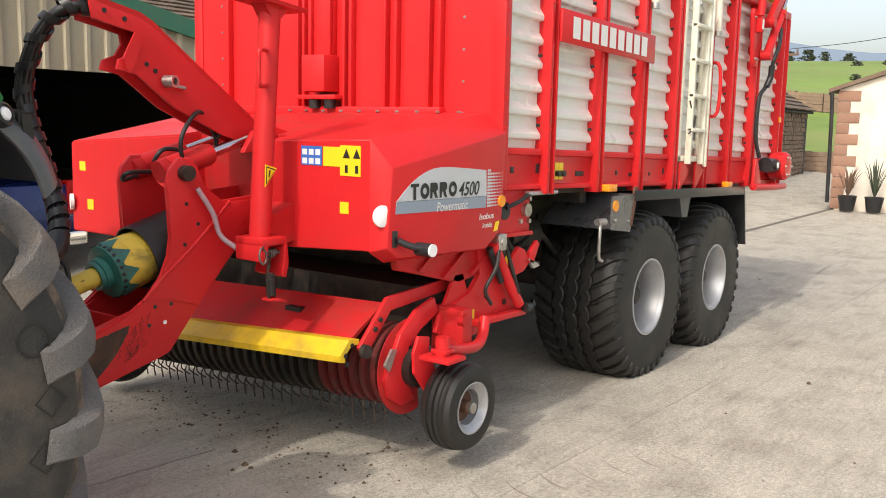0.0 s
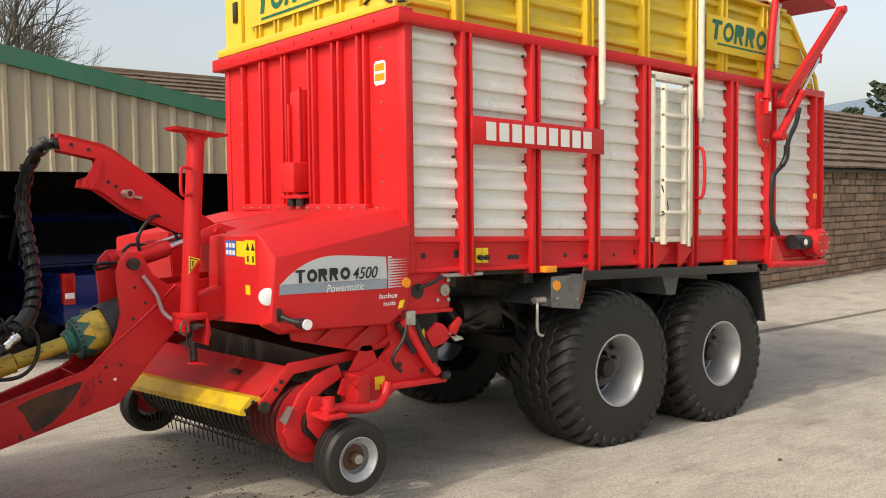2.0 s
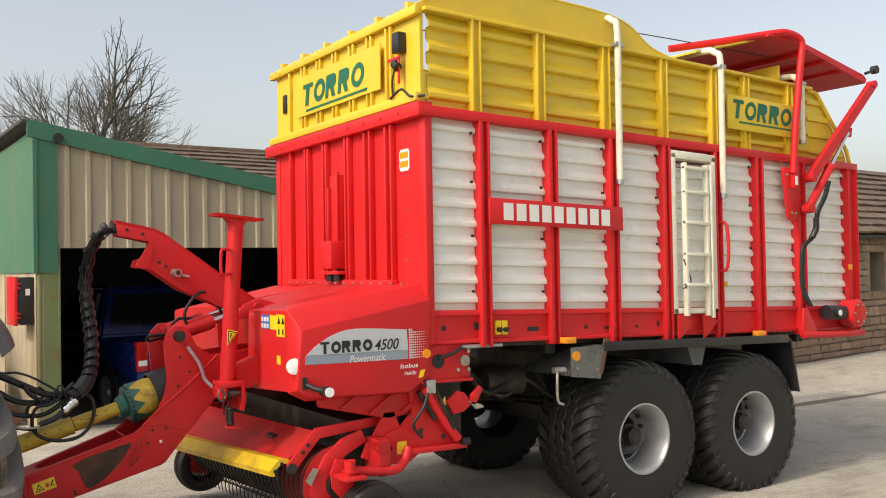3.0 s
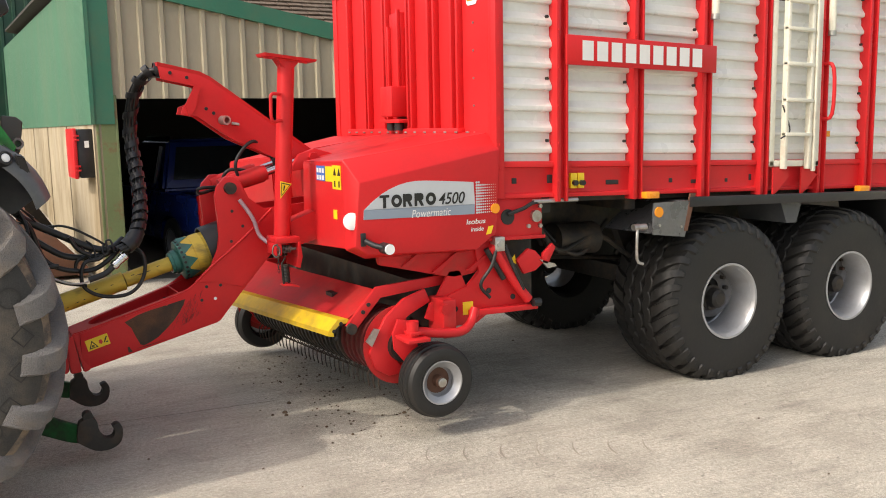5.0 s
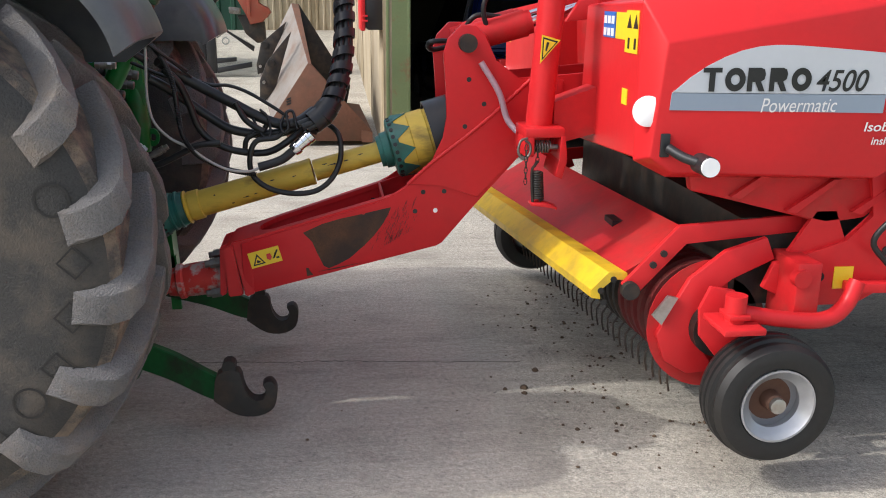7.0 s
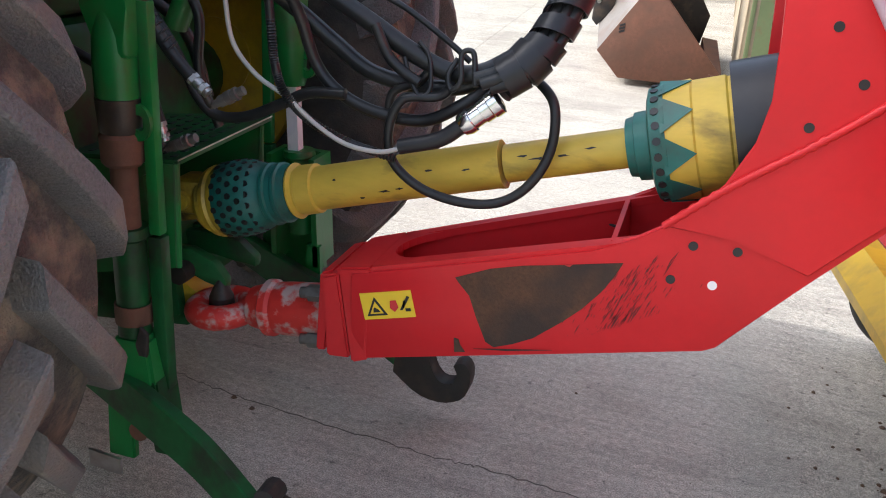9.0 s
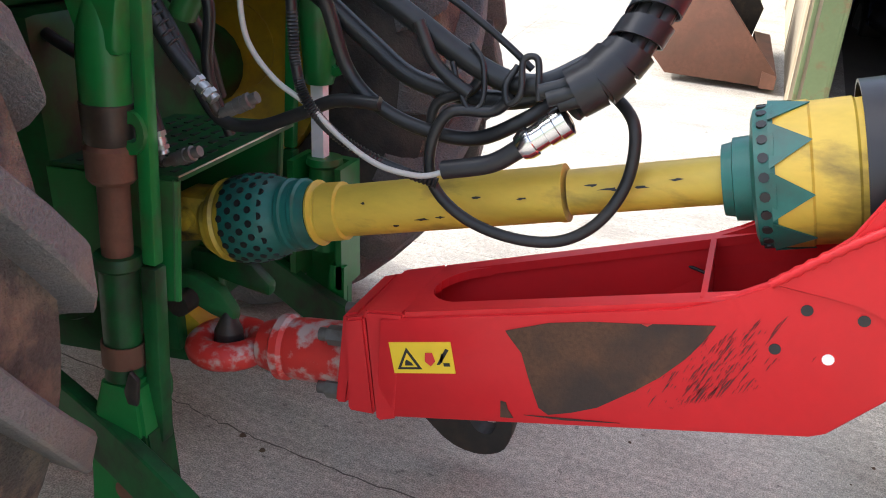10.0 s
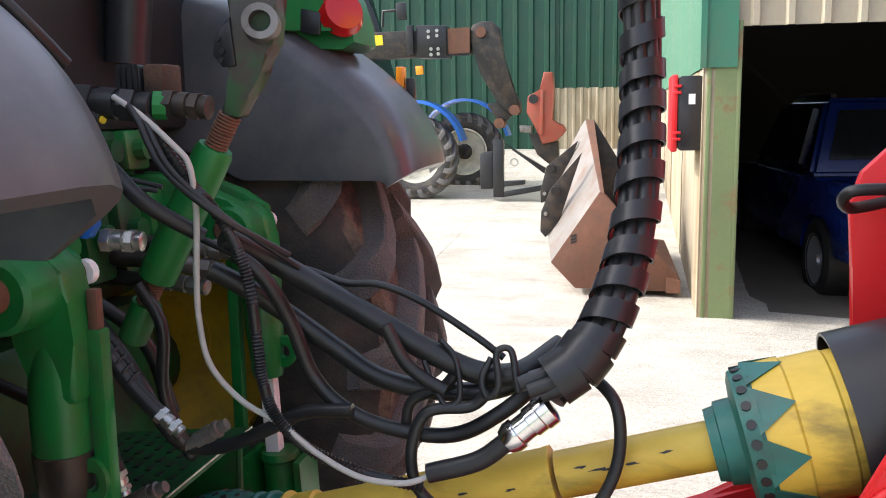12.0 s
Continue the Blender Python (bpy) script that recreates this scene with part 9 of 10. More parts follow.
for dz in (0.0, 0.03, 0.06):
    plate(bm, (1.47, BK0 - 0.001, 0.50 + dz), (1, 0, 0.35), (-0.35, 0, 1), [(0, 0), (0.055, 0), (0.06, 0.022), (0.0, 0.02)], 0.003)
part("type_plate", bm, BLACK, bucket)
for y, pts in ((11.0, [(1.53, 1.34), (1.216, 0.97), (1.119, 0.736), (1.11, 0.53), (1.165, 0.47), (1.30, 0.62)]), (11.9, [(1.44, 1.43), (1.09, 1.144), (1.02, 0.86), (1.03, 0.73), (1.20, 0.80)])):
    bm = B()
    prism(bm, pts, y, y + 0.04, "y", 0.006)
    br = part("mounting_bracket", bm, DARKSTEEL, bucket, "dark steel mounting bracket")
    for q, r in ((pts[2], 0.02), (pts[1], 0.045)):
        bm = B()
        cyl(bm, (q[0] + 0.05, y - 0.03, q[1] - 0.02), (q[0] + 0.05, y + 0.07, q[1] - 0.02), r, seg=14)
        part("bracket_pin", bm, STEEL if r < 0.03 else DARKSTEEL, br)

# blue tractor with loader boom
LTY = 16.4
LZ = 0.31
LT = thing("loader_tractor", -2.6, LTY, LZ, "blue tractor with a raised black loader boom", "tractor")
for x, y, r in ((-1.52, LTY + 0.2, 0.70), (-1.02, LTY + 2.0, 0.72)):
    lug_tyre(LT, x, y, LZ + r, r, 0.42, 18, OLDRUBBER, -1, CREAMRIM, 0.58, "wheel")
    bm = B()
    loops = []
    for i in range(13):
        a = radians(15 + 130 * i / 12)
        loops.append([(x + (r + 0.10 + e) * math.cos(a), yy, LZ + r + 0.05 + (r + 0.16 + e) * math.sin(a)) for yy, e in ((y - 0.26, 0), (y - 0.22, 0.05), (y + 0.22, 0.05), (y + 0.26, 0), (y + 0.22, 0.02), (y - 0.22, 0.02))])
    rings(bm, loops)
    part("mudguard", bm, BLUETRACTOR, LT, "blue mudguard")
    bm = B()
    lathe(bm, [(0, 0.0001), (0, 0.16), (0.10, 0.14), (0.13, 0.10), (0.13, 0.0001)], (x, y - 0.03, LZ + r), (0, -1, 0), 18)
    part("hub", bm, DARKSTEEL, LT)
bm = B()
box(bm, -4.8, -2.3, LTY + 0.4, LTY + 1.6, LZ + 0.95, LZ + 2.0, 0.12)
part("bonnet", bm, BLUETRACTOR, LT)
bm = B()
hexa(bm, [(-4.9, LTY + 0.3, LZ + 2.0), (-2.25, LTY + 0.3, LZ + 2.0), (-2.25, LTY + 1.7, LZ + 2.0), (-4.9, LTY + 1.7, LZ + 2.0)], [(-4.7, LTY + 0.4, LZ + 3.9), (-2.75, LTY + 0.4, LZ + 3.9), (-2.75, LTY + 1.6, LZ + 3.9), (-4.7, LTY + 1.6, LZ + 3.9)])
part("cab_glass", bm, GLASS, LT)
bm = B()
sweep(bm, [(-2.15, LTY + 0.3, LZ + 2.6), (-2.35, LTY + 0.3, LZ + 3.2), (-2.7, LTY + 0.35, LZ + 3.8)], 0.06, 8)
part("cab_pillar", bm, BLACK, LT)
bm = B()
cyl(bm, (-1.5, LTY + 0.3, LZ + 0.72), (-1.1, LTY + 2.0, LZ + 0.72), 0.12)
part("axle", bm, DARKSTEEL, LT)
boom_o = [(-3.18, 3.07), (-0.57, 3.10), (-0.57, 2.69), (-3.20, 2.61)]
bm = B()
prism(bm, boom_o, LTY, LTY + 0.36, "y", 0.02)
boom = part("boom", bm, DARKSTEEL, LT, "black telescopic boom")
bm = B()
prism(bm, [(-0.93, 3.10), (-0.57, 3.11), (-0.57, 2.71), (-0.92, 2.70)], LTY - 0.012, LTY - 0.002, "y")
part("worn_slide", bm, RUST, boom, "boom section worn to rust")
bm = B()
prism(bm, [(-1.45, 3.17), (-0.95, 3.15), (-0.94, 2.64), (-1.46, 2.64)], LTY - 0.05, LTY + 0.42, "y", 0.02)
col = part("boom_collar", bm, BLACK, boom)
for px, pz in [(-1.24, 3.06), (-1.10, 3.07), (-1.24, 2.97), (-1.10, 2.99), (-1.20, 2.78), (-1.08, 2.78), (-1.20, 2.69), (-1.08, 2.70)]:
    bm = B()
    bolt(bm, (px, LTY - 0.05, pz), (0, -1, 0), 0.03, 0.02)
    part("collar_bolt", bm, STEEL, col)
bm = B()
prism(bm, [(-1.60, 3.15), (-1.49, 3.17), (-1.48, 2.72), (-1.59, 2.69)], LTY - 0.12, LTY, "y", 0.01)
part("boom_pad", bm, BLACK, boom)
bm = B()
prism(bm, [(-2.37, 3.03), (-2.03, 3.03), (-2.02, 2.87), (-2.37, 2.85)], LTY - 0.012, LTY - 0.001, "y")
part("sticker", bm, STICKER, boom)
bm = B()
prism(bm, [(-0.59, 2.92), (-0.55, 3.14), (-0.40, 3.20), (-0.22, 3.20), (-0.09, 3.08), (-0.01, 2.55), (0.08, 2.17), (0.25, 1.87), (0.22, 1.77), (0.10, 1.70), (-0.13, 1.90), (-0.41, 2.36), (-0.52, 2.72)], LTY + 0.05, LTY + 0.30, "y", 0.03)
hd = part("boom_head", bm, DARKSTEEL, boom)
for px, pz in [(-0.39, 3.03), (0.15, 1.78), (-0.10, 1.57)]:
    bm = B()
    cyl(bm, (px, LTY + 0.0, pz), (px, LTY + 0.35, pz), 0.085, seg=14)
    part("pivot_pin", bm, RUST, hd)
bm = B()
prism(bm, [(-0.32, 1.88), (-0.13, 1.92), (0.10, 1.69), (0.00, 1.60), (-0.15, 1.63)], LTY + 0.1, LTY + 0.25, "y", 0.02)
part("tilt_link", bm, DARKSTEEL, boom)
bm = B()
prism(bm, [(-1.46, 2.51), (-1.34, 2.52), (-1.33, 2.38), (-1.45, 2.37)], LTY - 0.1, LTY, "y", 0.01)
part("indicator_lamp", bm, ORANGE, LT)
bm = B()
prism(bm, [(-1.75, 3.51), (-1.58, 3.52), (-1.56, 3.25), (-1.73, 3.24)], LTY - 0.2, LTY - 0.14, "y", 0.02)
mr = part("mirror", bm, BLACK, LT)
bm = B()
sweep(bm, [(p[0], LTY - 0.17, p[1]) for p in [(-1.73, 3.40), (-1.96, 3.39), (-1.98, 3.14)]], 0.025, 8, smooth=False)
part("mirror_stalk", bm, BLACK, mr)

# orange coupling headstock on the boom's end
HSY = 16.3
hs2 = thing("coupling_head", 0.75, HSY, 0.9, "orange-red steel coupling head with a pin hole", "implement")
bm = B()
prism(bm, [(0.36, 1.73), (0.38, 2.00), (0.59, 2.09), (0.63, 2.37), (0.77, 2.37), (0.79, 2.13), (0.75, 1.60), (0.94, 1.53), (0.99, 1.44), (0.90, 1.37), (0.84, 1.28), (0.61, 1.23), (0.52, 1.50)], HSY, HSY + 0.35, "y", 0.02)
part("frame_plate", bm, ORANGERED, hs2)
bm = B()
prism(bm, [(0.59, 2.09), (0.64, 2.09), (0.63, 1.37), (0.57, 1.39)], HSY - 0.03, HSY, "y", 0.006)
part("stiffener", bm, ORANGERED, hs2)
hx, hz = 0.47, 1.95
bm = B()
cyl(bm, (hx, HSY - 0.02, hz), (hx, HSY + 0.02, hz), 0.075, seg=16)
part("pin_hole", bm, INK, hs2)
bm = B()
prism(bm, [(0.25, 1.54), (0.45, 1.52), (0.45, 1.41), (0.26, 1.42)], HSY - 0.05, HSY + 0.1, "y", 0.02)
part("hook_arm", bm, DULLSTEEL, hs2)
bm = B()
prism(bm, [(0.38, 1.39), (0.57, 1.41), (0.86, 1.28), (0.88, 0.92), (0.72, 0.90), (0.52, 1.06)], HSY + 0.1, HSY + 0.3, "y", 0.02)
part("stand_leg", bm, RUSTBLACK, hs2)

# black A-frame headstock on the ground
AFY = 16.2
af = thing("linkage_frame", 0.0, AFY, 0.31, "black steel linkage frame standing on the ground", "implement frame")
bm = B()
prism(bm, [(-0.40, 1.09), (-0.17, 1.13), (-0.17, 0.51), (-0.39, 0.50)], AFY + 0.05, AFY + 0.25, "y", 0.03)
part("counter_plate", bm, BLACK, af)
for pts in ([(-0.17, 1.31), (0.00, 1.32), (0.00, 0.38), (-0.17, 0.38)], [(0.00, 1.27), (0.05, 1.22), (0.68, 0.85), (0.66, 0.76)], [(0.00, 0.47), (0.62, 0.58), (0.62, 0.49), (0.00, 0.38)], [(0.00, 0.64), (0.35, 0.66), (0.35, 0.59), (0.00, 0.55)]):
    bm = B()
    prism(bm, pts, AFY, AFY + 0.12, "y", 0.012)
    part("frame_bar", bm, BLACK, af)
bm = B()
lx, lz = 0.18, 0.95
lathe(bm, [(-0.015, 0.045), (0.015, 0.045), (0.015, 0.07), (-0.015, 0.07)], (lx, AFY - 0.03, lz), (0, 1, 0), 16, closed=True)
part("shackle", bm, STEEL, af)

REACH["k"] = 1.0
# ---- roofs and buildings behind ----


def slate_roof(name, parent, a, b, up, rows, cols, mat=SLATE, thick=0.05):
    """Overlapping stone slates between the eave a-b and the ridge a+up, b+up."""
    a, b, up = Vector(a), Vector(b), Vector(up)
    right = (b - a) / cols
    step = up / rows
    n = (b - a).cross(up).normalized()
    if n.z < 0:
        n = -n
    bm = B()
    base = [a - n * 0.03, b - n * 0.03, b + up - n * 0.03, a + up - n * 0.03]
    hexa(bm, base, [p - n * 0.08 for p in base])
    bed = part(name, bm, SHADEWALL, parent)
    rnd = random.Random(7)
    for i in range(rows):
        bm = B()
        off = 0.5 * (i % 2)
        c = -off
        while c < cols:
            wdt = rnd.uniform(0.7, 1.35)
            c0, c1 = max(0, c), min(cols, c + wdt - 0.05)
            c += wdt
            if c1 - c0 < 0.1:
                continue
            lift = rnd.uniform(0.0, 0.02)
            p = [a + right * c0 + step * (i - 0.06 * rnd.random()), a + right * c1 + step * (i - 0.06 * rnd.random()), a + right * c1 + step * (i + 1.25), a + right * c0 + step * (i + 1.25)]
            lo = [p[0] + n * (0.03 + lift), p[1] + n * (0.03 + lift), p[2], p[3]]
            hexa(bm, lo, [q + n * thick * (1 if k < 2 else 0.4) for k, q in enumerate(lo)])
        part("slate_course", bm, mat, bed, smooth=False, kind="stuff")
    return bed


# long brown roof behind the barn
oldbarn = thing("stone_barn", 12, 25, 1.0, "old barn with a mossy brown stone-slate roof", "barn")
bm = B()
box(bm, 7.6, 24.0, 23.0, 30.0, 0.8, 4.3)
part("wall", bm, STONE, oldbarn)
slate_roof("roof", oldbarn, (7.4, 22.8, 4.2), (24.2, 22.8, 4.2), (0, 3.4, 1.95), 12, 36)
bm = B()
box(bm, 7.4, 24.2, 26.1, 26.3, 6.10, 6.26, 0.02)
part("ridge", bm, SLATE, oldbarn)

# long stone building beyond the wagon
byre = thing("stone_byre", 27, 10.5, 0, "low stone building with a brown slate roof, doorway and window", "farm building")


def wy(x):
    return 8.35 + 0.085 * (x - 18)


def wz(x):
    return -0.16 + 0.17 * max(0, min(1, (x - 14) / 10))


rnd = random.Random(3)
openings = ((20.05, 20.75, 1.35, 2.25), (25.5, 26.35, -0.3, 2.4), (34.0, 35.2, -0.3, 2.3))
bm = B()
cuts = [13.0, 20.05, 20.75, 25.5, 26.35, 34.0, 35.2, 40.6]
for x0, x1 in zip(cuts, cuts[1:]):
    segs = [(-0.6, 2.72)]
    for o in openings:
        if abs(o[0] - x0) < 0.01:
            segs = [(o[3], 2.72)] + ([(-0.6, o[2])] if o[2] > 0 else [])
    for z0, z1 in segs:
        hexa(bm, [(x0, wy(x0) + 0.04, z0), (x1, wy(x1) + 0.04, z0), (x1, wy(x1) + 0.55, z0), (x0, wy(x0) + 0.55, z0)], [(x0, wy(x0) + 0.04, z1), (x1, wy(x1) + 0.04, z1), (x1, wy(x1) + 0.55, z1), (x0, wy(x0) + 0.55, z1)])
wall = part("wall", bm, MORTAR, byre)
z = -0.35
count = 0
rest = B()
while z < 2.70:
    h = rnd.uniform(0.12, 0.24)
    x = 13.0 + rnd.uniform(0, 0.2)
    while x < 40.5:
        w = rnd.uniform(0.25, 0.62)
        x1 = min(x + w, 40.6)
        bad = any(x < o[1] and x1 > o[0] and z < o[3] - 0.05 and z + h > o[2] for o in openings)
        if not bad and x1 - x > 0.1:
            near = 18.2 < x < 27.0 and count < 280
            b2 = B() if near else rest
            d = rnd.uniform(0.0, 0.045)
            g = 0.012
            q = [(x + g, z + g + rnd.uniform(0, 0.02)), (x1 - g, z + g + rnd.uniform(0, 0.02)), (x1 - g - rnd.uniform(0, 0.03), min(z + h, 2.72) - g), (x + g + rnd.uniform(0, 0.03), min(z + h, 2.72) - g)]
            hexa(b2, [(px, wy(px) + 0.06, pz) for px, pz in q], [(px, wy(px) - d, pz) for px, pz in q])
            if near:
                count += 1
                part("stone", b2, STONE, wall, smooth=False)
        x = x1
    z += h
part("stone_rest", rest, STONE, wall, smooth=False, kind="stuff")
slate_roof("roof", byre, (12.6, wy(12.6) - 0.25, 2.62), (40.9, wy(40.9) - 0.25, 2.72), (-0.3, 3.2, 2.0), 11, 52)
bm = B()
for x in (40.0,):
    prism(bm, [(wy(x), -0.6), (wy(x) + 6, -0.6), (wy(x) + 6, 2.6), (wy(x) + 3.2, 4.5), (wy(x), 2.7)], x - 0.1, x + 0.5, "x")
hexa(bm, [(12.8, wy(13) + 0.5, -0.5), (40.4, wy(40) + 0.5, -0.5), (40.4, wy(40) + 6, -0.5), (12.8, wy(13) + 6, -0.5)], [(12.8, wy(13) + 0.5, 2.5), (40.4, wy(40) + 0.5, 2.5), (40.4, wy(40) + 6, 2.5), (12.8, wy(13) + 6, 2.5)])
part("inner_wall", bm, SHADEWALL, byre)
bm = B()
hexa(bm, [(25.5, wy(25.5) + 0.22, -0.3), (26.35, wy(26.35) + 0.22, -0.3), (26.35, wy(26.35) + 0.28, -0.3), (25.5, wy(25.5) + 0.28, -0.3)], [(25.5, wy(25.5) + 0.22, 2.4), (26.35, wy(26.35) + 0.22, 2.4), (26.35, wy(26.35) + 0.28, 2.4), (25.5, wy(25.5) + 0.28, 2.4)])
part("door", bm, SANDSTONE, byre, "faded red-brown plank door")

# white cottage with sandstone quoins
cot = thing("cottage", 25.5, 2.0, -0.16, "white rendered cottage gable with red sandstone corner stones", "house")
CX = 25.3
bm = B()
prism(bm, [(5.42, -0.4), (5.50, 3.0), (1.5, 4.35), (-2.5, 3.0), (-2.5, -0.4)], CX, CX + 6, "x")
part("wall", bm, RENDERWHITE, cot, "pale rendered gable wall, streaked with pink", smooth=False)
for i in range(11):
    bm = B()
    z = -0.15 + i * 0.285
    w = 0.50 if i % 2 == 0 else 0.26
    box(bm, CX - 0.03, CX + 0.3, 5.47 - w, 5.53, z, z + 0.27, 0.01)
    part("quoin", bm, SANDSTONE, cot)
bm = B()
hexa(bm, [(CX - 0.15, 5.75, 2.92), (CX + 6.2, 5.75, 2.92), (CX + 6.2, 1.5, 4.38), (CX - 0.15, 1.5, 4.38)], [(CX - 0.15, 5.75, 3.02), (CX + 6.2, 5.75, 3.02), (CX + 6.2, 1.5, 4.50), (CX - 0.15, 1.5, 4.50)])
hexa(bm, [(CX - 0.15, -2.8, 2.92), (CX + 6.2, -2.8, 2.92), (CX + 6.2, 1.5, 4.38), (CX - 0.15, 1.5, 4.38)], [(CX - 0.15, -2.8, 3.02), (CX + 6.2, -2.8, 3.02), (CX + 6.2, 1.5, 4.50), (CX - 0.15, 1.5, 4.50)])
part("roof", bm, SLATE, cot)
bm = B()
sweep(bm, [(CX - 0.1, 5.72, 2.92), (CX - 0.08, 5.66, 2.6), (CX - 0.06, 5.60, 0.0)], 0.05, 8)
part("drainpipe", bm, BLACK, cot)
for k, (y, hgt, lm) in enumerate(((5.0, 0.75, 0), (4.35, 0.95, 1), (3.85, 0.0, 2))):
    pot = thing("plant_pot", CX - 0.5, y, -0.16, ("dark plant pot with a spiky brown cordyline", "dark plant pot with a small yellow-flowered shrub", "blue-grey glazed jar by the wall")[k], "plant pot")
    bm = B()
    lathe(bm, [(0, 0.0001), (0, 0.17), (0.36, 0.23), (0.40, 0.24), (0.40, 0.20), (0.34, 0.19), (0.34, 0.0001)] if k < 2 else [(0, 0.0001), (0, 0.15), (0.2, 0.2), (0.36, 0.16), (0.40, 0.13), (0.42, 0.14), (0.42, 0.0001)], (CX - 0.5, y, -0.16), (0, 0, 1), 20)
    part("pot", bm, BLACK if k < 2 else BLUEGREY, pot)
    if k < 2:
        bm = B()
        r2 = random.Random(k)
        for i in range(34):
            a, sp = r2.uniform(0, 6.28), r2.uniform(0.1, 0.42)
            top = 0.25 + hgt * r2.uniform(0.45, 1.0)
            base = Vector((CX - 0.5, y, 0.2))
            tip = base + Vector((sp * math.cos(a), sp * math.sin(a), top - (0.1 if k else 0.35 * sp)))
            mid = base.lerp(tip, 0.6) + Vector((0, 0, 0.12))
            side = Vector((-math.sin(a), math.cos(a), 0)) * 0.018
            vs = [bm.verts.new(p) for p in (base - side, base + side, mid + side, tip, mid - side)]
            bm.faces.new(vs)
        part("foliage", bm, LEAF if k else WOOD, pot)

# field walls, hedges and trees


def stone_wall(name, pts, h, label):
    bm = B()
    r2 = random.Random(len(name) + int(pts[0][0]))
    for (xa, ya, za), (xb, yb, zb) in zip(pts, pts[1:]):
        L = math.hypot(xb - xa, yb - ya)
        n = max(1, int(L / 0.7))
        for i in range(n):
            for j in range(5):
                t0, t1 = i / n, (i + 1) / n
                z0 = za + (zb - za) * t0 + h * j / 5
                p0 = Vector((xa + (xb - xa) * t0, ya + (yb - ya) * t0, z0))
                p1 = Vector((xa + (xb - xa) * (t1 - 0.04 / max(L, 1)), ya + (yb - ya) * t1, z0))
                nn = Vector((yb - ya, xa - xb, 0)).normalized() * (0.3 + r2.uniform(-0.03, 0.05))
                lo = [p0 + nn, p1 + nn, p1 - nn, p0 - nn]
                up2 = Vector((0, 0, h / 5 * 0.94 + (r2.uniform(0, 0.12) if j == 4 else 0)))
                hexa(bm, lo, [q + up2 for q in lo])
    return part(name, bm, STONE, None, label, smooth=False, kind="stuff", category="wall")


stone_wall("field_wall", [(42, 15, 0.0), (43, 9.0, -0.1), (43.5, 3.0, -0.2)], 1.05, "dry stone wall at the edge of the yard")
stone_wall("field_wall", [(76, 34, land(76, 34)), (75, 18, land(75, 18)), (78, 4, land(78, 4))], 1.4, "dry stone wall across the pasture")


def bare_tree(x, y, z, h, seed, name="bare_tree", label="leafless ash tree with fine twigs"):
    r2 = random.Random(seed)
    t = thing(name, x, y, z, label, "tree")
    trunk, twigs = B(), B()

    def grow(p, d, L, r, lev):
        bm = trunk if lev < 2 else twigs
        q = p + d * L
        m = p.lerp(q, 0.5) + Vector((r2.uniform(-1, 1), r2.uniform(-1, 1), 0)) * L * 0.05
        seg = 7 if lev < 2 else (4 if lev < 4 else 3)
        loops = []
        for c, rr in ((p, r), (m, r * 0.85), (q, r * 0.68)):
            _, u2, w2 = frame_of(d)
            loops.append([c + (u2 * math.cos(2 * math.pi * i / seg) + w2 * math.sin(2 * math.pi * i / seg)) * rr for i in range(seg)])
        rings(bm, loops)
        if lev >= 7:
            return
        for i in range(3 if lev < 5 else 2):
            _, u2, w2 = frame_of(d)
            a = r2.uniform(0, 6.28)
            sp = r2.uniform(0.42, 0.85) if i else r2.uniform(0.10, 0.38)
            nd = (d * math.cos(sp) + (u2 * math.cos(a) + w2 * math.sin(a)) * math.sin(sp) + Vector((0, 0, 0.13))).normalized()
            grow(q if i == 0 else p.lerp(q, r2.uniform(0.55, 1.0)), nd, L * r2.uniform(0.66, 0.88), r * (0.70 if i == 0 else 0.55), lev + 1)
    grow(Vector((x, y, z)), Vector((0.03, 0, 1)).normalized(), h * 0.24, h * 0.024, 0)
    part("trunk", trunk, BARK, t)
    part("crown", twigs, BARK, t)
    return t


bare_tree(9.2, 40, 2.5, 11.5, 5)
bare_tree(10.5, 40.5, 2.5, 11.0, 11)
bare_tree(6.6, 42, 2.5, 8.6, 8)
bare_tree(14.0, 41, 2.5, 6.0, 21)


def leafy(name, x, y, z, w, h, seed, label, mat=LEAF, n=260):
    r2 = random.Random(seed)
    t = thing(name, x, y, z, label, "tree")
    bm = B()
    cyl(bm, (x, y, z), (x, y, z + h * 0.5), w * 0.06, w * 0.03, seg=8)
    part("trunk", bm, BARK, t)
    bm = B()
    for i in range(n):
        a, rr, hh = r2.uniform(0, 6.28), r2.random() ** 0.5, r2.uniform(0.15, 1.0)
        wid = w * (1 - 0.75 * max(0, hh - 0.3)) * (0.8 + 0.4 * math.sin(a * 3 + seed))
        c = Vector((x + rr * wid * math.cos(a), y + rr * wid * math.sin(a), z + h * hh))
        s = w * r2.uniform(0.10, 0.22)
        for k in range(3):
            d = Vector((r2.uniform(-1, 1), r2.uniform(-1, 1), r2.uniform(-1, 1))).normalized()
            _, u2, w2 = frame_of(d)
            bm.faces.new([bm.verts.new(c + q) for q in (u2 * s, w2 * s * 0.7, -u2 * s * 0.9, -w2 * s * 0.6)])
    part("crown", bm, mat, t, smooth=False)


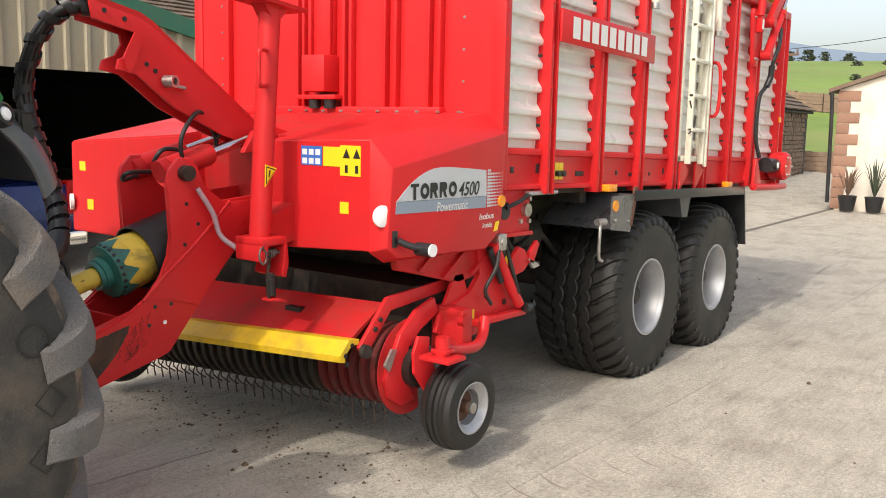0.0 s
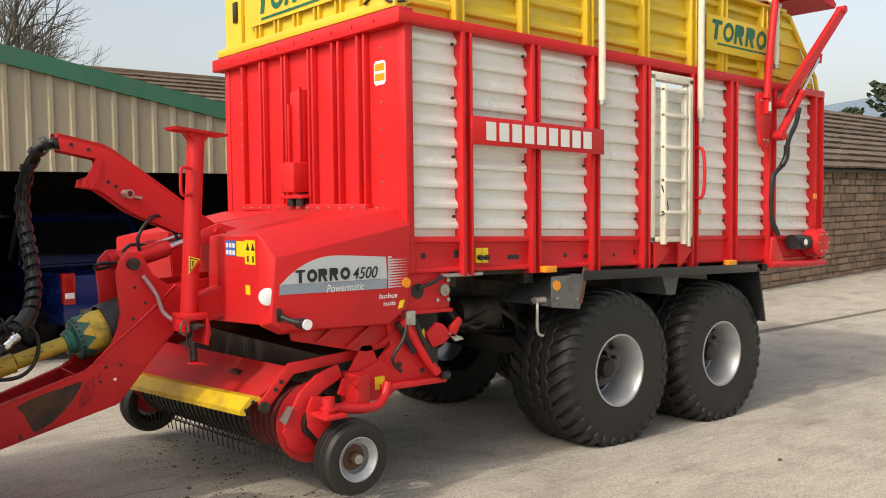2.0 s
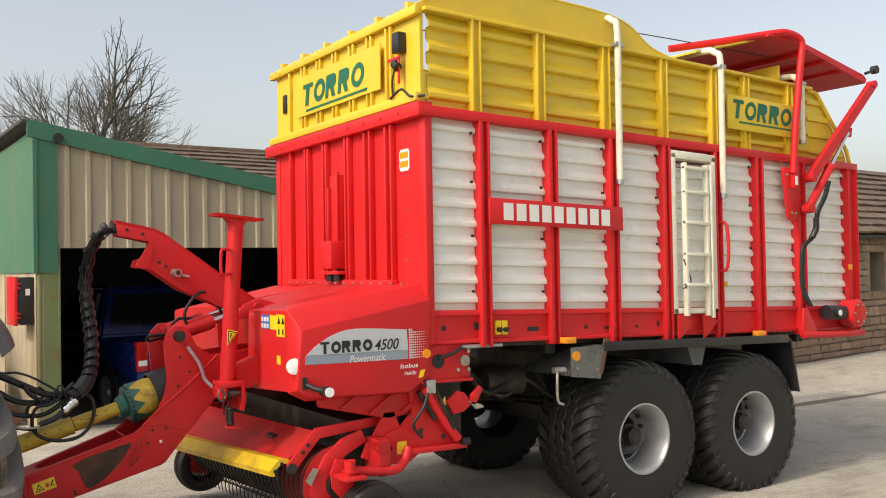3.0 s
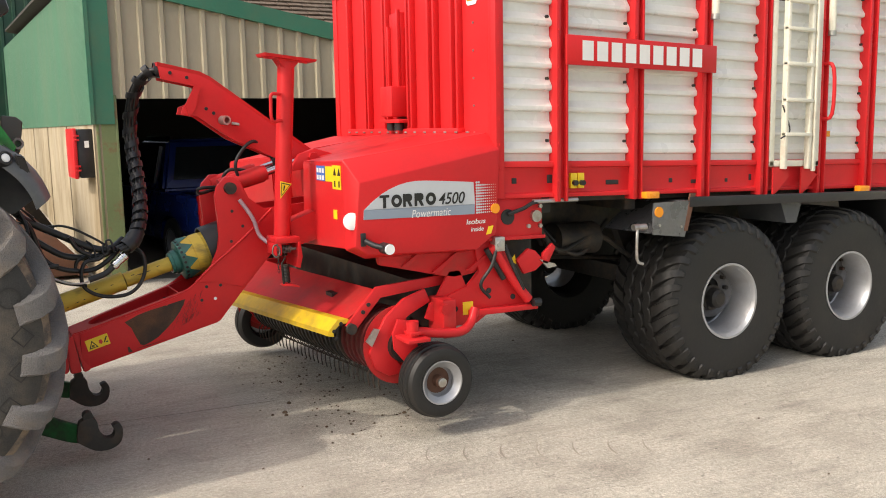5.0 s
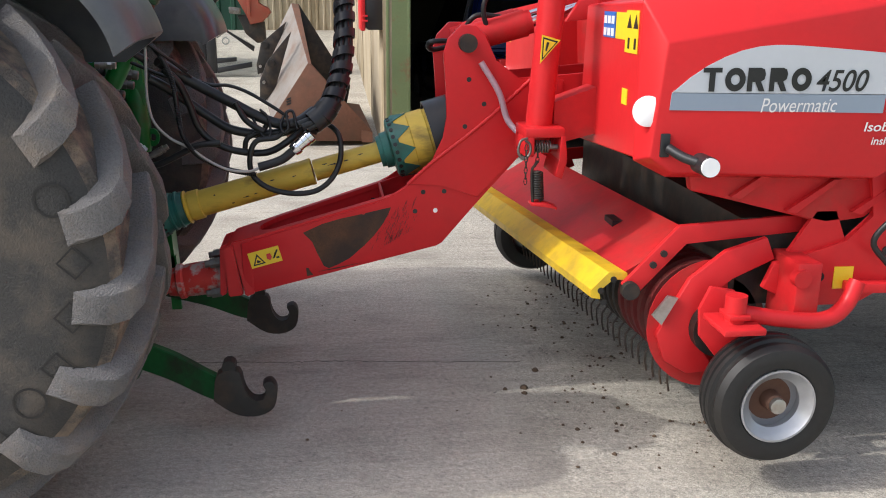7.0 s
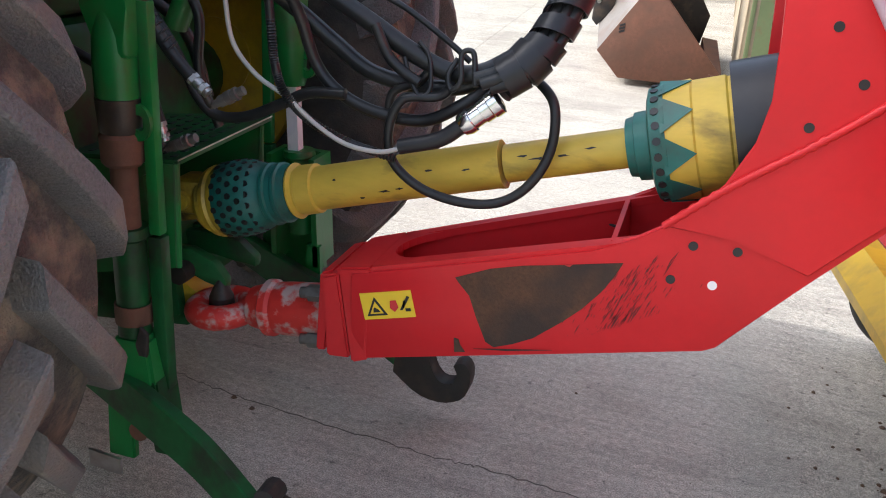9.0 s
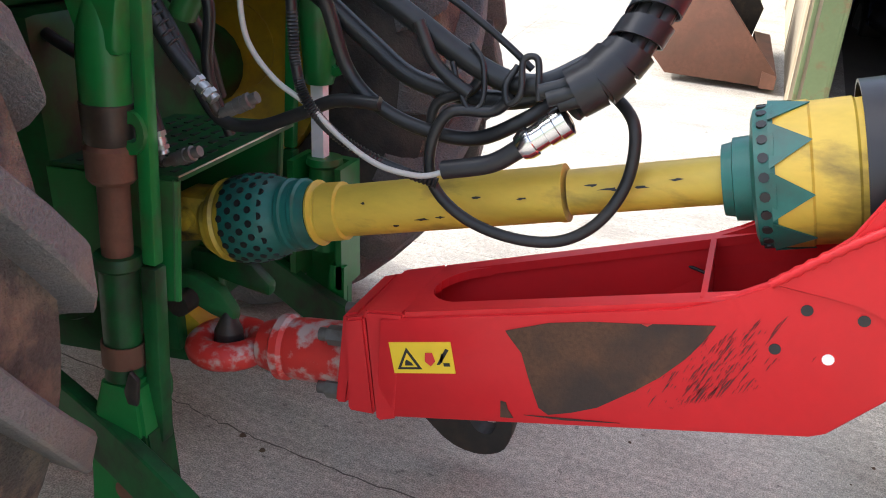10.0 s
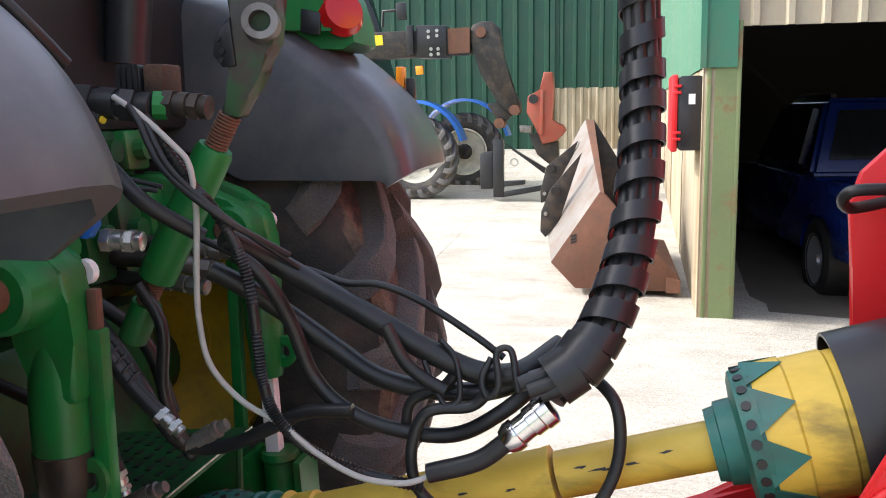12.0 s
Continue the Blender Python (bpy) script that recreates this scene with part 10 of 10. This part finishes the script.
leafy("fir_tree", 54, 22.5, 0.0, 1.7, 8.6, 2, "dark green fir behind the byre roof")
leafy("fir_tree", 56.5, 22.0, 0.0, 1.6, 8.0, 4, "dark green fir behind the byre roof")
leafy("fir_tree", 60, 27.5, 0.0, 2.2, 7.8, 9, "dark green fir behind the byre roof")
for k, (x, y, w, h) in enumerate(((185, 52, 1.6, 2.2), (188, 49, 1.8, 2.4), (188, 46, 1.4, 2.0), (190, 42, 1.5, 1.6), (190, 32, 1.6, 2.0), (190, 26, 2.4, 2.6), (190, 22, 2.2, 3.2), (120, 22, 1.1, 1.2), (118, 25, 1.0, 1.0), (160, 34, 1.1, 1.0), (164, 30, 1.2, 1.1))):
    leafy("field_tree", x, y, land(x, y) - 0.3, w, h, 20 + k, "clump of hedgerow trees in the pasture", n=140)

# power poles and wires
for x, y, h in ((61.5, 17.4, 7.4),):
    pole = thing("power_pole", x, y, 0, "wooden power pole with insulators", "pole")
    bm = B()
    cyl(bm, (x, y, -0.5), (x, y, h), 0.16, 0.12, seg=10)
    part("post", bm, WOOD, pole)
    bm = B()
    box(bm, x - 0.06, x + 0.06, y - 0.9, y + 0.9, h - 0.6, h - 0.45)
    for yy in (-0.8, 0, 0.8):
        cyl(bm, (x, y + yy, h - 0.45), (x, y + yy, h - 0.2), 0.06, seg=8)
    part("cross_arm", bm, WOOD, pole)
bm = B()
sweep(bm, [(61.5, 17.4, 7.2), (57, 10, 7.4), (50, -3, 9.0), (44, -14, 11)], 0.02, 5)
part("power_line", bm, BLACK, None, "thin overhead power line", category="wire")

# soil crumbs on the concrete
bm = B()
r2 = random.Random(12)
spots = [(2.85, 3.30, 0.024), (2.95, 3.50, 0.02), (2.84, 3.24, 0.016), (7.03, 1.39, 0.03), (3.6, 2.9, 0.02), (0.97, 3.8, 0.012), (1.06, 3.76, 0.011)]
for i in range(240):
    spots.append((r2.gauss(3.35, 0.28), r2.uniform(2.5, 4.9), abs(r2.gauss(0.004, 0.0035)) + 0.002))
for i in range(120):
    spots.append((r2.uniform(0, 14), r2.uniform(-1, 5), abs(r2.gauss(0.003, 0.004)) + 0.002))
for x, y, s in spots:
    z = ground_z(x, y)
    n = 5
    lo = [(x + s * r2.uniform(0.7, 1.2) * math.cos(6.28 * i / n), y + s * r2.uniform(0.7, 1.2) * math.sin(6.28 * i / n), z) for i in range(n)]
    up2 = [(x + (p[0] - x) * 0.5, y + (p[1] - y) * 0.5, z + s * 0.6) for p in lo]
    hexa(bm, lo, up2)
part("soil_crumbs", bm, SOIL, None, "dry crumbs of soil and chaff dropped on the concrete", smooth=False, kind="stuff", category="soil")
